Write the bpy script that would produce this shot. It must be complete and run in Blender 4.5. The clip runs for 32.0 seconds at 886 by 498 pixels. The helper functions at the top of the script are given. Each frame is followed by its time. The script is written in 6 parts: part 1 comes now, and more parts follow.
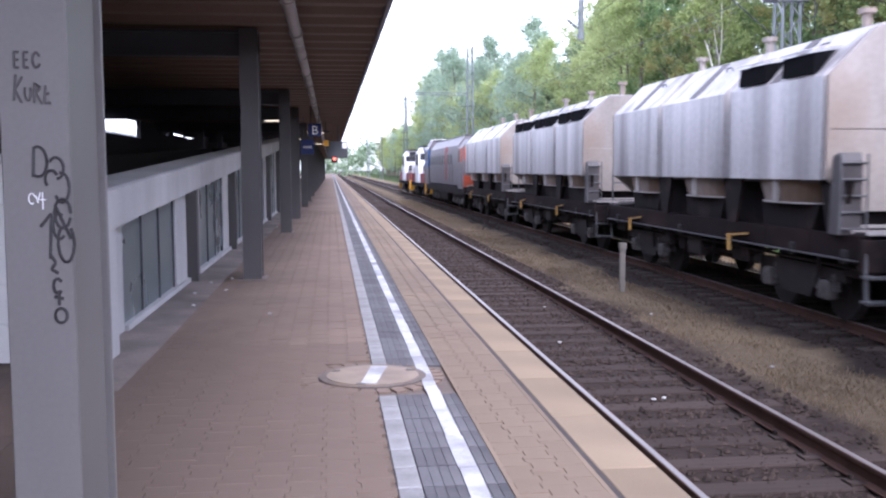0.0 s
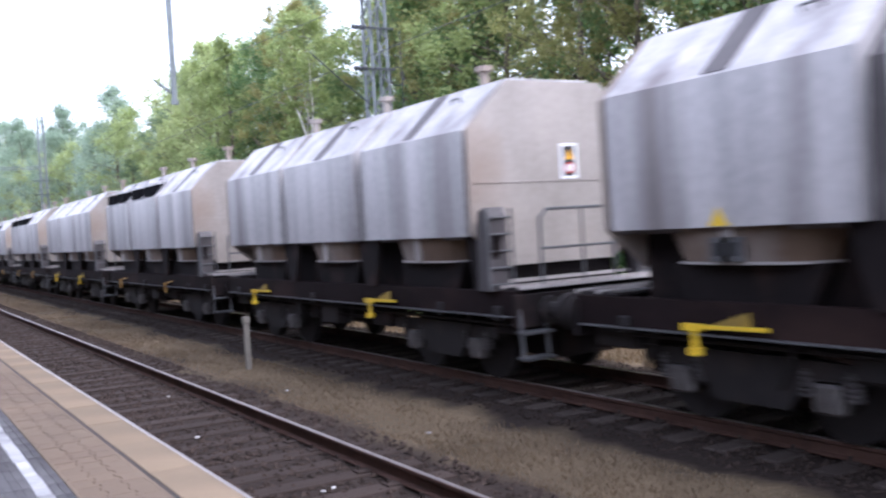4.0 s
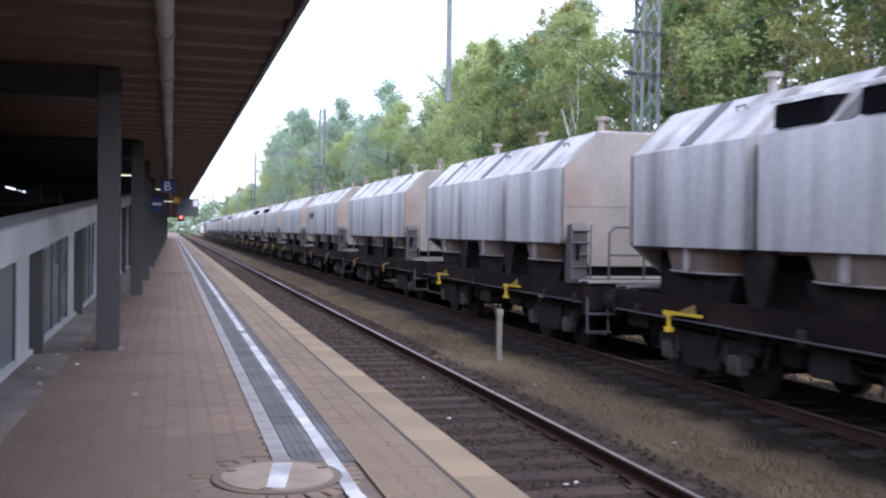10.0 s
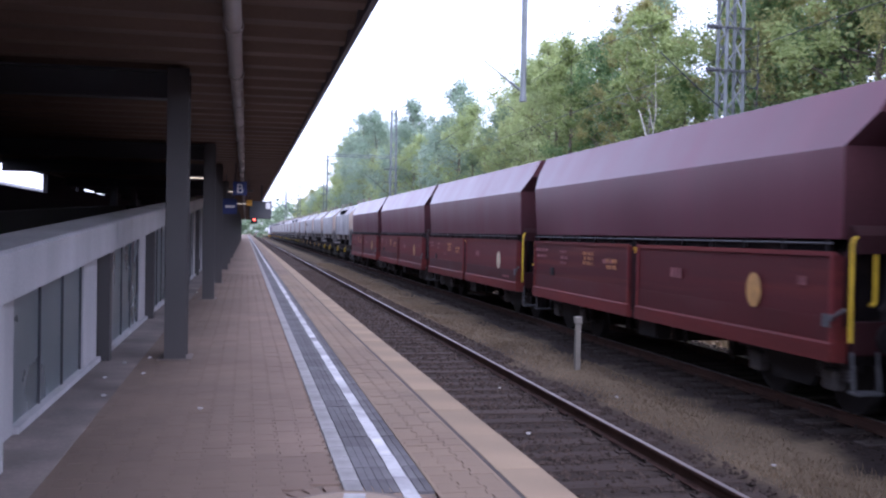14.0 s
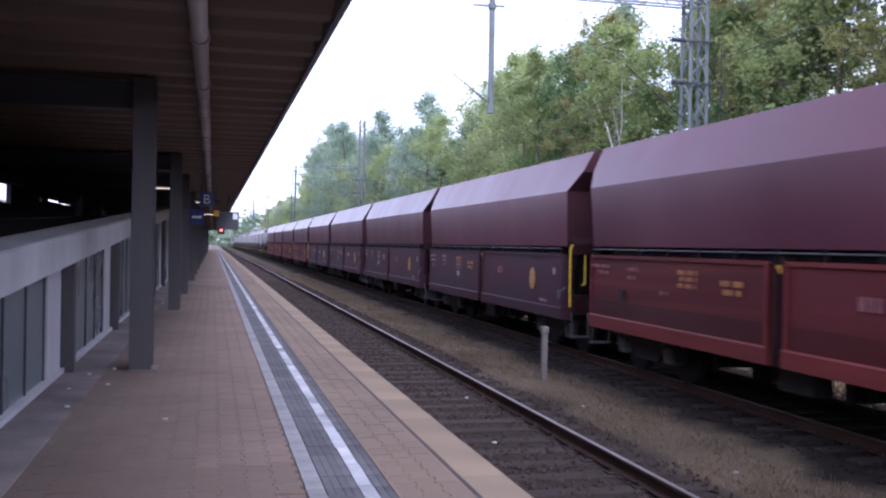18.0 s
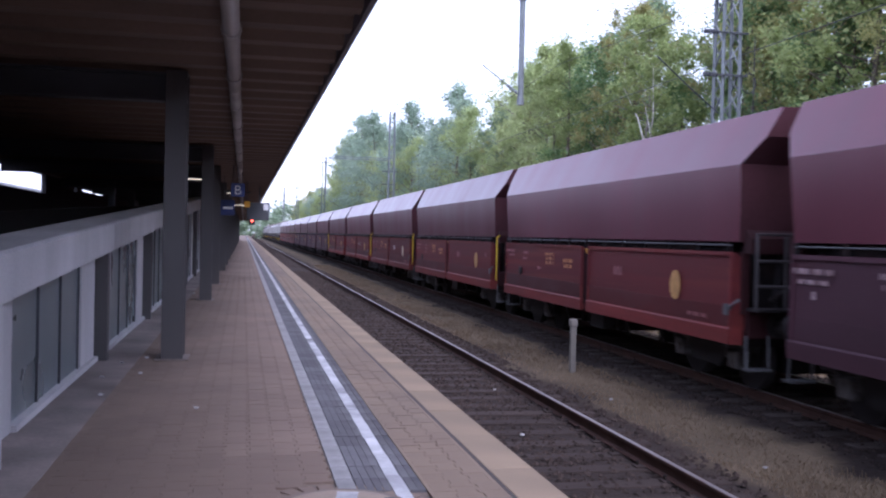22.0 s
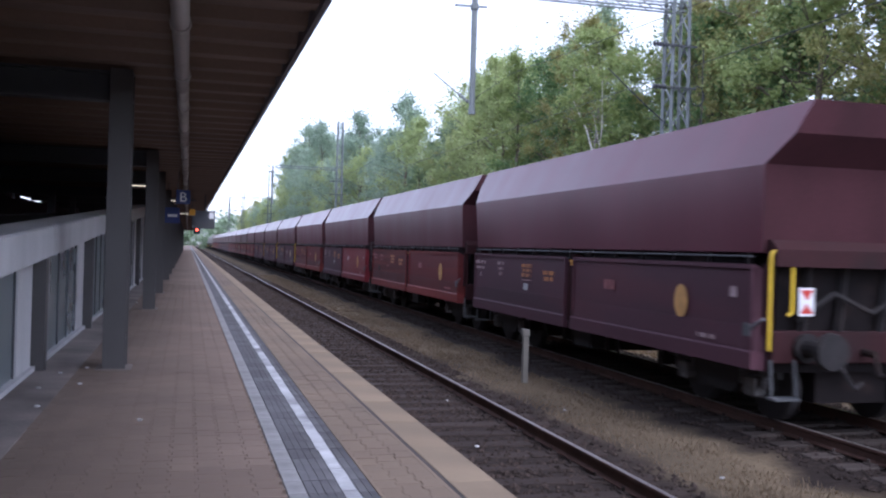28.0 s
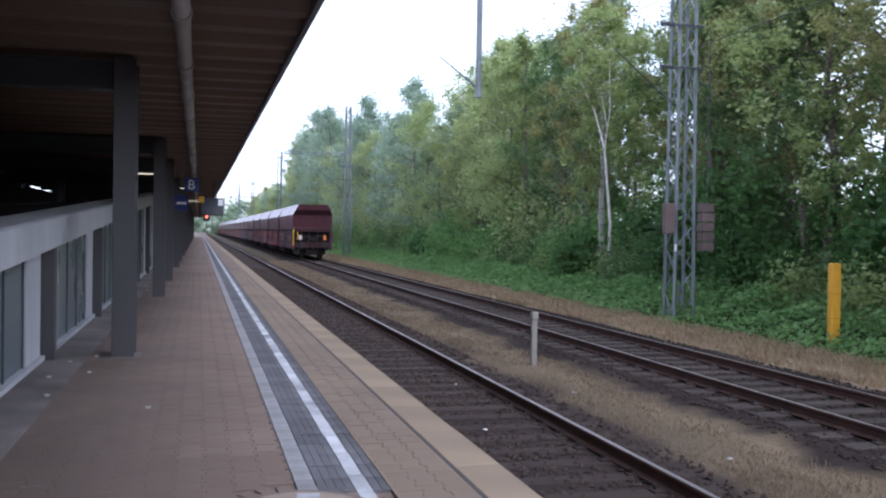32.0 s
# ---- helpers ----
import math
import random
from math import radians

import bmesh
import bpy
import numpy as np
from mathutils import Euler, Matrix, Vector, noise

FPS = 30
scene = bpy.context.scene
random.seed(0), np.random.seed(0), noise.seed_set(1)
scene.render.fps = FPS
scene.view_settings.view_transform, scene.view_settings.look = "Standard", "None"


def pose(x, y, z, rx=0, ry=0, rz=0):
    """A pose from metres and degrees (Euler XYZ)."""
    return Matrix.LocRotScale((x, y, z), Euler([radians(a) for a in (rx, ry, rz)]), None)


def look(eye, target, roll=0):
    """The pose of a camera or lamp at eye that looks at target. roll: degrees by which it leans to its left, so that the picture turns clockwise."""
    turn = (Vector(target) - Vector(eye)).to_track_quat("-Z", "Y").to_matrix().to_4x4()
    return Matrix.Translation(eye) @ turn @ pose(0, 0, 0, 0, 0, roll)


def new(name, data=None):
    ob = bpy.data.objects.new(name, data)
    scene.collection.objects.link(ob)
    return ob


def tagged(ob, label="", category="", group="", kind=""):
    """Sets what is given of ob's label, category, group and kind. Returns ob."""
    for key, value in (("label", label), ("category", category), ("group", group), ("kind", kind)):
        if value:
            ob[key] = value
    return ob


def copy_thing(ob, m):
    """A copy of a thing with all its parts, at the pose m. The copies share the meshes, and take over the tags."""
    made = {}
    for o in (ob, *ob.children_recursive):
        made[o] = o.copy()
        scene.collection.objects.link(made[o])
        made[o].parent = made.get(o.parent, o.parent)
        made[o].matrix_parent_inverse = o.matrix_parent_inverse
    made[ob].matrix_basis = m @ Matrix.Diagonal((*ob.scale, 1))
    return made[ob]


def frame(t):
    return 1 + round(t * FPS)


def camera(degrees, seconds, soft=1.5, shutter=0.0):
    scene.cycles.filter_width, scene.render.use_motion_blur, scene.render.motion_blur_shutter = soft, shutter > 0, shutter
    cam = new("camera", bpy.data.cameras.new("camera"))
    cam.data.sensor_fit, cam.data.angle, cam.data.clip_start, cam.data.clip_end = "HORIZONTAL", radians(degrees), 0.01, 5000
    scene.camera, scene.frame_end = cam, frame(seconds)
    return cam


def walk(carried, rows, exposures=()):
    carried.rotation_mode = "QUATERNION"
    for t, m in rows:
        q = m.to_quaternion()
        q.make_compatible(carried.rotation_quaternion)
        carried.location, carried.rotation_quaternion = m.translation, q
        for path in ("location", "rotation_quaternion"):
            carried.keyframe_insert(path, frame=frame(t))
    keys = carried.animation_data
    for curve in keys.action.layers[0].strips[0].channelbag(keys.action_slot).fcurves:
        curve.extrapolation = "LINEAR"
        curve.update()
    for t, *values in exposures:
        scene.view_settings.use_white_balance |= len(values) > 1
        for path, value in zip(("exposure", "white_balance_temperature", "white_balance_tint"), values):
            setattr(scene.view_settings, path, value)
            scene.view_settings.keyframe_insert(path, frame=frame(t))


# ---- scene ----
cam = camera(50.0, 32.0, 2.2, 0.22)
PATH = [
    (0, (-1.573, -0.391, 1.453), (-1.341, 1.589, 1.286), -0.2),
    (0.5, (-1.625, -0.261, 1.449), (-1.359, 1.714, 1.284), -0.1),
    (1, (-1.771, -0.125, 1.448), (-1.447, 1.841, 1.28), -0.9),
    (1.5, (-1.866, -0.068, 1.453), (-1.51, 1.896, 1.317), 0.2),
    (2, (-1.836, 0.082, 1.441), (-1.476, 2.045, 1.319), 0.2),
    (2.5, (-1.756, 0.211, 1.454), (-1.358, 2.169, 1.377), -0.3),
    (3, (-1.725, 0.36, 1.453), (-1.238, 2.296, 1.336), 1.1),
    (3.5, (-1.689, 0.699, 1.441), (-0.971, 2.563, 1.35), -1.5),
    (4, (-1.723, 0.843, 1.457), (-0.692, 2.556, 1.408), -3.4),
    (4.5, (-1.687, 0.789, 1.397), (-0.494, 2.392, 1.326), -0.7),
    (6.5, (-1.629, 0.491, 1.443), (-0.467, 2.118, 1.417), -2.7),
    (7, (-1.663, 0.346, 1.418), (-0.649, 2.07, 1.381), -2.1),
    (7.5, (-1.708, 0.521, 1.457), (-0.79, 2.297, 1.413), -0.5),
    (8, (-1.745, 0.57, 1.446), (-0.932, 2.398, 1.431), 0.4),
    (8.5, (-1.78, 0.547, 1.455), (-1.002, 2.39, 1.446), 0.6),
    (9, (-1.794, 0.614, 1.438), (-1.098, 2.489, 1.429), 0.7),
    (9.5, (-1.841, 0.614, 1.447), (-1.186, 2.504, 1.414), 0.6),
    (10, (-1.914, 0.645, 1.445), (-1.364, 2.567, 1.411), 0.9),
    (10.5, (-1.925, 0.652, 1.451), (-1.493, 2.604, 1.384), 0.6),
    (11, (-1.829, 0.847, 1.469), (-1.562, 2.828, 1.42), -0.5),
    (11.5, (-1.778, 0.939, 1.455), (-1.542, 2.924, 1.388), -0.8),
    (12, (-1.82, 1.09, 1.438), (-1.525, 3.066, 1.362), 0.3),
    (12.5, (-1.919, 1.222, 1.456), (-1.523, 3.182, 1.404), -0.9),
    (13, (-1.916, 1.223, 1.464), (-1.508, 3.181, 1.443), 0.1),
    (13.5, (-1.877, 1.222, 1.455), (-1.474, 3.181, 1.423), 1.3),
    (14, (-1.858, 1.249, 1.472), (-1.451, 3.207, 1.44), 1.0),
    (14.5, (-1.846, 1.248, 1.468), (-1.424, 3.202, 1.43), 0.2),
    (15, (-1.856, 1.221, 1.468), (-1.428, 3.174, 1.438), 0.2),
    (15.5, (-1.845, 1.215, 1.474), (-1.385, 3.162, 1.454), 0.3),
    (17.5, (-1.853, 1.18, 1.469), (-1.386, 3.125, 1.478), 1.2),
    (18, (-1.849, 1.183, 1.467), (-1.378, 3.127, 1.459), 1.0),
    (18.5, (-1.863, 1.201, 1.462), (-1.392, 3.144, 1.452), 1.1),
    (19, (-1.88, 1.237, 1.435), (-1.434, 3.187, 1.418), 1.2),
    (19.5, (-1.846, 1.174, 1.46), (-1.41, 3.126, 1.439), 1.5),
    (20, (-1.843, 1.191, 1.472), (-1.404, 3.142, 1.44), 1.4),
    (20.5, (-1.821, 1.17, 1.479), (-1.374, 3.119, 1.437), 1.1),
    (21, (-1.859, 1.177, 1.475), (-1.437, 3.132, 1.455), 1.4),
    (21.5, (-1.867, 1.184, 1.469), (-1.472, 3.145, 1.443), 1.7),
    (22, (-1.847, 1.157, 1.474), (-1.436, 3.114, 1.447), 1.3),
    (22.5, (-1.856, 1.192, 1.462), (-1.437, 3.148, 1.43), 1.1),
    (23, (-1.861, 1.222, 1.461), (-1.433, 3.175, 1.441), 1.4),
    (23.5, (-1.842, 1.193, 1.468), (-1.416, 3.147, 1.452), 1.3),
    (24, (-1.811, 1.171, 1.469), (-1.415, 3.131, 1.461), 1.6),
    (24.5, (-1.833, 1.169, 1.456), (-1.503, 3.141, 1.453), 1.6),
    (25, (-1.785, 1.131, 1.458), (-1.502, 3.111, 1.443), 2.7),
    (25.5, (-1.769, 1.202, 1.472), (-1.427, 3.172, 1.439), 2.5),
    (26, (-1.793, 1.28, 1.463), (-1.33, 3.225, 1.465), 2.0),
    (26.5, (-1.862, 1.37, 1.452), (-1.334, 3.299, 1.455), 1.6),
    (28.5, (-1.878, 1.421, 1.416), (-1.368, 3.355, 1.413), 1.8),
    (29, (-1.829, 1.41, 1.43), (-1.332, 3.347, 1.418), 1.9),
    (29.5, (-1.807, 1.36, 1.46), (-1.311, 3.298, 1.443), 1.3),
    (30, (-1.831, 1.398, 1.471), (-1.325, 3.333, 1.458), 1.4),
    (30.5, (-1.854, 1.433, 1.452), (-1.347, 3.368, 1.427), 1.5),
    (31, (-1.857, 1.421, 1.436), (-1.361, 3.358, 1.412), 1.1),
    (31.5, (-1.859, 1.428, 1.407), (-1.35, 3.362, 1.381), 0.3),
    (32, (-1.832, 1.397, 1.433), (-1.333, 3.334, 1.398), 0.9),
]
walk(cam, [(t, look(eye, target, roll)) for t, eye, target, roll in PATH], [(0, 2.22, 5550, 25), (3, 2.0, 5600, 23), (5, 2.07, 5600, 19), (8, 2.1, 5600, 18), (11, 1.7, 5450, 22), (13, 1.68, 5300, 29), (18, 1.54, 5300, 29), (26, 1.44, 5300, 29), (29, 1.3, 5350, 19), (32, 1.38, 5350, 18)])

# == world ==
world = bpy.data.worlds.new("sky")
scene.world = world
world.use_nodes = True
wn = world.node_tree
sky = wn.nodes.new("ShaderNodeTexSky")
sky.sky_type = "NISHITA"
sky.sun_disc = False
SUN_AZ, SUN_EL = 150.0, 52.0
sky.sun_elevation, sky.sun_rotation = radians(SUN_EL), radians(SUN_AZ)
sky.air_density, sky.dust_density, sky.ozone_density = 1.0, 1.5, 1.0
wn.nodes["Background"].inputs["Strength"].default_value = 0.15
veil = wn.nodes.new("ShaderNodeHueSaturation")      # thin cloud takes most of the blue away
veil.inputs["Saturation"].default_value = 0.25
wn.links.new(sky.outputs[0], veil.inputs["Color"])
wn.links.new(veil.outputs[0], wn.nodes["Background"].inputs["Color"])
sun = new("sun", bpy.data.lights.new("sun", "SUN"))
sun.data.energy, sun.data.angle, sun.data.color = 0.6, radians(25), (1.0, 0.95, 0.88)
sd = Vector((math.sin(radians(SUN_AZ)) * math.cos(radians(SUN_EL)), math.cos(radians(SUN_AZ)) * math.cos(radians(SUN_EL)), math.sin(radians(SUN_EL))))
sun.matrix_world = look(sd * 60, (0, 0, 0))

# == materials ==
MATS = {}


def mat(name, color, rough=0.7, metal=0.0, vary=0.25, scale=3.0, fine=60.0, bump=0.15, dirt=None, dirt_amt=0.35, streak=(1, 1, 1), rnd=0.0, spec=0.5, dirt_from=0.5):
    """A surface with two scales of variation, optional dirt patches, stretched streaks and a value that varies from piece to piece."""
    if name in MATS:
        return MATS[name]
    m = bpy.data.materials.new(name)
    m.use_nodes = True
    nt = m.node_tree
    N, L = nt.nodes, nt.links
    b = N["Principled BSDF"]
    tc = N.new("ShaderNodeTexCoord")
    mp = N.new("ShaderNodeMapping")
    mp.inputs["Scale"].default_value = streak
    L.new(tc.outputs["Object"], mp.inputs[0])
    n1 = N.new("ShaderNodeTexNoise")
    n1.inputs["Scale"].default_value, n1.inputs["Detail"].default_value = scale, 5
    L.new(mp.outputs[0], n1.inputs["Vector"])
    n2 = N.new("ShaderNodeTexNoise")
    n2.inputs["Scale"].default_value, n2.inputs["Detail"].default_value = fine, 3
    L.new(tc.outputs["Object"], n2.inputs["Vector"])
    add = N.new("ShaderNodeMath")
    add.operation = "MULTIPLY_ADD"
    add.inputs[1].default_value = 0.4
    L.new(n2.outputs["Fac"], add.inputs[0])
    L.new(n1.outputs["Fac"], add.inputs[2])
    rng = N.new("ShaderNodeMapRange")
    rng.inputs["From Min"].default_value, rng.inputs["From Max"].default_value = 0.4, 1.0
    rng.inputs["To Min"].default_value, rng.inputs["To Max"].default_value = 1 - vary, 1 + vary
    L.new(add.outputs[0], rng.inputs["Value"])
    hs = N.new("ShaderNodeHueSaturation")
    hs.inputs["Color"].default_value = (*color, 1)
    val = rng.outputs[0]
    if rnd:
        oi = N.new("ShaderNodeObjectInfo")
        r2 = N.new("ShaderNodeMapRange")
        r2.inputs["To Min"].default_value, r2.inputs["To Max"].default_value = 1 - rnd, 1 + rnd
        L.new(oi.outputs["Random"], r2.inputs["Value"])
        geo = N.new("ShaderNodeNewGeometry")
        r3 = N.new("ShaderNodeMapRange")
        r3.inputs["To Min"].default_value, r3.inputs["To Max"].default_value = 1 - rnd, 1 + rnd
        L.new(geo.outputs["Random Per Island"], r3.inputs["Value"])
        mm = N.new("ShaderNodeMath")
        mm.operation = "MULTIPLY"
        L.new(r2.outputs[0], mm.inputs[0])
        L.new(r3.outputs[0], mm.inputs[1])
        m3 = N.new("ShaderNodeMath")
        m3.operation = "MULTIPLY"
        L.new(mm.outputs[0], m3.inputs[0])
        L.new(val, m3.inputs[1])
        val = m3.outputs[0]
    L.new(val, hs.inputs["Value"])
    col = hs.outputs[0]
    if dirt:
        n3 = N.new("ShaderNodeTexNoise")
        n3.inputs["Scale"].default_value, n3.inputs["Detail"].default_value = scale * 0.6, 6
        mp3 = N.new("ShaderNodeMapping")
        mp3.inputs["Location"].default_value = (3.1, 7.7, 1.3)
        mp3.inputs["Scale"].default_value = streak
        L.new(tc.outputs["Object"], mp3.inputs[0])
        L.new(mp3.outputs[0], n3.inputs["Vector"])
        rp = N.new("ShaderNodeMapRange")
        rp.inputs["From Min"].default_value, rp.inputs["From Max"].default_value = dirt_from, dirt_from + 0.25
        rp.inputs["To Max"].default_value = dirt_amt
        L.new(n3.outputs["Fac"], rp.inputs["Value"])
        mx = N.new("ShaderNodeMix")
        mx.data_type = "RGBA"
        mx.inputs["B"].default_value = (*dirt, 1)
        mx.inputs[7].default_value = (*dirt, 1)
        L.new(rp.outputs[0], mx.inputs[0])
        L.new(col, mx.inputs[6])
        col = mx.outputs[2]
    L.new(col, b.inputs["Base Color"])
    b.inputs["Metallic"].default_value = metal
    b.inputs["Specular IOR Level"].default_value = spec
    rr = N.new("ShaderNodeMapRange")
    rr.inputs["To Min"].default_value, rr.inputs["To Max"].default_value = max(0.02, rough - 0.12), min(1, rough + 0.12)
    L.new(n1.outputs["Fac"], rr.inputs["Value"])
    L.new(rr.outputs[0], b.inputs["Roughness"])
    if bump:
        bp = N.new("ShaderNodeBump")
        bp.inputs["Strength"].default_value, bp.inputs["Distance"].default_value = bump, 0.01
        L.new(add.outputs[0], bp.inputs["Height"])
        L.new(bp.outputs[0], b.inputs["Normal"])
    MATS[name] = m
    return m


def leaf_mat(name, color, color2):
    """Leaves: two greens mixed from leaf to leaf, some light passing through."""
    if name in MATS:
        return MATS[name]
    m = bpy.data.materials.new(name)
    m.use_nodes = True
    N, L = m.node_tree.nodes, m.node_tree.links
    b = N["Principled BSDF"]
    geo = N.new("ShaderNodeNewGeometry")
    oi = N.new("ShaderNodeObjectInfo")
    tc = N.new("ShaderNodeTexCoord")
    nz = N.new("ShaderNodeTexNoise")
    nz.inputs["Scale"].default_value = 0.6
    L.new(tc.outputs["Object"], nz.inputs["Vector"])
    ad = N.new("ShaderNodeMath")
    ad.operation = "MULTIPLY_ADD"
    ad.inputs[1].default_value = 0.55
    ml = N.new("ShaderNodeMath")
    ml.operation = "MULTIPLY_ADD"
    ml.inputs[1].default_value = 0.35
    L.new(oi.outputs["Random"], ml.inputs[0])
    sb = N.new("ShaderNodeMath")
    sb.operation = "MULTIPLY"
    sb.inputs[1].default_value = 0.45
    L.new(nz.outputs["Fac"], sb.inputs[0])
    L.new(sb.outputs[0], ml.inputs[2])
    L.new(geo.outputs["Random Per Island"], ad.inputs[0])
    L.new(ml.outputs[0], ad.inputs[2])
    mx = N.new("ShaderNodeMix")
    mx.data_type = "RGBA"
    mx.inputs[6].default_value, mx.inputs[7].default_value = (*color, 1), (*color2, 1)
    L.new(ad.outputs[0], mx.inputs[0])
    L.new(mx.outputs[2], b.inputs["Base Color"])
    b.inputs["Roughness"].default_value = 0.5
    tr = N.new("ShaderNodeBsdfTranslucent")
    L.new(mx.outputs[2], tr.inputs["Color"])
    ms = N.new("ShaderNodeMixShader")
    ms.inputs[0].default_value = 0.55
    L.new(b.outputs[0], ms.inputs[1])
    L.new(tr.outputs[0], ms.inputs[2])
    L.new(ms.outputs[0], N["Material Output"].inputs["Surface"])
    MATS[name] = m
    return m


def glow_mat(name, color, strength):
    m = bpy.data.materials.new(name)
    m.use_nodes = True
    b = m.node_tree.nodes["Principled BSDF"]
    b.inputs["Base Color"].default_value = (*color, 1)
    b.inputs["Emission Color"].default_value = (*color, 1)
    b.inputs["Emission Strength"].default_value = strength
    return m


PAVER = mat("paver", (0.177, 0.131, 0.102), 0.85, vary=0.22, scale=0.7, fine=90, bump=0.3, rnd=0.05, dirt=(0.105, 0.076, 0.058), dirt_amt=0.6, dirt_from=0.46, spec=0.25)
PAVER_PALE = mat("pale_paver", (0.183, 0.138, 0.098), 0.85, vary=0.2, scale=0.9, fine=90, bump=0.3, rnd=0.05, dirt=(0.13, 0.094, 0.07), dirt_amt=0.55, dirt_from=0.48, spec=0.25)
PAVER_EDGE = mat("edge_slab_concrete", (0.212, 0.161, 0.108), 0.85, vary=0.2, scale=1.0, fine=80, bump=0.25, rnd=0.08, dirt=(0.13, 0.098, 0.074), dirt_amt=0.6, dirt_from=0.46, spec=0.2)
JOINT = mat("tarred_joint", (0.045, 0.036, 0.032), 0.95, vary=0.3, scale=5)
PAVE_BASE = mat("paving_bed", (0.125, 0.094, 0.075), 0.95, vary=0.3, scale=4)
TACT_LIGHT = mat("tactile_light", (0.29, 0.283, 0.28), 0.85, vary=0.3, scale=4, rnd=0.16, bump=0.3, dirt=(0.11, 0.107, 0.107), dirt_amt=0.85, dirt_from=0.44, spec=0.2)
TACT_DARK = mat("tactile_dark", (0.092, 0.089, 0.094), 0.85, vary=0.3, scale=2.5, rnd=0.2, bump=0.3, dirt=(0.155, 0.146, 0.142), dirt_amt=0.55, spec=0.2)
WHITE_LINE = mat("white_road_paint", (0.45, 0.45, 0.46), 0.8, vary=0.35, scale=3.5, bump=0.15, dirt=(0.14, 0.137, 0.14), dirt_amt=0.9, dirt_from=0.45, spec=0.2)
CONCRETE = mat("concrete", (0.47, 0.46, 0.46), 0.85, vary=0.2, scale=1.3, fine=40, bump=0.25, dirt=(0.27, 0.26, 0.25), dirt_amt=0.5, streak=(1, 1, 0.35))
# concrete with the pier end's shade and some grime in its colour
END_SHADE_GRIME = mat("shaded_grimy_concrete", (0.14, 0.125, 0.11), 0.9, vary=0.25, scale=1.5, fine=40, bump=0.25, dirt=(0.075, 0.065, 0.058), dirt_amt=0.6, streak=(1, 1, 0.35))
PLINTH = mat("platform_wall_concrete", (0.3, 0.28, 0.25), 0.9, vary=0.3, scale=2, dirt=(0.1, 0.09, 0.08), dirt_amt=0.7)
FILL = mat("dusty_mortar", (0.2, 0.168, 0.15), 0.95, vary=0.4, scale=1.8, fine=30, bump=0.5, dirt=(0.09, 0.07, 0.06), dirt_amt=0.75, dirt_from=0.44)
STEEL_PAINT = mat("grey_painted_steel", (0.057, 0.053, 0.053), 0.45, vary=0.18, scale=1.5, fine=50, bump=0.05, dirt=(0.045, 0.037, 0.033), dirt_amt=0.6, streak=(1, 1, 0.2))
# paler copy of the pillar grey, open daylight put into the colour
STEEL_PALE = mat("lightened_grey_painted_steel", (0.155, 0.145, 0.138), 0.45, vary=0.15, scale=1.5, fine=50, bump=0.05, dirt=(0.12, 0.106, 0.1), dirt_amt=0.6, streak=(1, 1, 0.2))
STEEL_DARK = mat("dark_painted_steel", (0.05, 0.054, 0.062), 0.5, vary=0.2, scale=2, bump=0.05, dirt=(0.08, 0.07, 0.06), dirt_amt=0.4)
PANEL = mat("greenish_panel", (0.12, 0.145, 0.15), 0.3, vary=0.12, scale=1.0, bump=0.02, rnd=0.12, dirt=(0.2, 0.2, 0.19), dirt_amt=0.3)
SOFFIT = mat("brown_soffit_boards", (0.17, 0.115, 0.085), 0.75, vary=0.2, scale=1.2, fine=25, bump=0.1, dirt=(0.09, 0.065, 0.05), dirt_amt=0.5, streak=(0.3, 2, 1))
SOFFIT_EDGE = mat("fascia_metal", (0.1, 0.1, 0.12), 0.5, vary=0.15, scale=2)
PIPE = mat("grey_pipe", (0.36, 0.33, 0.31), 0.5, vary=0.2, scale=2.5, dirt=(0.2, 0.17, 0.15), dirt_amt=0.6)
RAIL_TOP = mat("polished_rail", (0.34, 0.31, 0.29), 0.45, metal=0.9, vary=0.15, scale=2, bump=0.02, streak=(1, 0.1, 1))
RAIL_SIDE = mat("rusty_rail", (0.075, 0.042, 0.032), 0.85, vary=0.3, scale=4, bump=0.3, dirt=(0.035, 0.024, 0.02), dirt_amt=0.6, spec=0.1)
SLEEPER_W = mat("tarred_wood_sleeper", (0.036, 0.0265, 0.0225), 0.85, vary=0.3, scale=6, streak=(0.2, 3, 1), rnd=0.2, bump=0.5, dirt=(0.06, 0.046, 0.039), dirt_amt=0.5, spec=0.1)
SLEEPER_L = mat("weathered_sleeper", (0.047, 0.038, 0.033), 0.9, vary=0.3, scale=6, streak=(0.2, 3, 1), rnd=0.25, bump=0.5, dirt=(0.04, 0.03, 0.026), dirt_amt=0.7, spec=0.1)
STONE = mat("ballast_stone", (0.037, 0.0265, 0.0215), 0.9, vary=0.3, scale=8, rnd=0.4, bump=0.3, spec=0.15)
DRY_GRASS = leaf_mat("dry_grass", (0.22, 0.16, 0.095), (0.42, 0.31, 0.19))
DRY_LOW = leaf_mat("trodden_dry_grass", (0.145, 0.107, 0.07), (0.28, 0.21, 0.135))
GALV = mat("galvanised_steel", (0.19, 0.21, 0.205), 0.5, metal=0.3, vary=0.2, scale=2, bump=0.05, dirt=(0.1, 0.11, 0.1), dirt_amt=0.5)
YELLOW = mat("yellow_paint", (0.68, 0.34, 0.02), 0.5, vary=0.12, scale=4, bump=0.05, dirt=(0.4, 0.24, 0.06), dirt_amt=0.4)
LEVER_DULL = mat("grimy_lever_ochre", (0.3, 0.2, 0.03), 0.6, vary=0.3, scale=6, bump=0.05, dirt=(0.08, 0.06, 0.03), dirt_amt=0.7)
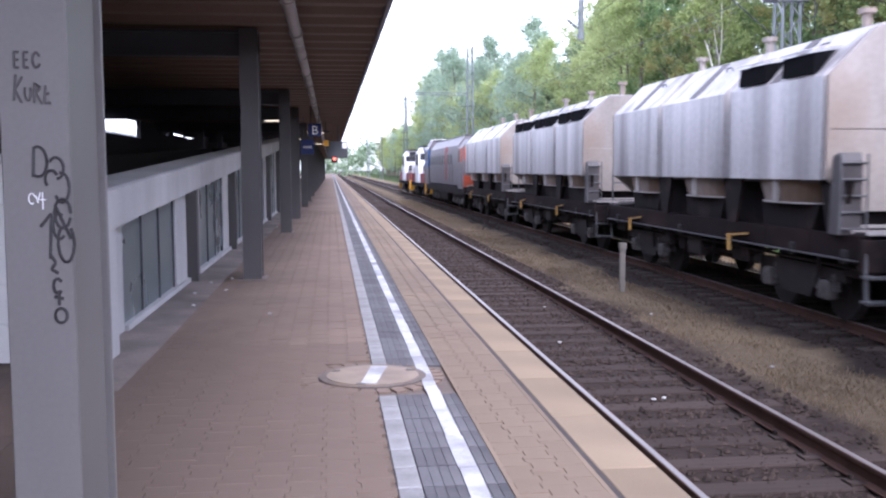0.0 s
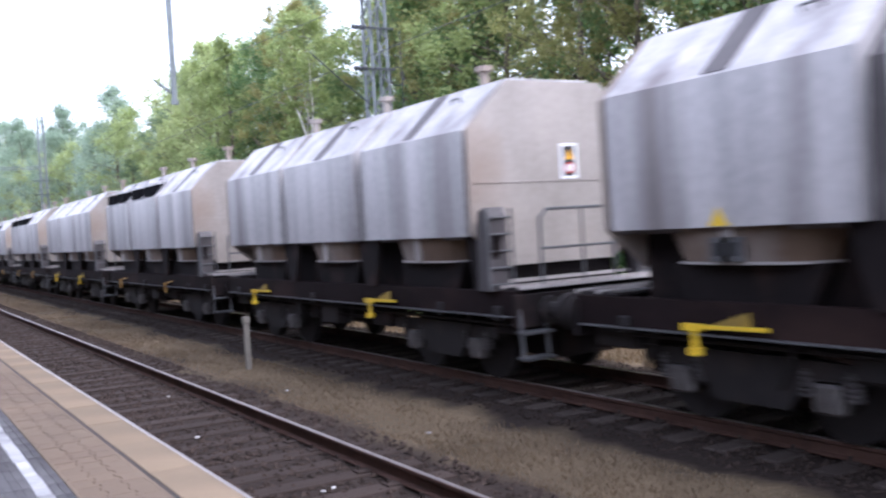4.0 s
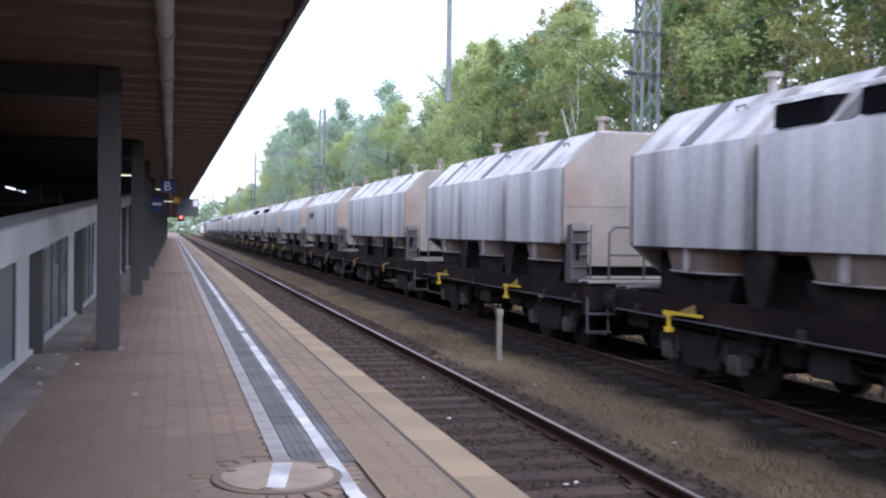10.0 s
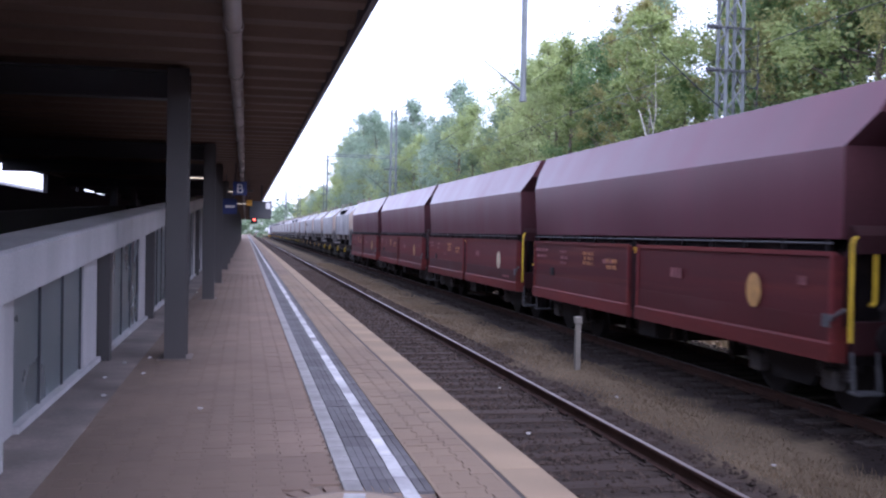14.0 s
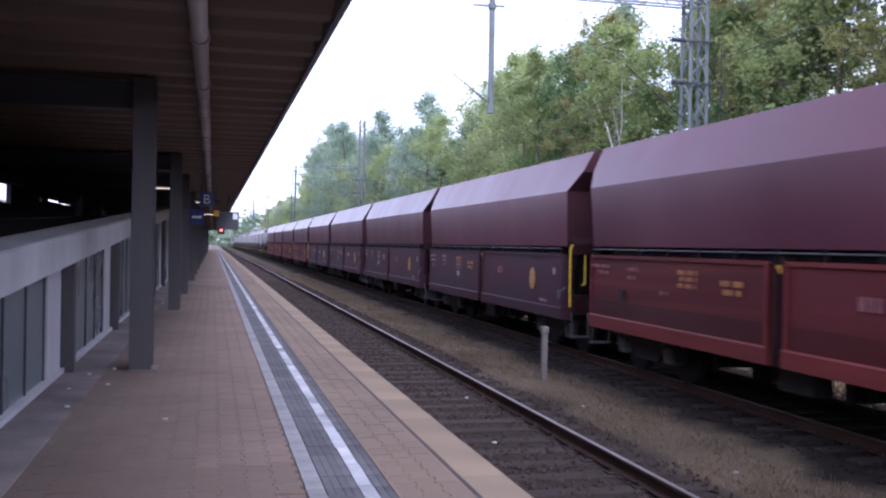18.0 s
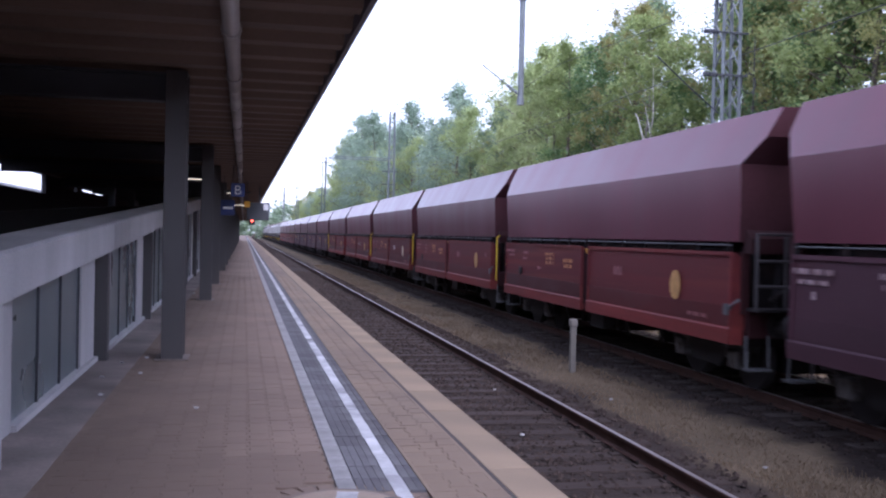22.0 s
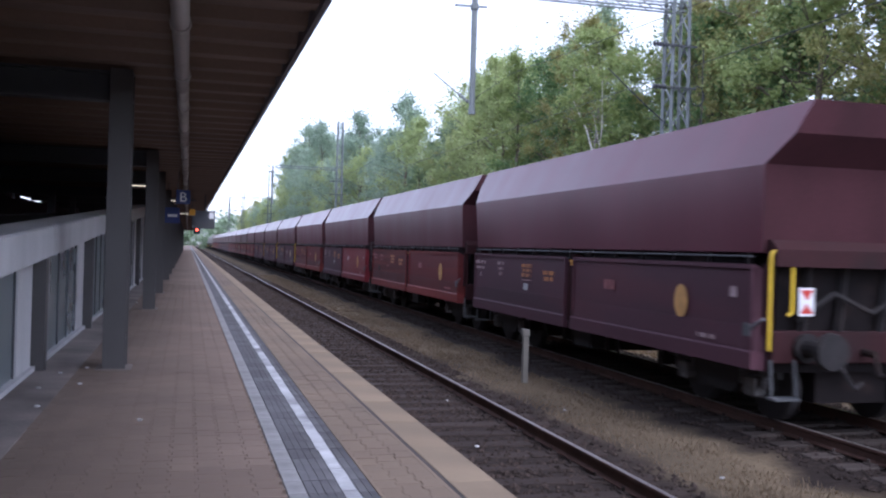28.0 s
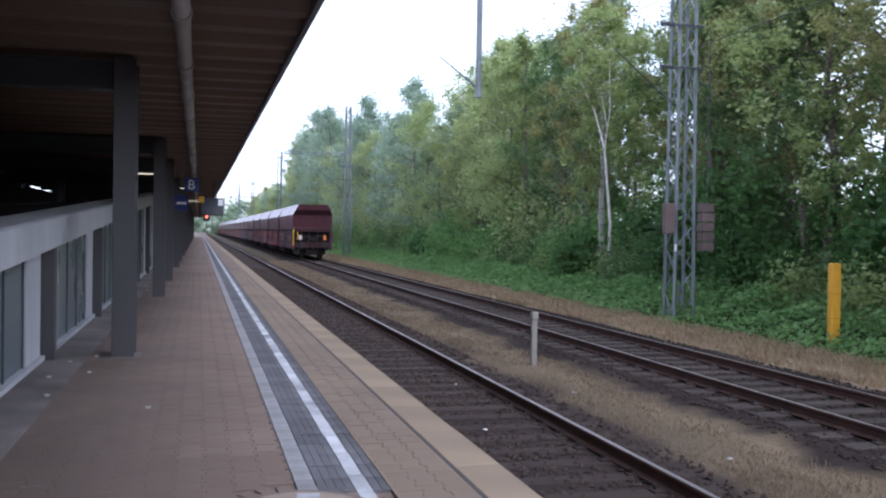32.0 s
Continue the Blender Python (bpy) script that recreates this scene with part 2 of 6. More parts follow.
LEVER = mat("lever_yellow", (0.74, 0.5, 0.02), 0.5, vary=0.15, scale=4, bump=0.05, dirt=(0.4, 0.28, 0.06), dirt_amt=0.4)
WHITE = mat("white_paint", (0.75, 0.75, 0.75), 0.5, vary=0.08, scale=3, bump=0.03)
BLACK = mat("black_paint", (0.012, 0.012, 0.013), 0.5, vary=0.3, scale=4)
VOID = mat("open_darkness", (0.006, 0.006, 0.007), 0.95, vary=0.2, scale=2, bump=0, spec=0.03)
PAPER = mat("dirty_paper", (0.42, 0.41, 0.4), 0.8, vary=0.2, scale=8)
BLUE = mat("blue_sign", (0.012, 0.03, 0.16), 0.35, vary=0.1, scale=3, bump=0)
RED = mat("red_paint", (0.5, 0.035, 0.02), 0.45, vary=0.15, scale=3, bump=0.02)
ORANGE = mat("orange_red_paint", (0.42, 0.075, 0.03), 0.5, vary=0.2, scale=3, bump=0.02, dirt=(0.2, 0.06, 0.04), dirt_amt=0.5)
IRON = mat("cast_iron", (0.11, 0.085, 0.07), 0.7, vary=0.3, scale=6, bump=0.4, dirt=(0.2, 0.13, 0.08), dirt_amt=0.5)
COVER = mat("cover_concrete", (0.24, 0.19, 0.145), 0.85, vary=0.25, scale=5, bump=0.3, dirt=(0.13, 0.1, 0.08), dirt_amt=0.6)
MARKER = mat("black_marker", (0.03, 0.028, 0.03), 0.6, vary=0.3, scale=9, bump=0, dirt=(0.1, 0.092, 0.09), dirt_amt=0.6, dirt_from=0.52)
MARKER_PALE = mat("faded_marker", (0.065, 0.06, 0.06), 0.6, vary=0.3, scale=9, bump=0, dirt=(0.12, 0.11, 0.105), dirt_amt=0.7, dirt_from=0.5)
ALU = mat("bare_aluminium", (0.46, 0.44, 0.43), 0.45, metal=0.2, vary=0.34, scale=2.0, fine=10, bump=0.03, streak=(1.2, 1.2, 0.1), rnd=0.06, dirt=(0.16, 0.135, 0.13), dirt_amt=0.9, dirt_from=0.47)
GUTTER = mat("grimy_recess_shade", (0.1, 0.09, 0.09), 0.7, vary=0.3, scale=3, dirt=(0.2, 0.185, 0.185), dirt_amt=0.5)
ALU_END = mat("dirty_aluminium_end", (0.29, 0.255, 0.225), 0.6, metal=0.1, vary=0.28, scale=0.9, fine=12, bump=0.05, streak=(1, 1, 0.6), rnd=0.1, dirt=(0.2, 0.125, 0.078), dirt_amt=0.8, dirt_from=0.44)
CHUTE = mat("rusty_chute", (0.13, 0.085, 0.055), 0.7, vary=0.4, scale=1.6, bump=0.1, dirt=(0.3, 0.27, 0.25), dirt_amt=0.8)
CHASSIS = mat("black_chassis", (0.013, 0.01, 0.01), 0.8, vary=0.35, scale=3, bump=0.2, dirt=(0.055, 0.034, 0.028), dirt_amt=0.6, spec=0.12)
SOLE = mat("rust_brown_solebar", (0.016, 0.0105, 0.0105), 0.75, vary=0.4, scale=2, bump=0.1, dirt=(0.055, 0.033, 0.027), dirt_amt=0.6, streak=(1, 0.4, 1), spec=0.06)
CHASSIS_L = mat("greasy_steel", (0.024, 0.021, 0.021), 0.65, vary=0.35, scale=4, bump=0.1, dirt=(0.05, 0.038, 0.033), dirt_amt=0.6, spec=0.2)
STEP = mat("worn_step_steel", (0.11, 0.11, 0.113), 0.5, metal=0.3, vary=0.3, scale=5)
MAROON = mat("faded_maroon", (0.112, 0.021, 0.036), 0.34, vary=0.22, scale=0.8, fine=30, bump=0.03, streak=(1, 1, 0.3), rnd=0.14, dirt=(0.14, 0.042, 0.058), dirt_amt=0.6, spec=0.6)
MAROON_LOW = mat("red_brown_paint", (0.085, 0.012, 0.012), 0.6, vary=0.25, scale=1.2, fine=30, bump=0.04, streak=(1, 0.5, 1), rnd=0.25, dirt=(0.11, 0.04, 0.042), dirt_amt=0.6, spec=0.25)
DOOR_RED = mat("dusty_red_paint", (0.108, 0.02, 0.021), 0.65, vary=0.25, scale=1.0, fine=25, bump=0.04, streak=(1, 0.14, 4.0), rnd=0.25, dirt=(0.22, 0.045, 0.028), dirt_amt=0.8, dirt_from=0.47, spec=0.2)
DOOR_GREY = mat("dusty_purple_paint", (0.066, 0.027, 0.036), 0.65, vary=0.22, scale=1.0, fine=25, bump=0.04, streak=(1, 0.3, 1.6), rnd=0.15, dirt=(0.11, 0.028, 0.032), dirt_amt=0.6, dirt_from=0.5, spec=0.25)
DOOR_FRESH = mat("fresh_red_paint", (0.17, 0.017, 0.023), 0.5, vary=0.2, scale=0.8, fine=25, bump=0.03, streak=(1, 0.3, 2), dirt=(0.13, 0.02, 0.024), dirt_amt=0.6, spec=0.3)
SILL_RED = mat("worn_red_sill", (0.17, 0.03, 0.026), 0.6, vary=0.3, scale=1.4, fine=25, bump=0.05, streak=(1, 0.25, 2.0), rnd=0.2, dirt=(0.08, 0.03, 0.032), dirt_amt=0.7, spec=0.25)
TEXT_N = mat("number_white", (0.52, 0.43, 0.43), 0.7, vary=0.3, scale=7, bump=0, dirt=(0.2, 0.09, 0.09), dirt_amt=0.7, dirt_from=0.5)
OVAL = mat("ochre_oval", (0.5, 0.27, 0.08), 0.6, vary=0.3, scale=6, bump=0, dirt=(0.28, 0.12, 0.06), dirt_amt=0.7)
OVAL_PALE = mat("cream_oval", (0.66, 0.54, 0.36), 0.6, vary=0.2, scale=6, bump=0, dirt=(0.4, 0.26, 0.14), dirt_amt=0.6)
# darker maroons with the shade between wagons put into the colour
MAROON_END_SHADE = mat("shaded_maroon_end", (0.056, 0.02, 0.024), 0.75, vary=0.3, scale=1.2, fine=25, bump=0.05, streak=(1, 1, 0.4), dirt=(0.03, 0.013, 0.015), dirt_amt=0.6, spec=0.15)
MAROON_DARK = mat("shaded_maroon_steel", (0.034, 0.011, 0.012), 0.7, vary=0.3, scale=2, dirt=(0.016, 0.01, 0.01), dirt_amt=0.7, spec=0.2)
TEXT_W = mat("stencil_white", (0.4, 0.29, 0.29), 0.7, vary=0.4, scale=6, bump=0, dirt=(0.12, 0.035, 0.035), dirt_amt=0.85, dirt_from=0.44)
TEXT_P = mat("stencil_pink", (0.33, 0.12, 0.12), 0.7, vary=0.4, scale=6, bump=0, dirt=(0.12, 0.03, 0.03), dirt_amt=0.8, dirt_from=0.44)
TEXT_O = mat("stencil_orange", (0.48, 0.19, 0.06), 0.6, vary=0.3, scale=6, bump=0, dirt=(0.16, 0.05, 0.04), dirt_amt=0.7)
GREY_LOCO = mat("grey_engine_paint", (0.15, 0.135, 0.14), 0.5, vary=0.2, scale=1.5, dirt=(0.09, 0.075, 0.075), dirt_amt=0.6)
# shade under and beyond the roof is put into these near-black colours
FAR_DARK = mat("far_shade_render", (0.012, 0.012, 0.014), 0.95, vary=0.2, scale=1, spec=0.1)
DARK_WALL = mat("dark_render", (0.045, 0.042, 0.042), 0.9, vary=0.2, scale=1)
TILE = mat("pale_wall_tile", (0.62, 0.6, 0.58), 0.4, vary=0.08, scale=2, rnd=0.05, bump=0.03)
BARK = mat("grey_bark", (0.16, 0.13, 0.1), 0.9, vary=0.35, scale=3, bump=0.6, streak=(2, 2, 0.4))
BIRCH_PALE = mat("white_birch_bark", (0.62, 0.58, 0.52), 0.75, vary=0.15, scale=3, bump=0.2, dirt=(0.16, 0.13, 0.11), dirt_amt=0.7, dirt_from=0.55, streak=(0.6, 0.6, 4))
BIRCH = mat("birch_bark", (0.33, 0.3, 0.26), 0.8, vary=0.2, scale=3, bump=0.3, dirt=(0.05, 0.04, 0.035), dirt_amt=0.8, streak=(0.6, 0.6, 5))
LEAF_A = leaf_mat("leaf_birch", (0.18, 0.25, 0.085), (0.42, 0.49, 0.19))
LEAF_B = leaf_mat("leaf_dark", (0.08, 0.16, 0.06), (0.26, 0.37, 0.15))
LEAF_C = leaf_mat("leaf_yellowing", (0.2, 0.24, 0.08), (0.45, 0.45, 0.18))
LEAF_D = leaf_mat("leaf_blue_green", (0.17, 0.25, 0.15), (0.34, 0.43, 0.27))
LEAF_G = leaf_mat("leaf_ground", (0.075, 0.19, 0.055), (0.27, 0.44, 0.15))
# distance haze is put into the next two leaf colours by paling them
LEAF_Y = leaf_mat("leaf_yellow_green", (0.28, 0.37, 0.14), (0.54, 0.6, 0.28))
LEAF_HAZE = leaf_mat("leaf_hazy_blue_green", (0.2, 0.29, 0.2), (0.44, 0.54, 0.4))
LEAF_O = leaf_mat("leaf_olive", (0.18, 0.19, 0.065), (0.42, 0.39, 0.15))
# deep shade low in the near wood is put into this leaf colour
LEAF_S = leaf_mat("leaf_shaded_shrub", (0.035, 0.095, 0.028), (0.14, 0.26, 0.075))


# == mesh helpers ==
def box(bm, x0, x1, y0, y1, z0, z1, bev=0.0):
    r = bmesh.ops.create_cube(bm, size=1.0, matrix=Matrix.Translation(((x0 + x1) / 2, (y0 + y1) / 2, (z0 + z1) / 2)) @ Matrix.Diagonal((x1 - x0, y1 - y0, z1 - z0, 1)))
    if bev:
        es = list({e for v in r["verts"] for e in v.link_edges})
        bmesh.ops.bevel(bm, geom=es, offset=bev, segments=1, affect="EDGES")


def prism(bm, pts, a, b, axis="y", shift=0.0):
    """A profile drawn in the plane across an axis, pushed along it from a to b. Across y the profile is x, z; across x it is y, z; across z it is x, y."""
    def put(p, d):
        return {"y": (p[0], d, p[1]), "x": (d, p[0], p[1]), "z": (p[0], p[1], d)}[axis]
    v0 = [bm.verts.new(put(p, a)) for p in pts]
    v1 = [bm.verts.new(put(p, b)) for p in pts]
    n = len(pts)
    fs = [bm.faces.new(v0), bm.faces.new(v1[::-1])]
    for i in range(n):
        fs.append(bm.faces.new((v0[i], v0[(i + 1) % n], v1[(i + 1) % n], v1[i])))
    bmesh.ops.recalc_face_normals(bm, faces=fs)


def rod(bm, p0, p1, r0, r1=None, n=8):
    p0, p1 = Vector(p0), Vector(p1)
    d = p1 - p0
    m = Matrix.Translation((p0 + p1) / 2) @ d.to_track_quat("Z", "Y").to_matrix().to_4x4()
    bmesh.ops.create_cone(bm, cap_ends=True, segments=n, radius1=r0, radius2=r0 if r1 is None else r1, depth=d.length, matrix=m)


def beam(bm, p0, p1, w, h):
    """A bar of w by h from p0 to p1."""
    p0, p1 = Vector(p0), Vector(p1)
    d = p1 - p0
    m = Matrix.Translation((p0 + p1) / 2) @ d.to_track_quat("Z", "Y").to_matrix().to_4x4() @ Matrix.Diagonal((w, h, d.length, 1))
    bmesh.ops.create_cube(bm, size=1.0, matrix=m)


def tube(bm, pts, r, n=8):
    for a, b in zip(pts, pts[1:]):
        rod(bm, a, b, r, n=n)


def mesh_of(name, bm, material, smooth=False):
    me = bpy.data.meshes.new(name)
    bm.to_mesh(me)
    bm.free()
    me.materials.append(material)
    if smooth:
        me.polygons.foreach_set("use_smooth", [True] * len(me.polygons))
    return me


def part(name, bm, material, parent=None, label="", smooth=False):
    ob = new(name, mesh_of(name, bm, material, smooth))
    ob.parent = parent
    if label:
        ob["label"] = label
    return ob


def boxpart(name, material, parent, x0, x1, y0, y1, z0, z1, bev=0.0, label=""):
    bm = bmesh.new()
    box(bm, x0, x1, y0, y1, z0, z1, bev)
    return part(name, bm, material, parent, label)


def piece(name, me, parent, loc, rot=0.0):
    ob = new(name, me)
    ob.parent = parent
    ob.location = loc
    if rot:
        ob.rotation_euler = (0, 0, rot)
    return ob


def thing(name, label, category, group="", kind="", loc=(0, 0, 0)):
    ob = new(name)
    ob.empty_display_size = 0.2
    ob.location = loc
    return tagged(ob, label, category, group, kind)


def raw(name, verts, faces, material, parent=None):
    me = bpy.data.meshes.new(name)
    me.from_pydata(verts, [], faces)
    me.materials.append(material)
    ob = new(name, me)
    ob.parent = parent
    return ob


RAILZ = -0.76
C1, C2 = 1.66, 6.64      # centre lines of the two tracks
rng = random.Random(5)

# == ground ==
def ground_material():
    m = bpy.data.materials.new("ground_soil")
    m.use_nodes = True
    N, L = m.node_tree.nodes, m.node_tree.links
    b = N["Principled BSDF"]
    tc = N.new("ShaderNodeTexCoord")
    sx = N.new("ShaderNodeSeparateXYZ")
    L.new(tc.outputs["Object"], sx.inputs[0])
    nz = N.new("ShaderNodeTexNoise")
    nz.inputs["Scale"].default_value, nz.inputs["Detail"].default_value = 0.6, 7
    L.new(tc.outputs["Object"], nz.inputs["Vector"])
    off = N.new("ShaderNodeMath")
    off.operation = "MULTIPLY_ADD"
    off.inputs[1].default_value = 2.2
    L.new(nz.outputs["Fac"], off.inputs[0])
    L.new(sx.outputs["X"], off.inputs[2])
    mr = N.new("ShaderNodeMapRange")
    mr.inputs["From Min"].default_value, mr.inputs["From Max"].default_value = 1.1, 21.1
    L.new(off.outputs[0], mr.inputs["Value"])
    cr = N.new("ShaderNodeValToRGB")
    el = cr.color_ramp.elements
    # stops 0.25 to 0.42 are darkened for dirt and the train's shadow
    stops = [(0.0, (0.029, 0.0215, 0.018)), (0.15, (0.032, 0.024, 0.02)), (0.175, (0.092, 0.07, 0.045)), (0.22, (0.145, 0.109, 0.068)),
             (0.25, (0.025, 0.0185, 0.0155)), (0.42, (0.024, 0.018, 0.015)), (0.45, (0.23, 0.175, 0.115)), (0.52, (0.2, 0.16, 0.09)), (0.57, (0.05, 0.075, 0.022)), (1.0, (0.03, 0.045, 0.015))]
    el[0].position, el[0].color = stops[0][0], (*stops[0][1], 1)
    el[1].position, el[1].color = stops[-1][0], (*stops[-1][1], 1)
    for p, c in stops[1:-1]:
        e = el.new(p)
        e.color = (*c, 1)
    L.new(mr.outputs[0], cr.inputs[0])
    n2 = N.new("ShaderNodeTexNoise")
    n2.inputs["Scale"].default_value, n2.inputs["Detail"].default_value = 14, 4
    L.new(tc.outputs["Object"], n2.inputs["Vector"])
    hs = N.new("ShaderNodeHueSaturation")
    r = N.new("ShaderNodeMapRange")
    r.inputs["From Min"].default_value, r.inputs["From Max"].default_value = 0.3, 0.7
    r.inputs["To Min"].default_value, r.inputs["To Max"].default_value = 0.8, 1.18
    L.new(n2.outputs["Fac"], r.inputs["Value"])
    L.new(r.outputs[0], hs.inputs["Value"])
    L.new(cr.outputs[0], hs.inputs["Color"])
    L.new(hs.outputs[0], b.inputs["Base Color"])
    b.inputs["Roughness"].default_value = 0.95
    b.inputs["Specular IOR Level"].default_value = 0.1
    bp = N.new("ShaderNodeBump")
    bp.inputs["Strength"].default_value, bp.inputs["Distance"].default_value = 0.7, 0.04
    L.new(n2.outputs["Fac"], bp.inputs["Height"])
    L.new(bp.outputs[0], b.inputs["Normal"])
    return m


def ground_z(x, y=0.0):
    knots = [(-2000, -1.6), (-16, -1.6), (-12, -1.0), (0.0, -0.94), (3.0, -0.94), (3.6, -0.99), (4.6, -0.99), (5.2, -0.95), (8.4, -0.95), (9.2, -1.02), (11, -0.98), (13, -0.8), (16, -0.5), (24, -0.2), (2000, 1.0)]
    for (a, za), (b, zb) in zip(knots, knots[1:]):
        if x <= b:
            return za + (zb - za) * (x - a) / (b - a)
    return 1.0


gx = [-1500, -400, -100, -40, -16, -12, -6, -2, 0] + [i * 0.4 for i in range(1, 45)] + [19, 21, 24, 30, 45, 80, 200, 600, 1500]
gy = [-1500, -400, -100, -30] + [-10 + i * 1.5 for i in range(60)] + [90, 105, 125, 150, 180, 220, 280, 400, 700, 1500]
gv = [(x, y, ground_z(x) + (0.05 * noise.noise((x * 0.7, y * 0.5, 0)) if 3.0 < x < 30 and abs(x - C2) > 1.7 else 0.0)) for y in gy for x in gx]
nx = len(gx)
gf = [(j * nx + i, j * nx + i + 1, (j + 1) * nx + i + 1, (j + 1) * nx + i) for j in range(len(gy) - 1) for i in range(nx - 1)]
ground = raw("ground", gv, gf, ground_material())
tagged(ground, "dark ballast, dry grass and green verge along the tracks", "ground", kind="structure")

# == tracks ==
RAIL_PROFILE = [(-0.036, 0), (-0.036, -0.03), (-0.012, -0.045), (-0.009, -0.125), (-0.07, -0.14), (-0.07, -0.15), (0.07, -0.15), (0.07, -0.14), (0.009, -0.125), (0.012, -0.045), (0.036, -0.03), (0.036, 0)]


def make_track(name, cx, label, sleeper_material, top, y_near, y_far):
    tr = thing(name, label, "railway track", kind="structure")
    for s in (-1, 1):
        bm = bmesh.new()
        prism(bm, [(cx + s * 0.7535 + px, RAILZ - 0.004 + pz) for px, pz in RAIL_PROFILE], -60, 900)
        r = part("rail", bm, RAIL_SIDE, tr, "rust-brown steel rail")
        boxpart("rail_head", RAIL_TOP, r, cx + s * 0.7535 - 0.024, cx + s * 0.7535 + 0.024, -60, 900, RAILZ - 0.0045, RAILZ, label="polished running surface")
    bm = bmesh.new()
    box(bm, -1.3, 1.3, -0.13, 0.13, -0.16, 0, 0.012)
    for s in (-1, 1):
        box(bm, s * 0.7535 - 0.17, s * 0.7535 + 0.17, -0.075, 0.075, 0, 0.018)
        for k in (-1, 1):
            rod(bm, (s * 0.7535 + k * 0.12, 0.03, 0.01), (s * 0.7535 + k * 0.12, 0.03, 0.06), 0.018, n=6)
    me = mesh_of("sleeper", bm, sleeper_material)
    y, r = y_near, random.Random(int(cx * 10))
    while y < y_far:
        piece("sleeper", me, tr, (cx + r.uniform(-0.03, 0.03), y, top + r.uniform(-0.012, 0.008)), r.uniform(-0.012, 0.012))
        y += 0.62
    vs, fs = [], []
    for y in [y_near - 0.62 * (i + 1) for i in range(60)] + [y + 0.62 * i for i in range(int((420 - y) / 0.62))]:
        n = len(vs)
        vs += [(cx + a, y + b, top + c) for c in (-0.1, 0) for a, b in ((-1.3, -0.13), (1.3, -0.13), (1.3, 0.13), (-1.3, 0.13))]
        fs += [(n + 4, n + 5, n + 6, n + 7), (n, n + 1, n + 5, n + 4), (n + 1, n + 2, n + 6, n + 5), (n + 3, n, n + 4, n + 7)]
    tagged(raw("far_sleepers", vs, fs, sleeper_material, tr), kind="stuff")
    return tr


make_track("railway_track", C1, "rusty rails on dark tarred sleepers beside the platform", SLEEPER_W, -0.922, 0.0, 110)
make_track("railway_track", C2, "worn rails on pale weathered sleepers under the train", SLEEPER_L, -0.918, 2.0, 110)


def stones(name, label, n, area, size, seed, material):
    """Loose stones: small uneven octahedra scattered over a strip, thinning out along it."""
    r = random.Random(seed)
    vs, fs = [], []
    for _ in range(n):
        x = r.uniform(area[0], area[1])
        y = area[2] + (area[3] - area[2]) * r.random() ** 1.7
        s = r.uniform(*size) * (1 + 0.6 * (y - area[2]) / (area[3] - area[2]))
        z = ground_z(x) + s * 0.2
        k = len(vs)
        a = r.uniform(0, 3.14)
        c, d = math.cos(a), math.sin(a)
        for px, py, pz in ((1, 0, 0), (0, 1, 0), (-1, 0, 0), (0, -1, 0), (0, 0, 0.8), (0, 0, -0.6)):
            px, py, pz = px * r.uniform(0.7, 1.2), py * r.uniform(0.6, 1.1), pz * r.uniform(0.6, 1.1)
            vs.append((x + s * (px * c - py * d), y + s * (px * d + py * c), z + s * pz))
        fs += [(k, k + 1, k + 4), (k + 1, k + 2, k + 4), (k + 2, k + 3, k + 4), (k + 3, k, k + 4), (k + 1, k, k + 5), (k + 2, k + 1, k + 5), (k + 3, k + 2, k + 5), (k, k + 3, k + 5)]
    return tagged(raw(name, vs, fs, material), label, "ballast", kind="stuff")


stones("ballast_stones", "dark brown ballast stones between the near rails", 16000, (0.15, 3.25, 2.5, 60), (0.02, 0.045), 1, STONE)
stones("ballast_stones", "brown ballast stones round the far rails", 15000, (5.0, 8.6, 5.0, 70), (0.02, 0.045), 2, STONE)


def blades(name, label, n, area, hgt, seed, material, width=0.012, clump=True):
    r = random.Random(seed)
    vs, fs = [], []
    cl = [(r.uniform(area[0], area[1]), area[2] + (area[3] - area[2]) * r.random() ** 1.8) for _ in range(max(1, n // 40))]
    for _ in range(n):
        if clump and r.random() < 0.75:
            cx, cy = r.choice(cl)
            x, y = r.gauss(cx, 0.12), r.gauss(cy, 0.3)
            x = min(max(x, area[0]), area[1])
        else:
            x, y = r.uniform(area[0], area[1]), area[2] + (area[3] - area[2]) * r.random() ** 1.8
        z = ground_z(x) - 0.01
        h = r.uniform(*hgt)
        w = width * (1 + (y - area[2]) / 25)
        a, lean = r.uniform(0, 6.28), h * r.uniform(0.2, 0.9)
        b = r.uniform(0, 6.28)
        dx, dy, lx, ly = math.cos(a) * w, math.sin(a) * w, math.cos(b) * lean, math.sin(b) * lean
        k = len(vs)
        vs += [(x - dx, y - dy, z), (x + dx, y + dy, z), (x + lx * 0.4 + dx * 0.7, y + ly * 0.4 + dy * 0.7, z + h * 0.65), (x + lx * 0.4 - dx * 0.7, y + ly * 0.4 - dy * 0.7, z + h * 0.65), (x + lx, y + ly, z + h)]
        fs += [(k, k + 1, k + 2, k + 3), (k + 3, k + 2, k + 4)]
    return tagged(raw(name, vs, fs, material), label, "grass", kind="stuff")


blades("dry_grass", "low dry straw-coloured grass between the tracks", 30000, (3.3, 4.7, 4.0, 75), (0.015, 0.08), 3, DRY_LOW, 0.006)
blades("dry_grass", "dry straw-coloured grass along the far rail", 26000, (8.75, 11.0, 8.0, 100), (0.04, 0.2), 4, DRY_GRASS)

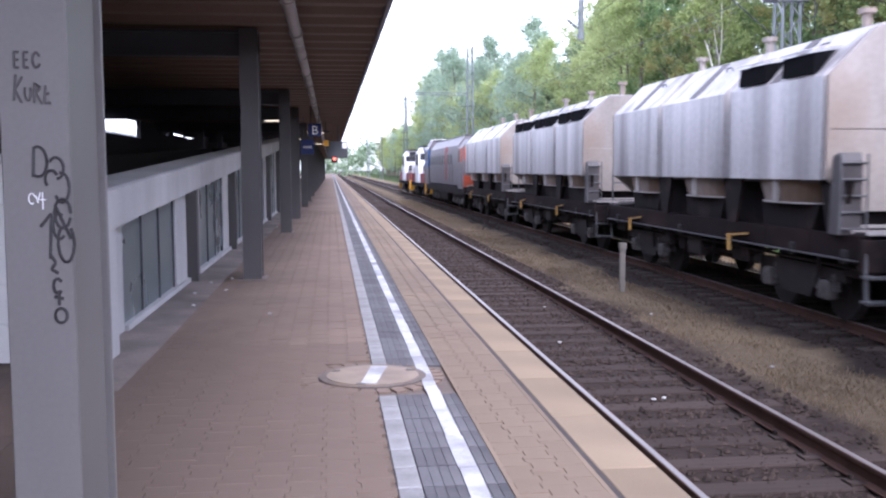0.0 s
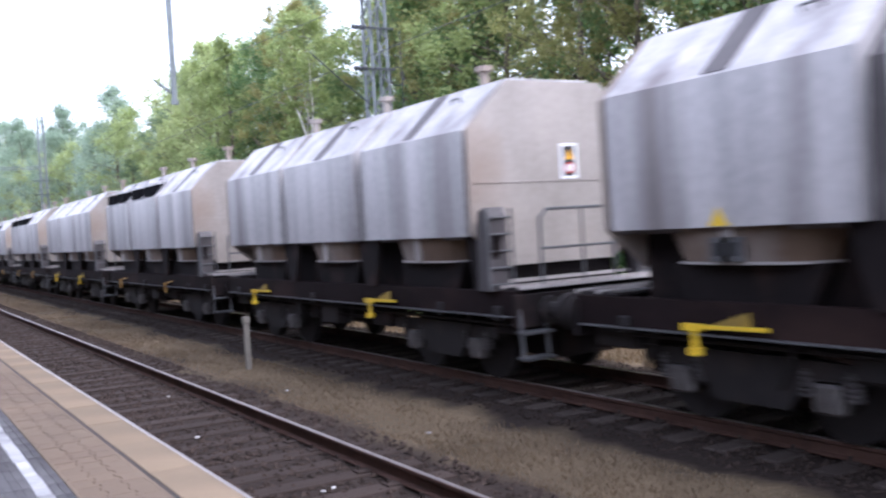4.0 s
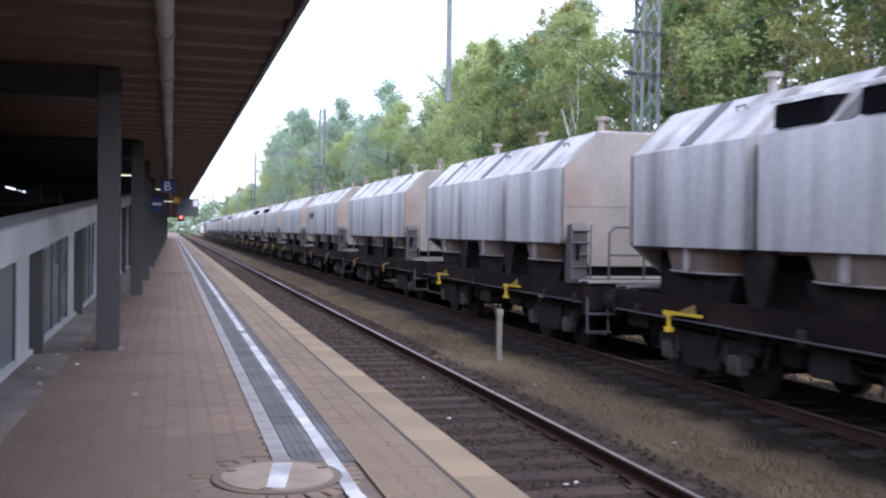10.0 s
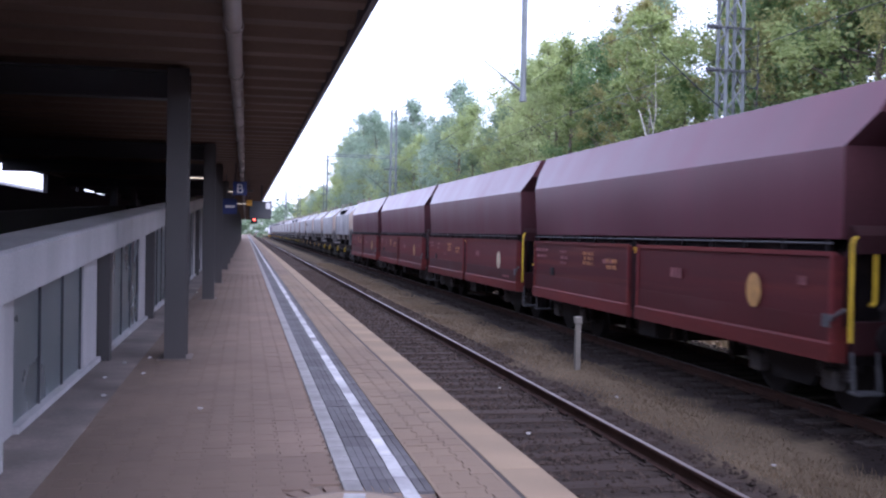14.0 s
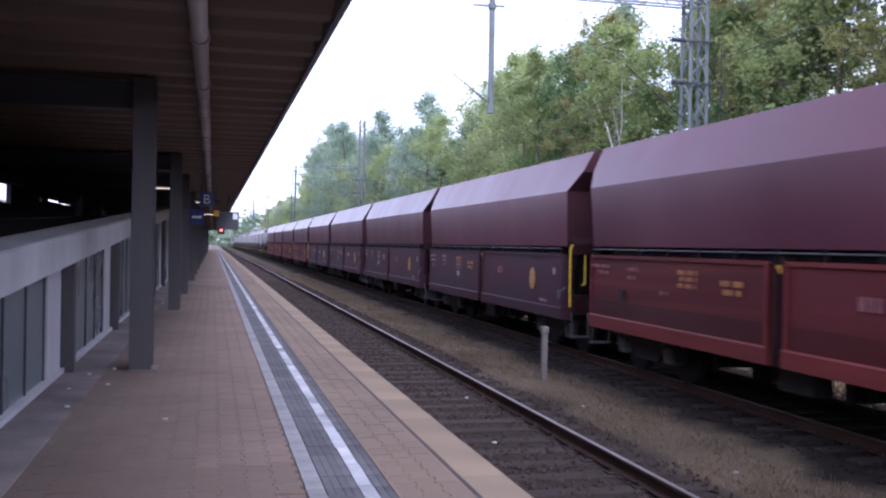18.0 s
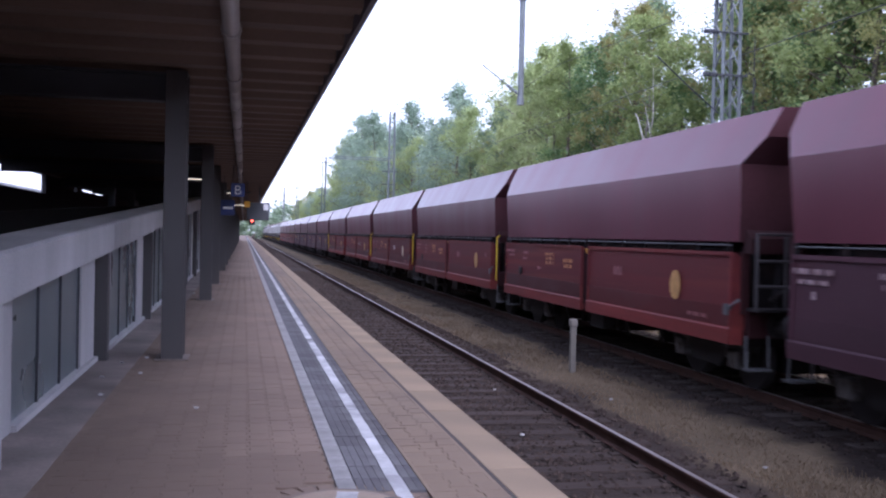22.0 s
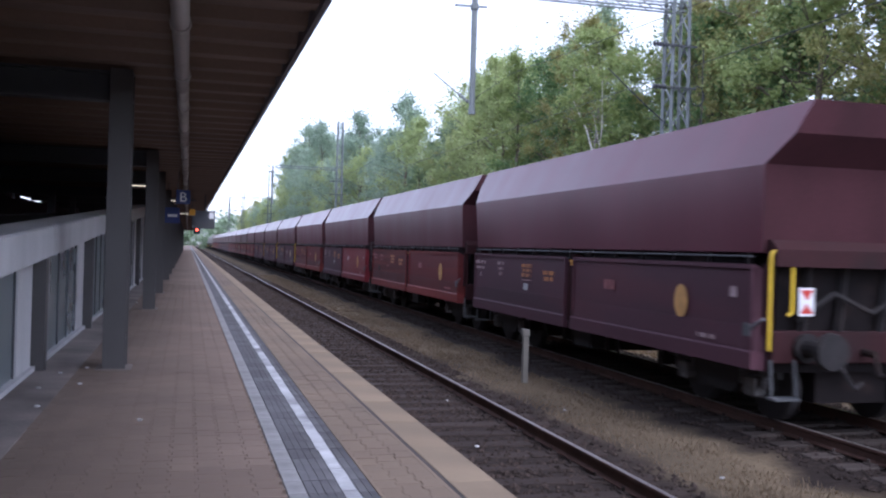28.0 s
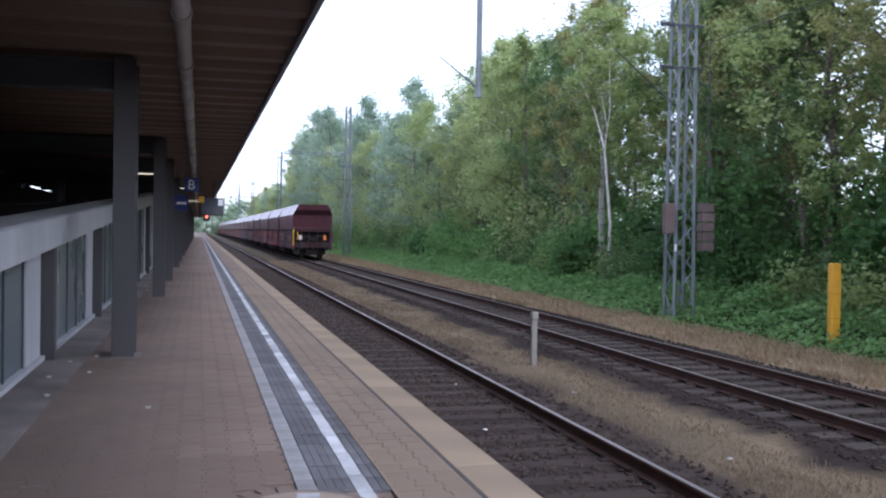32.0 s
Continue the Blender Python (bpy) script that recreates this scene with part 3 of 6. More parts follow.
# == platform ==
platform = thing("platform", "station platform of beige block paving with a pale concrete edge", "platform", kind="structure")
bm = bmesh.new()
prism(bm, [(-8.9, -1.05), (-0.1, -1.05), (-0.1, -0.16), (-0.03, -0.1), (-0.03, -0.045), (-8.9, -0.045)], -40, 420)
part("platform_body", bm, PLINTH, platform, "dark concrete platform wall")
boxpart("paving_bed", PAVE_BASE, platform, -8.9, -0.32, -40, 420, -0.06, -0.016)
boxpart("joint_strip", JOINT, platform, -0.328, -0.3, -40, 420, -0.05, 0.0016, label="dark tarred joint")
for x0, x1 in ((-0.7755, -0.752), (-0.352, -0.3285)):
    boxpart("border_strip", PAVER_PALE, platform, x0, x1, -40, 420, -0.05, 0.0016)


def block_mesh(name, w, l, material, ch=0.004, h=0.05):
    """A paving block with chamfered upper edges, its top at z 0."""
    bm = bmesh.new()
    a, b = w / 2, l / 2
    rings = [[(-a, -b), (a, -b), (a, b), (-a, b)], [(-a + ch, -b + ch), (a - ch, -b + ch), (a - ch, b - ch), (-a + ch, b - ch)]]
    v = [[bm.verts.new((x, y, z)) for x, y in rings[i]] for i, z in ((0, -h), (0, -ch), (1, 0))]
    bm.faces.new(v[2])
    for p, q in ((0, 1), (1, 2)):
        for i in range(4):
            bm.faces.new((v[p][i], v[p][(i + 1) % 4], v[q][(i + 1) % 4], v[q][i]))
    return mesh_of(name, bm, material)


def joined_blocks(name, cells, material, parent, ch=0.004):
    """Blocks further off, joined: cells of x0, x1, y0, y1, z."""
    vs, fs = [], []
    for x0, x1, y0, y1, z in cells:
        k = len(vs)
        vs += [(x0, y0, z - 0.03), (x1, y0, z - 0.03), (x1, y1, z - 0.03), (x0, y1, z - 0.03), (x0 + ch, y0 + ch, z), (x1 - ch, y0 + ch, z), (x1 - ch, y1 - ch, z), (x0 + ch, y1 - ch, z)]
        fs += [(k + 4, k + 5, k + 6, k + 7), (k, k + 1, k + 5, k + 4), (k + 1, k + 2, k + 6, k + 5), (k + 2, k + 3, k + 7, k + 6), (k + 3, k, k + 4, k + 7)]
    return tagged(raw(name, vs, fs, material, parent), kind="stuff")


MH = (-1.3, 6.24, 0.378)
# concrete edge slabs
slab = block_mesh("edge_slab", 0.298, 0.994, PAVER_EDGE, 0.006, 0.09)
for i in range(100):
    piece("edge_slab", slab, platform, (-0.15, 2.5 + i, 0.0 + rng.uniform(-0.002, 0.002)))
joined_blocks("far_edge_slabs", [(-0.299, -0.001, y - 0.497, y + 0.497, 0) for y in np.arange(102.5, 418, 1.0)] + [(-0.299, -0.001, y - 0.497, y + 0.497, 0) for y in np.arange(-38.5, 2.2, 1.0)], PAVER_EDGE, platform)
# tactile strips and the painted line
tl = block_mesh("tactile_tile", 0.113, 0.296, TACT_LIGHT, 0.005)
bm = bmesh.new()
for gx0 in range(8):
    x = -0.194 + gx0 * 0.0495
    box(bm, x, x + 0.042, -0.147, 0.147, -0.0035, 0.0)
box(bm, -0.1975, 0.1975, -0.148, 0.148, -0.05, -0.0035)
td = mesh_of("ribbed_tile", bm, TACT_DARK)
for i in range(150):
    y = 2.2 + i * 0.3
    if abs(y - MH[1]) > 0.45:
        piece("tactile_tile", tl, platform, (-1.232, y, rng.uniform(-0.001, 0.001)))
        piece("ribbed_tile", td, platform, (-0.975, y, rng.uniform(-0.001, 0.001)))
joined_blocks("far_tactile_tiles", [(-1.288, -1.176, y - 0.148, y + 0.148, 0) for y in np.concatenate([np.arange(-37.7, 2.1, 0.3), np.arange(47.2, 300, 0.3)])], TACT_LIGHT, platform)
joined_blocks("far_ribbed_tiles", [(-1.172, -0.778, y - 0.148, y + 0.148, 0) for y in np.concatenate([np.arange(-37.7, 2.1, 0.3), np.arange(47.2, 300, 0.3)])], TACT_DARK, platform)
vs, fs = [], []
yy = -38.0
while yy < 300:
    ln = 0.55 if yy < 60 else 5
    n = len(vs)
    if yy < 300:
        a, b = rng.uniform(-0.005, 0.005), rng.uniform(-0.005, 0.005)
        y0, y1 = yy, yy + ln
        vs += [(-0.972 + a, y0, 0.0035), (-0.884 + b, y0, 0.0035), (-0.884 - a, y1, 0.0035), (-0.972 - b, y1, 0.0035), (-0.972 + a, y0, 0), (-0.884 + b, y0, 0), (-0.884 - a, y1, 0), (-0.972 - b, y1, 0)]
        fs += [(n, n + 1, n + 2, n + 3), (n + 4, n, n + 3, n + 7), (n + 1, n + 5, n + 6, n + 2), (n + 4, n + 5, n + 1, n), (n + 3, n + 2, n + 6, n + 7)]
    yy += ln + 0.004
line = raw("painted_line", vs, fs, WHITE_LINE, platform)
line["label"] = "worn white safety line"
# interlocking double-T paving: wide ends, narrow waist, each column shifted by half a block
def bone(w, l=0.2, d=0.011, g=0.0012):
    """Outline of a double-T block about its middle, going round."""
    a, b = w / 2 - g, l / 2 - g
    return [(-a - d, -b), (a + d, -b), (a + d, -0.28 * l), (a - d, -0.19 * l), (a - d, 0.19 * l), (a + d, 0.28 * l), (a + d, b), (-a - d, b), (-a - d, 0.28 * l), (-a + d, 0.19 * l), (-a + d, -0.19 * l), (-a - d, -0.28 * l)]


def bone_mesh(w, material):
    o = bone(w)
    bm = bmesh.new()
    v = [[bm.verts.new((x * k, y * k, z)) for x, y in o] for k, z in ((1, -0.05), (1, -0.003), (0.975, 0))]
    bm.faces.new(v[2])
    for p, q in ((0, 1), (1, 2)):
        for i in range(12):
            bm.faces.new((v[p][i], v[p][(i + 1) % 12], v[q][(i + 1) % 12], v[q][i]))
    return mesh_of("paving_block", bm, material)


near, cells, bv, bf, rv, rf = [], [], [], [], [], []
cols = [(-1.302 - 0.162 * (i + 0.5), 0.162) for i in range(11)] + [(-0.762 + 0.142 * (i + 0.5), 0.142) for i in range(3)]
for c, (cx, w) in enumerate(cols):
    y = -8.0 + (0.1 if c % 2 else 0.0)
    while y < 130:
        step = 0.2 if y < 34 else 3.0
        cy = y + step / 2
        if (cx - MH[0]) ** 2 + (cy - MH[1]) ** 2 > 0.47 ** 2:
            z = rng.uniform(-0.002, 0.0012)
            if 3.5 < cy < 7.6:
                near.append((cx, cy, w, z))
            elif step < 1:
                ov, of = (bv, bf) if w > 0.15 else (rv, rf)
                k = len(ov)
                o = bone(w)
                ov += [(cx + px, cy + py, z - 0.02) for px, py in o] + [(cx + px * 0.975, cy + py * 0.975, z) for px, py in o]
                of.append(tuple(range(k + 12, k + 24)))
                of += [(k + i, k + (i + 1) % 12, k + 12 + (i + 1) % 12, k + 12 + i) for i in range(12)]
            else:
                cells.append((cx - w / 2 + 0.002, cx + w / 2 - 0.002, y + 0.002, y + step - 0.002, z))
        y += step
m1, m2 = bone_mesh(0.162, PAVER), bone_mesh(0.142, PAVER_PALE)
for cx, cy, w, z in near:
    piece("paving_block", m1 if w > 0.15 else m2, platform, (cx, cy, z))
tagged(raw("paving_rows", bv, bf, PAVER, platform), kind="stuff")
tagged(raw("paving_rows", rv, rf, PAVER_PALE, platform), kind="stuff")
joined_blocks("far_paving_blocks", cells + [(-0.774 + 0.003, -0.338, y + 0.003, y + 4.997, 0) for y in np.arange(130, 418, 5)] + [(-3.07, -1.295, y + 0.003, y + 4.997, 0) for y in np.arange(130, 418, 5)]
              + [(-8.8 + i * 0.5 + 0.003, -8.8 + i * 0.5 + 0.497, y + 0.003, y + 0.997, -0.002) for i in range(12) for y in np.arange(-6, 60, 1.0) if i > 9 or y < 5 or y > 24] + [(a, b, y + 0.003, y + 0.997, 0) for y in np.arange(-38, -8, 1.0) for a, b in ((-3.07, -1.295), (-0.77, -0.34))], PAVER, platform)
bm = bmesh.new()
prism(bm, [(-3.46, -0.04), (-2.95, -0.04), (-2.99, 0.002), (-3.46, 0.012)], 6.0, 120)
part("mortar_strip", bm, FILL, platform, "pale dusty mortar strip along the wall")
# small paving cuts round the cover
ring_cells = []
for k in range(26):
    a = k * math.tau / 26
    ring_cells.append((MH[0] + 0.445 * math.cos(a), MH[1] + 0.445 * math.sin(a), a))
bm = bmesh.new()
for x, y, a in ring_cells:
    bmesh.ops.create_cube(bm, size=1.0, matrix=Matrix.Translation((x, y, -0.016)) @ Matrix.Rotation(a, 4, "Z") @ Matrix.Diagonal((0.11, 0.085, 0.03, 1)))
part("cut_blocks", bm, PAVER, platform)

cover = thing("manhole_cover", "round iron and concrete manhole cover set in the paving", "manhole cover", loc=(MH[0], MH[1], 0))
bm = bmesh.new()
bmesh.ops.create_cone(bm, cap_ends=True, segments=40, radius1=MH[2], radius2=MH[2], depth=0.05, matrix=Matrix.Translation((0, 0, -0.02)))
part("frame_ring", bm, IRON, cover, "rust-brown iron ring")
bm = bmesh.new()
bmesh.ops.create_cone(bm, cap_ends=True, segments=40, radius1=0.33, radius2=0.325, depth=0.03, matrix=Matrix.Translation((0, 0, -0.004)))
part("lid", bm, COVER, cover, "beige concrete filled lid")
bm = bmesh.new()
prism(bm, [(-0.09, -0.27), (0.01, -0.29), (0.12, 0.27), (0.0, 0.29)], 0.0112, 0.0128, "z")
part("paint_patch", bm, WHITE_LINE, cover, "worn white paint patch")
for a in (0.4, 2.6, 4.4):
    bm = bmesh.new()
    box(bm, 0.3 * math.cos(a) - 0.03, 0.3 * math.cos(a) + 0.03, 0.3 * math.sin(a) - 0.015, 0.3 * math.sin(a) + 0.015, 0, 0.014)
    part("lifting_slot", bm, BLACK, cover)

# == canopy ==
canopy = thing("canopy", "long platform roof with a brown ribbed soffit", "platform roof", kind="structure")
bm = bmesh.new()
prof = []
# unseen near end of the roof, set to let daylight onto the paving
ROOF_START = -1.0
y = ROOF_START
while y < 165:
    prof += [(y, 3.38), (y + 0.34, 3.38), (y + 0.44, 3.29), (y + 0.66, 3.29)]
    y += 0.78
prof += [(y, 3.38), (y, 3.52), (ROOF_START, 3.52)]
v0 = [bm.verts.new((-8.6, p[0], p[1])) for p in prof]
v1 = [bm.verts.new((-0.94, p[0], p[1])) for p in prof]
for i in range(len(prof)):
    j = (i + 1) % len(prof)
    bm.faces.new((v0[i], v0[j], v1[j], v1[i]))
part("ceiling", bm, SOFFIT, canopy, "brown ribbed soffit")
bm = bmesh.new()
prism(bm, [(-0.94, 3.24), (-0.89, 3.24), (-0.84, 3.62), (-0.94, 3.62)], ROOF_START, 165)
part("edge_fascia", bm, SOFFIT_EDGE, canopy, "dark metal roof edge")
bm = bmesh.new()
prism(bm, [(-8.6, 3.25), (-8.66, 3.25), (-8.7, 3.6), (-8.6, 3.6)], ROOF_START, 165)
part("edge_fascia", bm, SOFFIT_EDGE, canopy, "dark metal roof edge")
boxpart("roof_sheet", SOFFIT_EDGE, canopy, -8.6, -0.94, ROOF_START, 165, 3.525, 3.58)

PILLARS = [3.2, 12.3, 21.8, 28.1, 37.4, 43.7, 52.6, 62, 71, 80, 89, 98, 107, 116, 125, 134, 143, 152]


def steel_pillar(paint, label, depth=0.4):
    p = thing("steel_pillar", label, "pillar", "roof pillars")
    for y in (0, depth - 0.025):
        bm = bmesh.new()
        box(bm, -0.24, 0, y, y + 0.025, 0, 3.28, 0.004)
        part("flange", bm, paint, p)
    boxpart("web", paint, p, -0.16, -0.05, 0.025, depth - 0.025, 0, 3.28)
    boxpart("cover_strip", paint, p, -0.046, -0.02, 0.07, depth - 0.07, 0, 3.28)
    boxpart("base_plate", FILL, p, -0.31, 0.06, -0.05, depth + 0.05, 0, 0.015, 0.004)
    return p


# the nearest pillar's daylight is painted in with the paler grey
near_pillar = steel_pillar(STEEL_PALE, "grey steel pillar with daylight in its colour and marker scrawls", 0.56)
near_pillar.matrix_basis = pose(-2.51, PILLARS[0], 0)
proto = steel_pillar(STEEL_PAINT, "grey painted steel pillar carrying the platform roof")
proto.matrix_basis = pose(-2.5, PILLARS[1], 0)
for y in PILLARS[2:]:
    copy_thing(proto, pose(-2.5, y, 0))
# inner row uses dark steel, roof shade put into the colour
inner = steel_pillar(STEEL_DARK, "steel pillar darkened for the shade under the roof")
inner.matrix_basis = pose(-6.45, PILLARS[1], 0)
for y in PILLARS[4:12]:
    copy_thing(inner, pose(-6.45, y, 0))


def cross_beam(y):
    b = thing("cross_beam", "dark steel beam between roof pillars", "beam", "roof beams", "structure", (0, y, 0))
    bm = bmesh.new()
    box(bm, -8.2, -2.51, 0.19, 0.21, 2.95, 3.28)
    part("web", bm, STEEL_DARK, b)
    for z in (2.96, 3.26):
        boxpart("flange", STEEL_DARK, b, -8.2, -2.505, 0.1, 0.3, z - 0.02, z + 0.008)
    return b


pb = cross_beam(0)
for y in PILLARS[1:]:
    copy_thing(pb, pose(0, y, 0))
pb.matrix_basis = pose(0, PILLARS[0], 0)

pipe = thing("service_pipe", "grey pipe hung under the platform roof on clips", "pipe", kind="structure")
bm = bmesh.new()
for i in range(28):
    rod(bm, (-1.98, 0.5 + i * 6, 3.14), (-1.98, 6.5 + i * 6, 3.14), 0.07, n=12)
part("pipe_run", bm, PIPE, pipe, smooth=True)
me = None
for i in range(50):
    if me is None:
        bm = bmesh.new()
        rod(bm, (0, -0.05, 0), (0, 0.05, 0), 0.086, n=12)
        box(bm, -0.015, 0.015, -0.02, 0.02, 0.06, 0.2)
        me = mesh_of("pipe_clip", bm, PIPE)
    piece("pipe_clip", me, pipe, (-1.98, 2 + i * 2.4, 3.14))

# == stair parapet ==
SL = 0.0455      # the coping climbs with the stair roof


def rise(bm):
    for v in bm.verts:
        v.co.z += SL * (v.co.y - 7.1)


parapet = thing("stair_parapet", "pale concrete stair parapet with greenish glazed panels", "parapet", kind="structure")
for y0, y1 in ((6.84, 12.28), (12.29, 20.2), (20.21, 28.0), (28.01, 38.0)):
    bm = bmesh.new()
    prism(bm, [(-3.66, 1.0), (-3.25, 1.0), (-3.25, 1.295), (-3.275, 1.315), (-3.63, 1.335), (-3.66, 1.32)], y0, y1)
    rise(bm)
    part("coping_beam", bm, CONCRETE, parapet, "sloping pale concrete coping beam")
bm = bmesh.new()
prism(bm, [(-3.66, 0), (-3.255, 0), (-3.255, 1.0), (-3.66, 1.0)], 6.86, 7.3)
part("end_pier", bm, CONCRETE, parapet)
# thin slab added to darken the pier end, its shade painted in
boxpart("end_plate", END_SHADE_GRIME, parapet, -3.65, -3.27, 6.81, 6.838, 0, 1.3, 0.004, "end face darkened for shade and grime")
boxpart("sill", CONCRETE, parapet, -3.6, -3.4, 8.36, 38.0, 0, 0.06)
for k in range(6):
    yp = 7.16 + k * 5.09
    under = lambda y: 0.995 + SL * (y - 7.1)
    boxpart("side_pier", CONCRETE, parapet, -3.62, -3.44, yp + 0.14, yp + 1.2, 0, under(yp + 0.2))
    for j in range(3):
        y0 = yp + 1.22 + j * 0.955
        pn = boxpart("panel", PANEL, parapet, -3.49, -3.47, y0, y0 + 0.945, 0.06, under(y0))
        boxpart("panel_frame", STEEL_DARK, pn, -3.472, -3.45, y0 + 0.925, y0 + 0.955, 0.06, under(y0))
    boxpart("side_pier", CONCRETE, parapet, -3.62, -3.44, yp + 4.14, yp + 5.0, 0, under(yp + 4.14))
    boxpart("steel_post", STEEL_PAINT, parapet, -3.45, -3.31, yp + 5.05, yp + 5.23, 0, under(yp + 5.05))
boxpart("inner_lining", DARK_WALL, parapet, -3.65, -3.61, 7.5, 38, 0.05, 1.0)

stair_end = thing("tiled_wall", "low wall of pale square tiles at the stair head", "wall", kind="structure")
boxpart("wall_core", CONCRETE, stair_end, -8.2, -3.9, 7.05, 7.2, 0, 1.52)
tm = None
for i in range(14):
    for j in range(5):
        if tm is None:
            bm = bmesh.new()
            box(bm, 0.003, 0.297, -0.012, 0, 0.003, 0.297, 0.003)
            tm = mesh_of("tile", bm, TILE)
        piece("tile", tm, stair_end, (-4.2 - i * 0.3, 7.05, j * 0.3))
boxpart("capping", CONCRETE, stair_end, -8.2, -3.89, 7.0, 7.24, 1.52, 1.58, 0.006)
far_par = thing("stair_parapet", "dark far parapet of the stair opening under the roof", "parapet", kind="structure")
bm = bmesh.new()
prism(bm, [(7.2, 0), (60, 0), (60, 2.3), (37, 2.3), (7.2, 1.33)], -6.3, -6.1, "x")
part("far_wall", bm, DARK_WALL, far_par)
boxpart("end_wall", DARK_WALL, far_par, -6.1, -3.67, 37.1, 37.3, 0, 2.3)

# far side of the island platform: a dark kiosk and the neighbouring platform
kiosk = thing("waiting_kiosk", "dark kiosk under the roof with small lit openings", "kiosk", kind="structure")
# first panel is mostly unseen, added to keep daylight out from the left
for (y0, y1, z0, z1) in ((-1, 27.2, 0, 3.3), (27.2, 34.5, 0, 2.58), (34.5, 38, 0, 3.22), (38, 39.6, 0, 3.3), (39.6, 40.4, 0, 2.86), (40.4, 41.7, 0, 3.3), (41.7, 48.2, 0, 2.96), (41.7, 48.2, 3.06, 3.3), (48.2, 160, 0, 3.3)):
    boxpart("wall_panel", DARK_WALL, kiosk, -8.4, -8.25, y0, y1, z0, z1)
hang_sign = thing("hanging_sign", "dark sign with a small pale square frame on the kiosk wall", "sign", loc=(-8.2, 38.2, 2.9))
boxpart("board", BLACK, hang_sign, -0.04, 0.02, 0, 1.2, 0, 0.35, 0.01)
for y0, y1, z0, z1 in ((0.4, 0.9, 0.07, 0.1), (0.4, 0.46, 0.07, 0.26), (0.84, 0.9, 0.07, 0.26), (0.4, 0.9, 0.23, 0.26)):
    boxpart("frame_bar", STEEL_PALE, hang_sign, 0.02, 0.026, y0, y1, z0, z1)
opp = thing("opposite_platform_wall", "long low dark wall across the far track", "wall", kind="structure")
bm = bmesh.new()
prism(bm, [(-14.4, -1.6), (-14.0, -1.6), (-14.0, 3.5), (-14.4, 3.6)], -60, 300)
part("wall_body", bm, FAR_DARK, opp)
boxpart("roof_edge", CONCRETE, opp, -14.5, -13.9, -60, 300, 3.58, 3.72)

# == train ==
AXLE = mat("greasy_glint_steel", (0.09, 0.08, 0.076), 0.5, vary=0.35, scale=5, dirt=(0.03, 0.024, 0.022), dirt_amt=0.7)
UPRIGHT = mat("grey_brown_steel", (0.06, 0.052, 0.052), 0.6, vary=0.3, scale=3, dirt=(0.03, 0.025, 0.025), dirt_amt=0.6)
HALF = 1.52      # half the wagon's width


def bogie(parent, y, mat_frame):
    bm = bmesh.new()
    box(bm, -1.04, 1.04, -0.2, 0.2, 0.5, 0.85, 0.02)
    b = part("bogie", bm, mat_frame, parent, "dark steel bogie")
    b.location = (0, y, 0)
    for s in (-1, 1):
        bm = bmesh.new()
        prism(bm, [(-1.45, 0.62), (-0.65, 0.62), (-0.45, 0.3), (0.45, 0.3), (0.65, 0.62), (1.45, 0.62), (1.45, 0.78), (0.5, 0.8), (-0.5, 0.8), (-1.45, 0.78)], s * 1.08 - 0.04, s * 1.08 + 0.04, "x")
        part("side_frame", bm, CHASSIS_L, b)
    for ya in (-0.9, 0.9):
        bm = bmesh.new()
        for s in (-1, 1):
            rod(bm, (s * 0.68, ya, 0.46), (s * 0.82, ya, 0.46), 0.46, n=24)
            rod(bm, (s * 0.82, ya, 0.46), (s * 0.86, ya, 0.46), 0.16, 0.12, n=12)
        rod(bm, (-0.8, ya, 0.46), (0.8, ya, 0.46), 0.08)
        part("wheelset", bm, CHASSIS_L, b, "pair of steel wheels on an axle")
        # axle boxes and springs are painted lighter to stand for glints
        bm = bmesh.new()
        box(bm, -1.18, -0.98, ya - 0.14, ya + 0.14, 0.32, 0.6, 0.03)
        rod(bm, (-1.2, ya, 0.46), (-1.17, ya, 0.46), 0.07, n=10)
        part("axle_box", bm, AXLE, b, "greasy axle box, lightened for its glints")
        bm = bmesh.new()
        for q in range(5):
            rod(bm, (-1.08, ya - 0.24, 0.46 + q * 0.05), (-1.08, ya - 0.24, 0.485 + q * 0.05), 0.075, n=8)
        rod(bm, (-1.08, ya - 0.24, 0.45), (-1.08, ya - 0.24, 0.72), 0.05, n=6)
        part("spring", bm, UPRIGHT, b)
        bm = bmesh.new()
        for q in range(5):
            rod(bm, (-1.08, ya + 0.24, 0.46 + q * 0.05), (-1.08, ya + 0.24, 0.485 + q * 0.05), 0.075, n=8)
        rod(bm, (-1.08, ya + 0.24, 0.45), (-1.08, ya + 0.24, 0.72), 0.05, n=6)
        part("spring", bm, UPRIGHT, b)
    return b


def buffers(parent, yend, yb):
    for e in (-1, 1):
        for s in (-1, 1):
            bm = bmesh.new()
            rod(bm, (s * 0.875, e * yb, 1.05), (s * 0.875, e * (yend - 0.12), 1.05), 0.11, n=12)
            rod(bm, (s * 0.875, e * yb, 1.05), (s * 0.875, e * (yb + 0.06), 1.05), 0.19, n=12)
            bf = part("buffer", bm, CHASSIS_L, parent)
            bm = bmesh.new()
            rod(bm, (s * 0.875, e * (yend - 0.12), 1.05), (s * 0.875, e * (yend - 0.03), 1.05), 0.24, 0.225, n=20)
            part("buffer_head", bm, CHASSIS_L, bf)
        bm = bmesh.new()
        rod(bm, (0, e * yb, 1.0), (0, e * (yb + 0.25), 0.98), 0.05)
        tube(bm, [(0, e * (yb + 0.22), 0.98), (-0.04, e * (yb + 0.36), 0.72), (0.04, e * (yb + 0.46), 0.74)], 0.035)
        part("coupling", bm, CHASSIS, parent)


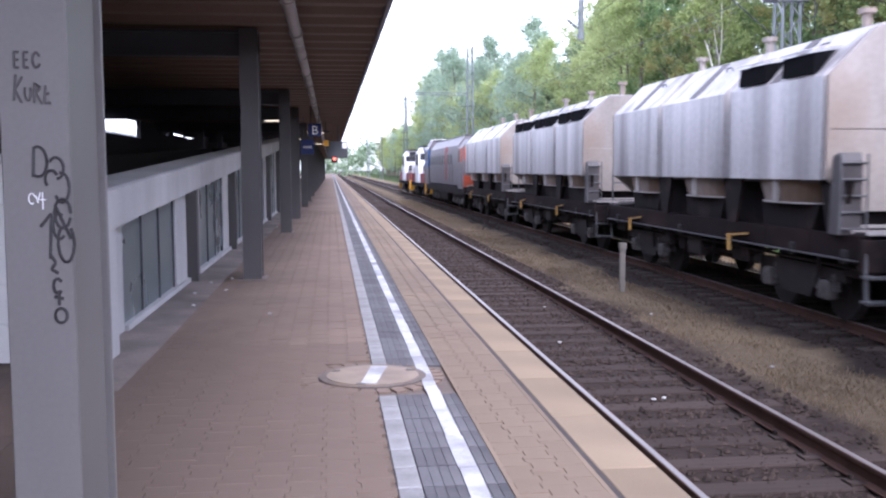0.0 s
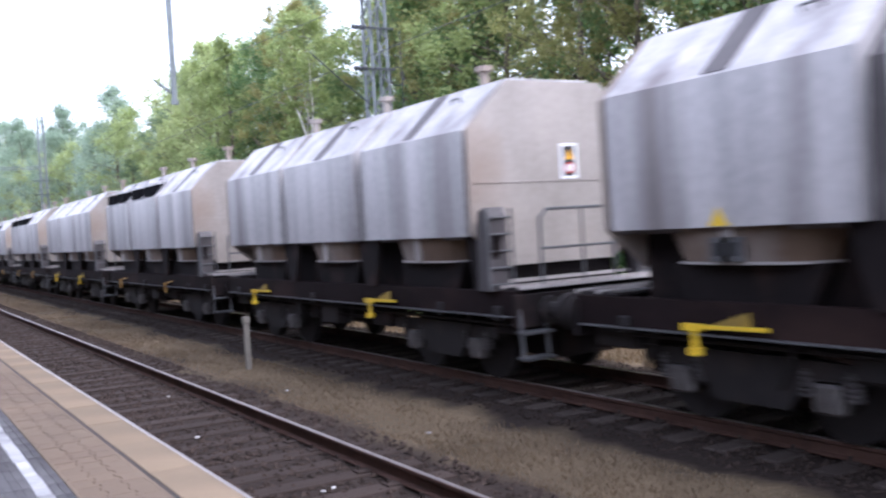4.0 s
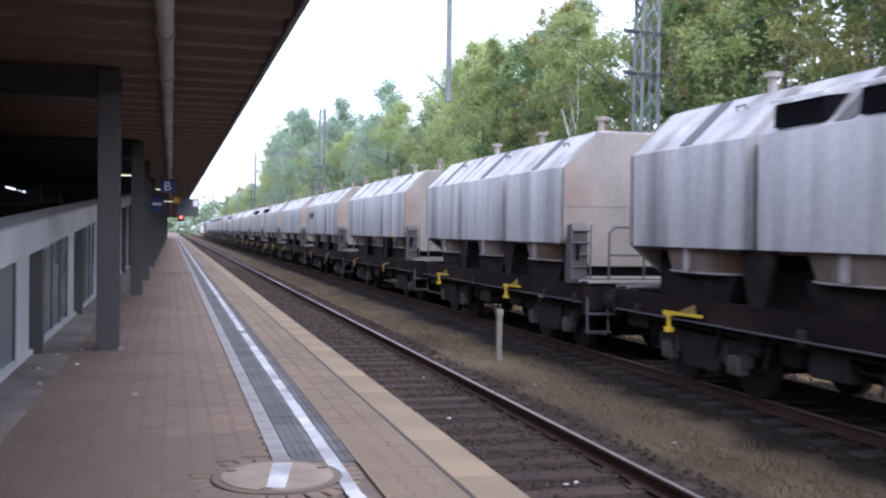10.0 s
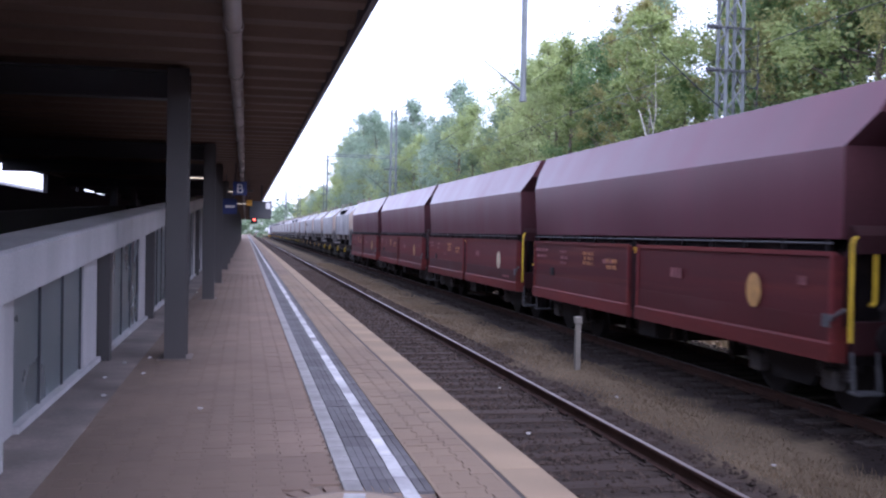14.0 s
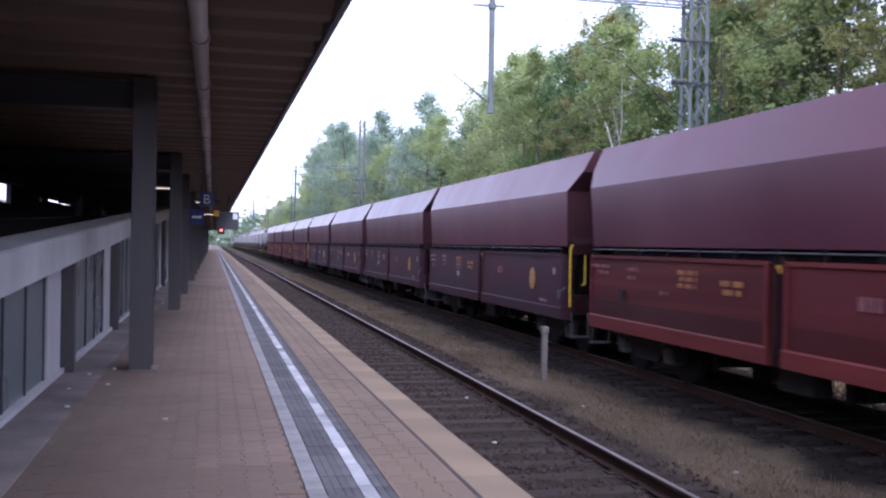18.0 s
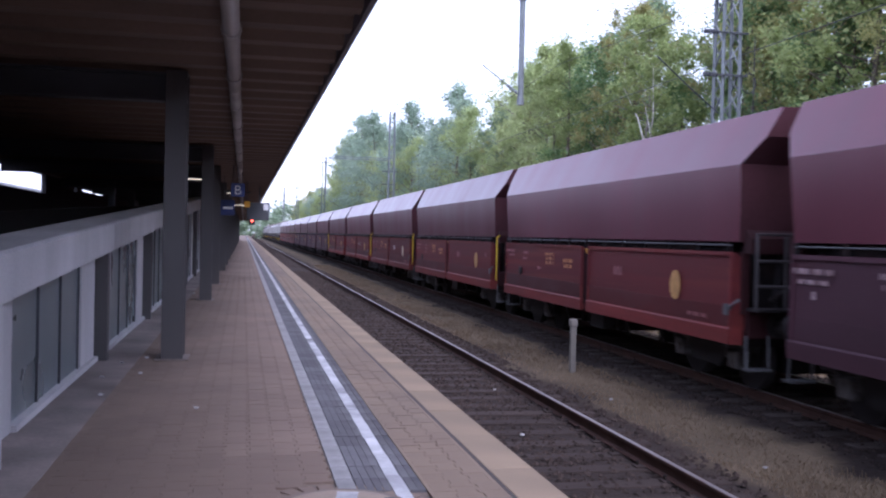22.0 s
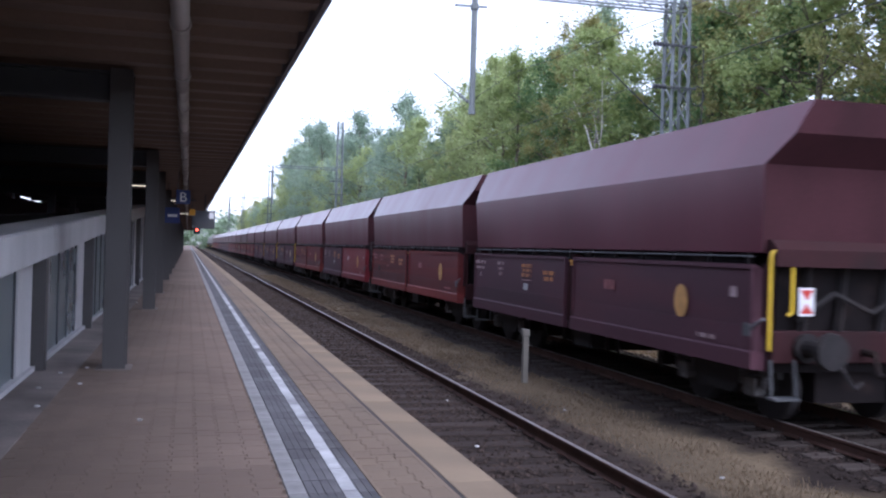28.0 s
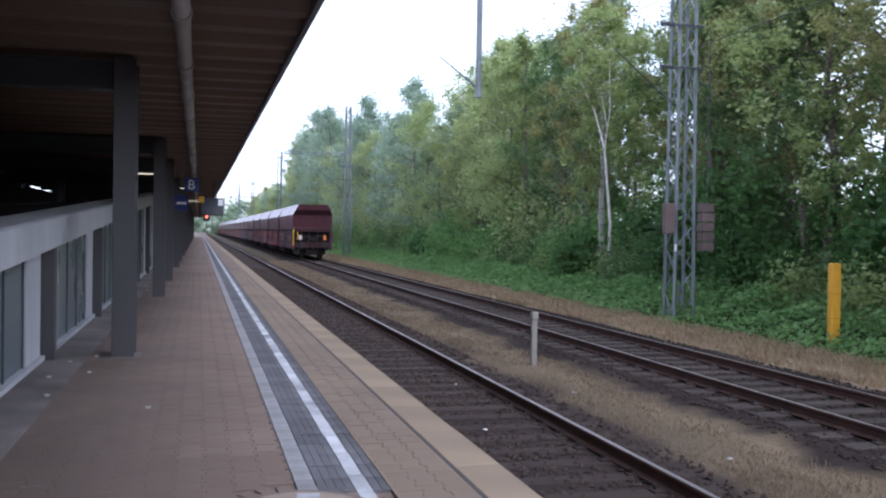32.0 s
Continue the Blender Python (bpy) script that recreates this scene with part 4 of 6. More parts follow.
def stencil(parent, x, rows, material, name="stencil"):
    """Unreadable lettering as small bars: rows of y, z, width, height."""
    bm = bmesh.new()
    for y, z, w, h in rows:
        n = max(1, int(w / (h * 0.8)))
        for k in range(n):
            if (k * 7 + int(z * 50)) % 5 != 4:
                box(bm, x - 0.003, x, y + k * w / n, y + (k + 0.72) * w / n, z, z + h)
    return tagged(part(name, bm, material, parent), kind="stuff")


def letters(body, size, material, align="CENTER"):
    """Writing in the built-in font as a thin mesh in the xy plane."""
    cu = bpy.data.curves.new("letters", "FONT")
    cu.body, cu.size, cu.align_x, cu.extrude = body, size, align, 0.002
    tmp = new("letters", cu)
    me = bpy.data.meshes.new_from_object(tmp.evaluated_get(bpy.context.evaluated_depsgraph_get()))
    bpy.data.objects.remove(tmp)
    me.materials.clear()
    me.materials.append(material)
    return me


FLEET = {15: "1547", 14: "1543", 10: "1431", 9: "1465", 5: "1537", 4: "1521", 2: "1540"}      # painted on the doors


def hopper_wagon(yellow_end=0, lettering=0):
    grey = lettering % 3 == 0
    mixed = lettering == 3
    DOOR, BAND, SILL = (DOOR_GREY, DOOR_GREY, DOOR_GREY) if grey else (DOOR_RED, MAROON_LOW, SILL_RED)
    w = thing("hopper_wagon", "faded maroon hopper wagon with dull red lower doors", "freight wagon", "hopper wagons of the train")
    bm = bmesh.new()
    ring = lambda e: [(-1.47, e * 6.12, 2.25), (-HALF, e * 6.2, 3.37), (-1.32, e * 6.54, 3.74), (-1.1, e * 6.6, 4.16), (1.1, e * 6.6, 4.16), (1.32, e * 6.54, 3.74), (HALF, e * 6.2, 3.37), (1.47, e * 6.12, 2.25)]
    a, b = [[bm.verts.new(p) for p in ring(e)] for e in (-1, 1)]
    for i in range(8):
        j = (i + 1) % 8
        bm.faces.new((a[i], a[j], b[j], b[i]))
    for r in (a, b):
        bm.faces.new((r[3], r[4], r[5], r[2]))
        bm.faces.new((r[2], r[5], r[6], r[1]))
        bm.faces.new((r[1], r[6], r[7], r[0]))
    bmesh.ops.recalc_face_normals(bm, faces=bm.faces)
    es = [e for e in bm.edges if abs(e.verts[0].co.y - e.verts[1].co.y) > 5]
    bmesh.ops.bevel(bm, geom=es, offset=0.006, segments=1, affect="EDGES")
    # faces turned along the track get the maroon with shade painted in
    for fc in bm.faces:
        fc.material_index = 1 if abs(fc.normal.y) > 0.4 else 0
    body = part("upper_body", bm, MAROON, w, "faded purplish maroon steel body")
    body.data.materials.append(MAROON_END_SHADE)
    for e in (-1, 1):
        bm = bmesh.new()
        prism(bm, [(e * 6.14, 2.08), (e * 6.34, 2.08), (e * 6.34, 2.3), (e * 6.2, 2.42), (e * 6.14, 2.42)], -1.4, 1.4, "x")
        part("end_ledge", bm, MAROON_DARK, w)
    bm = bmesh.new()
    box(bm, -1.28, 1.28, -5.6, 5.6, 0.95, 2.25)
    for e in (-1, 1):
        prism(bm, [(e * 5.6, 2.2), (e * 6.1, 2.2), (e * 5.0, 1.1), (e * 4.6, 1.1)], -1.2, 1.2, "x")
    part("inner_frame", bm, CHASSIS, w, "dark steel frame and end chutes")
    for s in (-1, 1):
        for y0, y1 in ((-6.08, -0.17), (0.17, 6.08)):
            bm = bmesh.new()
            prism(bm, [(s * 1.3, 1.95), (s * 1.49, 2.08), (s * 1.52, 2.06), (s * 1.54, 1.0), (s * 1.3, 0.96)], y0, y1)
            red = mixed and y1 < 0      # one wagon has a fresh red door
            paint = DOOR_FRESH if red else DOOR
            d = part("door", bm, paint, w, "bright red repainted discharge door" if red else "dusty purplish red discharge door" if grey else "dull red rust-streaked discharge door")
            bm = bmesh.new()
            prism(bm, [(s * 1.53, 1.3), (s * 1.541, 1.3), (s * 1.546, 1.01), (s * 1.53, 1.01)], y0 + 0.09, y1 - 0.09)
            part("door_band", bm, paint if red else BAND, d, "" if grey else "darker red lower band")
            for y in (y0 + 0.02, y1 - 0.08):
                boxpart("door_rim", paint, d, min(s * 1.53, s * 1.56), max(s * 1.53, s * 1.56), y, y + 0.06, 1.0, 2.1)
            boxpart("door_rim", paint, d, min(s * 1.52, s * 1.555), max(s * 1.52, s * 1.555), y0 + 0.08, y1 - 0.08, 2.04, 2.1)
            bm = bmesh.new()
            prism(bm, [(s * 1.35, 1.0), (s * 1.548, 1.0), (s * 1.578, 0.975), (s * 1.572, 0.76), (s * 1.35, 0.74)], y0, y1)
            part("sill_beam", bm, paint if red else SILL, w, "" if grey else "worn red lower sill beam")
        bm = bmesh.new()
        rod(bm, (s * 1.53, -6.0, 2.2), (s * 1.53, 6.0, 2.2), 0.012, n=6)
        rail = part("grab_rail", bm, STEP, w)
        for k in range(13):
            boxpart("rail_post", CHASSIS, rail, min(s * 1.49, s * 1.54), max(s * 1.49, s * 1.54), -5.94 + k * 0.99, -5.88 + k * 0.99, 2.05, 2.25)
        bm = bmesh.new()
        box(bm, min(s * 1.3, s * 1.5), max(s * 1.3, s * 1.5), -0.1, 0.1, 0.75, 2.15)
        rod(bm, (s * 1.52, 0.02, 0.9), (s * 1.52, 0.02, 2.0), 0.04)
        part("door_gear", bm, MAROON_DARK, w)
        boxpart("gear_mark", YELLOW, w, min(s * 1.5, s * 1.525), max(s * 1.5, s * 1.525), -0.05, 0.04, 1.94, 2.05)
    bm = bmesh.new()
    prism(bm, [(-1.25, 0.72), (-1.25, 1.0), (1.25, 1.0), (1.25, 0.72)], -6.1, 6.1)
    for y in (-3, -1, 1, 3):
        box(bm, -1.2, 1.2, y - 0.08, y + 0.08, 0.45, 0.8)
    part("underframe", bm, CHASSIS, w)
    for y0 in (-6.0, 3.3):
        boxpart("deep_frame", CHASSIS, w, -0.55, 0.55, y0, y0 + 2.7, 0.3, 0.73)
    for s in (-1, 1):
        for y in (-3.2, -1.6, 0.4, 1.9, 3.1):
            bm = bmesh.new()
            beam(bm, (s * 1.3, y, 0.78), (s * 1.1, y + 0.3, 0.4), 0.05, 0.07)
            part("brake_hanger", bm, CHASSIS_L, w)
        boxpart("gear_box", CHASSIS_L, w, s * 1.1 - 0.15, s * 1.1 + 0.15, -0.4, 0.4, 0.4, 0.76, 0.02)
    for e in (-1, 1):
        for x in (-0.9, -0.35, 0.3, 0.8):
            bm = bmesh.new()
            beam(bm, (x, e * 6.16, 1.2), (x + 0.12, e * 6.1, 2.1), 0.09, 0.07)
            part("end_brace", bm, CHASSIS_L, w)
        bm = bmesh.new()
        tube(bm, [(-1.0, e * 6.2, 1.4), (-0.5, e * 6.26, 1.75), (0.1, e * 6.24, 1.5), (0.6, e * 6.26, 1.8), (1.1, e * 6.2, 1.45)], 0.035, 6)
        part("brake_linkage", bm, CHASSIS_L, w)
        bm = bmesh.new()
        tube(bm, [(-0.45, e * 6.24, 1.0), (-0.42, e * 6.4, 0.75), (-0.3, e * 6.45, 0.55), (-0.15, e * 6.4, 0.62)], 0.025, 6)
        part("brake_hose", bm, CHASSIS_L, w)
        boxpart("end_gear", CHASSIS, w, -1.2, 1.2, min(e * 5.7, e * 6.05), max(e * 5.7, e * 6.05), 1.1, 2.1)
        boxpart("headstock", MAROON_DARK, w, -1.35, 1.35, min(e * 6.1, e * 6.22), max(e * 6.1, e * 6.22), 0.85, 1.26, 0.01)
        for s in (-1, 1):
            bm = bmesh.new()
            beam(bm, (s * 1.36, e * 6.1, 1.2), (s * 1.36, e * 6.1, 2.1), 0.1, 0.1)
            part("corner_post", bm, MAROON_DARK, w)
            bm = bmesh.new()
            tube(bm, [(s * 1.4, e * 6.25, 0.9), (s * 1.4, e * 6.3, 0.42), (s * 1.05, e * 6.3, 0.42), (s * 1.05, e * 6.25, 0.9)], 0.018, 6)
            box(bm, min(s * 1.05, s * 1.42), max(s * 1.05, s * 1.42), e * 6.3 - 0.1, e * 6.3 + 0.1, 0.4, 0.43)
            part("step", bm, STEP, w)
    for yy in (-4.55, 4.55):
        bogie(w, yy, CHASSIS)
    buffers(w, 6.82, 6.22)
    if abs(yellow_end) == 1:
        e = yellow_end
        bm = bmesh.new()
        tube(bm, [(-1.46, e * 6.3, 1.02), (-1.46, e * 6.3, 2.2), (-1.43, e * 6.3, 2.27), (-1.17, e * 6.3, 2.27), (-1.14, e * 6.3, 2.2), (-1.14, e * 6.3, 1.5), (-1.2, e * 6.3, 1.46)], 0.022)
        part("handrail", bm, LEVER, w, "yellow tubular handrail")
    if yellow_end == 2:      # brake platform with grey rails
        boxpart("brake_platform", CHASSIS_L, w, -1.4, 1.4, -6.58, -6.23, 1.26, 1.3)
        for x in (-1.4, -0.95, -0.3):
            bm = bmesh.new()
            rod(bm, (x, -6.5, 1.28), (x, -6.5, 2.36), 0.022, n=6)
            part("rail_upright", bm, UPRIGHT, w)
        for z in (1.62, 1.98, 2.36):
            bm = bmesh.new()
            rod(bm, (-1.42, -6.5, z), (-0.28, -6.5, z), 0.022, n=6)
            part("platform_rail", bm, UPRIGHT, w)
    bm = bmesh.new()
    tube(bm, [(-1.5, -6.0, 1.25), (-1.58, -6.1, 1.3), (-1.58, -6.35, 1.42)], 0.02)
    box(bm, -1.58, -1.53, -6.05, -5.9, 1.18, 1.34)
    part("brake_lever", bm, STEP, w)
    x = -1.556
    rows = [[(5.15, 1.86, 0.85, 0.07), (5.25, 1.73, 0.65, 0.06), (5.5, 1.55, 0.2, 0.1), (3.8, 1.86, 0.5, 0.07), (3.85, 1.74, 0.4, 0.06), (3.9, 1.62, 0.3, 0.07), (2.0, 1.56, 0.6, 0.025), (-5.7, 1.66, 0.22, 0.14), (-5.2, 1.06, 0.5, 0.06)],
            [(5.0, 1.86, 0.9, 0.07), (5.1, 1.72, 0.7, 0.06), (3.7, 1.85, 0.4, 0.06), (3.6, 1.72, 0.5, 0.06), (3.7, 1.6, 0.35, 0.06), (1.0, 1.7, 0.5, 0.09), (-5.5, 1.66, 0.2, 0.12)],
            [(5.2, 1.87, 0.8, 0.06), (5.2, 1.76, 0.5, 0.06), (4.0, 1.84, 0.45, 0.07), (4.1, 1.7, 0.4, 0.06), (2.9, 1.5, 0.3, 0.06), (-5.4, 1.08, 0.7, 0.06)]][lettering % 3]
    stencil(w, x, rows, TEXT_P if lettering % 3 else TEXT_W)
    stencil(w, x, [(2.0, 1.84, 0.62, 0.07), (2.0, 1.74, 0.55, 0.07), (2.02, 1.64, 0.6, 0.07), (0.75, 1.72, 0.6, 0.08), (0.8, 1.6, 0.55, 0.08)], TEXT_O)
    if lettering % 3 == 0:
        boxpart("label_plate", PAPER, w, x - 0.004, x, 2.2, 2.46, 1.36, 1.5)
    else:
        boxpart("label_plate", CHASSIS_L, w, x - 0.02, x, 4.5, 4.72, 1.32, 1.5)
    return w


def octagon(h, z0, z1, zt, ht):
    return [(-h, z0), (h, z0), (h, z1), (ht, zt), (-ht, zt), (-h, z1)]


def tank_wagon(hatches=(), signs=False, plates=False, levers=True):
    w = thing("lidded_hopper_wagon", "bare aluminium three-bay lidded wagon on a black underframe", "freight wagon", "aluminium wagons of the train")
    # core between the bays is painted dark to carry the recess shade
    bm = bmesh.new()
    prism(bm, octagon(HALF - 0.16, 2.0, 3.38, 4.04, 0.74), -4.9, 4.9)
    core = part("body_core", bm, GUTTER, w, "recessed body core, darkened for shade and grime")
    for yc in (-3.33, 0.0, 3.33):
        bm = bmesh.new()
        prism(bm, octagon(HALF, 2.05, 3.48, 4.16, 0.82), yc - 1.52, yc + 1.52)
        for v in bm.verts:
            if abs(v.co.x) > 1.4 and v.co.z < 3:
                v.co.y = yc + (v.co.y - yc) * 0.985
        bay = part("bay", bm, ALU, w, "streaked bare aluminium bay")
        for s in (-1, 1):
            bm = bmesh.new()
            for k in (-0.95,):
                c = Vector((s * 1.12, yc + k, 3.93))
                tube(bm, [c, c + Vector((s * 0.03, 0, 0.06)), c + Vector((s * 0.03, 0.22, 0.06)), c + Vector((0, 0.22, 0))], 0.014, 6)
            part("lid_handle", bm, STEP, bay)
        boxpart("roof_walk", ALU, bay, -0.7, 0.7, yc - 1.5, yc + 1.5, 4.162, 4.2)
        bm = bmesh.new()
        rod(bm, (0.15, yc + 0.3, 4.1), (0.15, yc + 0.3, 4.62), 0.075, n=12)
        rod(bm, (0.15, yc + 0.3, 4.62), (0.15, yc + 0.3, 4.7), 0.14, 0.14, n=14)
        part("vent", bm, ALU_END, bay, "capped vent pipe")
        for s in (-1, 1):      # dark strip on the slope, recess shade and grime put into its colour
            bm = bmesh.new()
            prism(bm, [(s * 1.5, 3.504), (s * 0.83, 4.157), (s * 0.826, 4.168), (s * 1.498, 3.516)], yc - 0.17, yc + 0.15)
            part("lid_trough", bm, GUTTER, bay, "dark strip for recess shade and grime")
        rings = []
        bm = bmesh.new()
        for rx, ry, z in ((1.42, 1.2, 2.055), (1.4, 1.08, 1.9), (1.36, 1.0, 1.71)):
            rings.append([bm.verts.new((rx * math.copysign(abs(math.cos(a)) ** 0.45, math.cos(a)), yc + ry * math.copysign(abs(math.sin(a)) ** 0.6, math.sin(a)), z)) for a in [(i + 0.5) * math.tau / 28 for i in range(28)]])
        for p, q in ((0, 1), (1, 2)):
            for i in range(28):
                bm.faces.new((rings[p][i], rings[q][i], rings[q][(i + 1) % 28], rings[p][(i + 1) % 28]))
        bm.faces.new(rings[2])
        bmesh.ops.recalc_face_normals(bm, faces=bm.faces)
        ch = part("discharge_chute", bm, CHUTE, w, "rust-stained rounded discharge chute", smooth=False)
        bm = bmesh.new()
        pts = [(1.4 * math.copysign(abs(math.cos(a)) ** 0.45, math.cos(a)), yc + 1.04 * math.copysign(abs(math.sin(a)) ** 0.6, math.sin(a))) for a in [(i + 0.5) * math.tau / 28 for i in range(28)]]
        prism(bm, pts, 1.685, 1.708, "z")
        part("chute_rim", bm, PIPE, ch, "pale flange rim")
        for s in (-1, 1):
            boxpart("chute_bracket", PIPE, ch, s * 1.42 - 0.03, s * 1.42 + 0.03, yc - 0.06, yc + 0.06, 1.72, 2.05)
        bm = bmesh.new()
        prism(bm, [(yc - 0.95, 1.69), (yc + 0.95, 1.69), (yc + 0.75, 1.29), (yc - 0.75, 1.29)], -1.22, 1.22, "x")
        part("outlet_box", bm, CHASSIS, ch, "black outlet box")
        for s in (-1, 1):
            for k in (-1.64,):
                bm = bmesh.new()
                prism(bm, [(yc + k - 0.42, 2.05), (yc + k + 0.38, 2.05), (yc + k + 0.16, 1.3), (yc + k - 0.16, 1.3)], s * 1.36 - 0.03, s * 1.36 + 0.03, "x")
                part("saddle", bm, CHASSIS, w)
        if yc in hatches:
            for k in (-0.75, 0.75):
                # solid flat-black wedge stands for the shade inside the opening
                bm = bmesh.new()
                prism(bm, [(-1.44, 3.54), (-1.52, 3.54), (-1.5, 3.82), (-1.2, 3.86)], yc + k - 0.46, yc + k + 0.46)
                ha = part("open_hatch", bm, VOID, bay, "open hatch with its inner darkness painted black")
                bm = bmesh.new()
                prism(bm, [(-1.56, 3.83), (-1.1, 3.95), (-1.1, 3.99), (-1.56, 3.87)], yc + k - 0.5, yc + k + 0.5)
                part("hatch_lid", bm, ALU, ha)
        if plates:
            bm = bmesh.new()
            prism(bm, [(yc - 0.12, 2.06), (yc + 0.12, 2.06), (yc, 2.24)], -1.534, -1.526, "x")
            part("warning_triangle", bm, LEVER, bay)
            boxpart("number_plate", STEP, bay, -1.45, -1.42, yc - 0.2, yc + 0.2, 1.72, 1.95)
            boxpart("plate_frame", BLACK, bay, -1.456, -1.451, yc - 0.15, yc + 0.15, 1.77, 1.9)
    for e in (-1, 1):
        bm = bmesh.new()
        prism(bm, [(-0.95, 1.62), (0.95, 1.62), (HALF - 0.01, 2.08), (HALF - 0.01, 3.47), (0.81, 4.15), (-0.81, 4.15), (-HALF + 0.01, 3.47), (-HALF + 0.01, 2.08)], e * 4.9, e * 4.975)
        end = part("end_wall", bm, ALU_END, w, "dull dirt-stained end wall")
        bm = bmesh.new()
        for z in (2.75,):
            box(bm, -1.45, 1.45, min(e * 4.97, e * 4.985), max(e * 4.97, e * 4.985), z, z + 0.02)
        part("end_seam", bm, ALU_END, end)
        if signs and e < 0:
            boxpart("sign_plate", WHITE, end, 0.03, 0.33, -4.99, -4.978, 2.78, 3.28)
            boxpart("sign_field", BLACK, end, 0.08, 0.28, -4.994, -4.9905, 2.82, 3.24)
            bm = bmesh.new()
            prism(bm, [(0.1, 3.05), (0.26, 3.05), (0.18, 3.2)], -4.998, -4.9945)
            part("warning_triangle", bm, YELLOW, end)
            bm = bmesh.new()
            rod(bm, (0.18, -4.9945, 2.93), (0.18, -4.998, 2.93), 0.08, n=20)
            part("prohibition_disc", bm, RED, end)
            bm = bmesh.new()
            rod(bm, (0.18, -4.998, 2.93), (0.18, -5.0, 2.93), 0.055, n=20)
            part("disc_field", bm, WHITE, end)
    # underframe
    for s in (-1, 1):
        bm = bmesh.new()
        x = s * 1.32
        prism(bm, [(x - 0.05, 1.0), (x + 0.05, 1.0), (x + 0.05, 1.03), (x + 0.012, 1.03), (x + 0.012, 1.29), (x + 0.05, 1.29), (x + 0.05, 1.32), (x - 0.05, 1.32)], -5.7, 5.7)
        sole = part("solebar", bm, SOLE, w, "rust-brown solebar")
        if s < 0:
            for y in (-4.3, -2.9, -1.3, 0.35, 1.9, 3.5):
                boxpart("stiffener", SOLE, sole, -1.375, -1.333, y, y + 0.05, 1.03, 1.29)
            for y in (-5.35, -3.9, 0.7, 4.8):
                boxpart("lashing_bracket", CHASSIS_L, sole, -1.42, -1.333, y, y + 0.14, 0.93, 1.12, 0.015)
        bm = bmesh.new()
        beam(bm, (s * 1.25, -3.2, 1.0), (s * 1.1, -1.6, 0.72), 0.05, 0.05)
        beam(bm, (s * 1.1, -1.6, 0.72), (s * 1.1, 1.6, 0.72), 0.05, 0.05)
        beam(bm, (s * 1.1, 1.6, 0.72), (s * 1.25, 3.2, 1.0), 0.05, 0.05)
        part("truss_rod", bm, CHASSIS, w)
    bm = bmesh.new()
    box(bm, -1.27, 1.27, -5.65, 5.65, 1.2, 1.28)
    box(bm, -0.3, 0.3, -5.6, 5.6, 0.85, 1.21)
    for y in (-1.7, 0, 1.7):
        box(bm, -1.2, 1.2, y - 0.1, y + 0.1, 0.95, 1.21)
    part("underframe", bm, CHASSIS, w, "black underframe")
    bm = bmesh.new()
    rod(bm, (-0.8, -0.6, 0.75), (-0.8, 0.6, 0.75), 0.2, n=14)
    part("air_tank", bm, CHASSIS, w)
    # dark block added to fill the shaded space behind the chutes
    boxpart("spine", CHASSIS, w, -1.0, 1.0, -4.85, 4.85, 1.29, 2.03)
    for s in (-1, 1):
        for y0, y1, z0 in ((-5.6, -4.9, 0.72), (-1.9, -1.2, 0.62), (0.2, 0.9, 0.55), (1.9, 2.2, 0.66), (4.9, 5.6, 0.72)):
            boxpart("gear_box", CHASSIS_L if y0 > 0 else CHASSIS, w, s * 1.05 - 0.14, s * 1.05 + 0.14, y0, y1, z0, 1.01, 0.02)
        for y in (-4.4, -2.6, -0.6, 1.5, 2.7, 4.5):
            bm = bmesh.new()
            beam(bm, (s * 1.25, y, 1.02), (s * 1.12, y + 0.35, 0.5), 0.045, 0.06)
            part("brake_hanger", bm, CHASSIS_L, w)
        bm = bmesh.new()
        rod(bm, (s * 1.2, -5.3, 0.86), (s * 1.2, 5.3, 0.9), 0.025, n=6)
        part("brake_pipe", bm, CHASSIS_L, w)
        boxpart("solebar_lip", STEP, w, s * 1.4 - 0.04, s * 1.4 + 0.04, -5.6, 5.6, 0.985, 1.0)
    for e in (-1, 1):
        boxpart("deep_frame", CHASSIS, w, -0.5, 0.5, min(e * 2.3, e * 5.4), max(e * 2.3, e * 5.4), 0.35, 0.86)
    boxpart("brake_box", CHASSIS, w, -1.15, -0.5, 1.1, 1.5, 0.6, 1.0, 0.02)
    for e in (-1, 1):
        boxpart("headstock", CHASSIS, w, -1.4, 1.4, min(e * 5.64, e * 5.74), max(e * 5.64, e * 5.74), 0.85, 1.28, 0.01)
        gr = boxpart("platform_grate", CHASSIS_L, w, -1.3, 1.3, min(e * 5.05, e * 5.7), max(e * 5.05, e * 5.7), 1.325, 1.36)
        for ya, za in ((5.02, 1.42), (5.35, 1.37), (5.72, 1.37)):
            boxpart("grate_edge", PIPE, gr, -1.34, 1.34, e * ya - 0.02, e * ya + 0.02, za - 0.03, za + 0.015, label="bright worn edge")
    for yy in (-3.42, 3.42):
        bogie(w, yy, CHASSIS)
    buffers(w, 6.28, 5.74)
    # near end platform: uprights, rails and steps
    for s in (-1, 1):
        bm = bmesh.new()
        prism(bm, [(-5.28, 1.32), (-5.0, 1.32), (-5.08, 2.36), (-5.22, 2.42), (-5.28, 2.3)], s * 1.32 - 0.16, s * 1.32 + 0.16, "x")
        part("end_upright", bm, UPRIGHT, w)
        bm = bmesh.new()
        for k in range(5):
            rod(bm, (s * 1.1, -5.3, 1.4 + k * 0.22), (s * 1.48, -5.3, 1.4 + k * 0.22), 0.014, n=6)
        for xx in (1.1, 1.48):
            rod(bm, (s * xx, -5.3, 1.34), (s * xx, -5.3, 2.4), 0.016, n=6)
        part("ladder", bm, STEP, w)
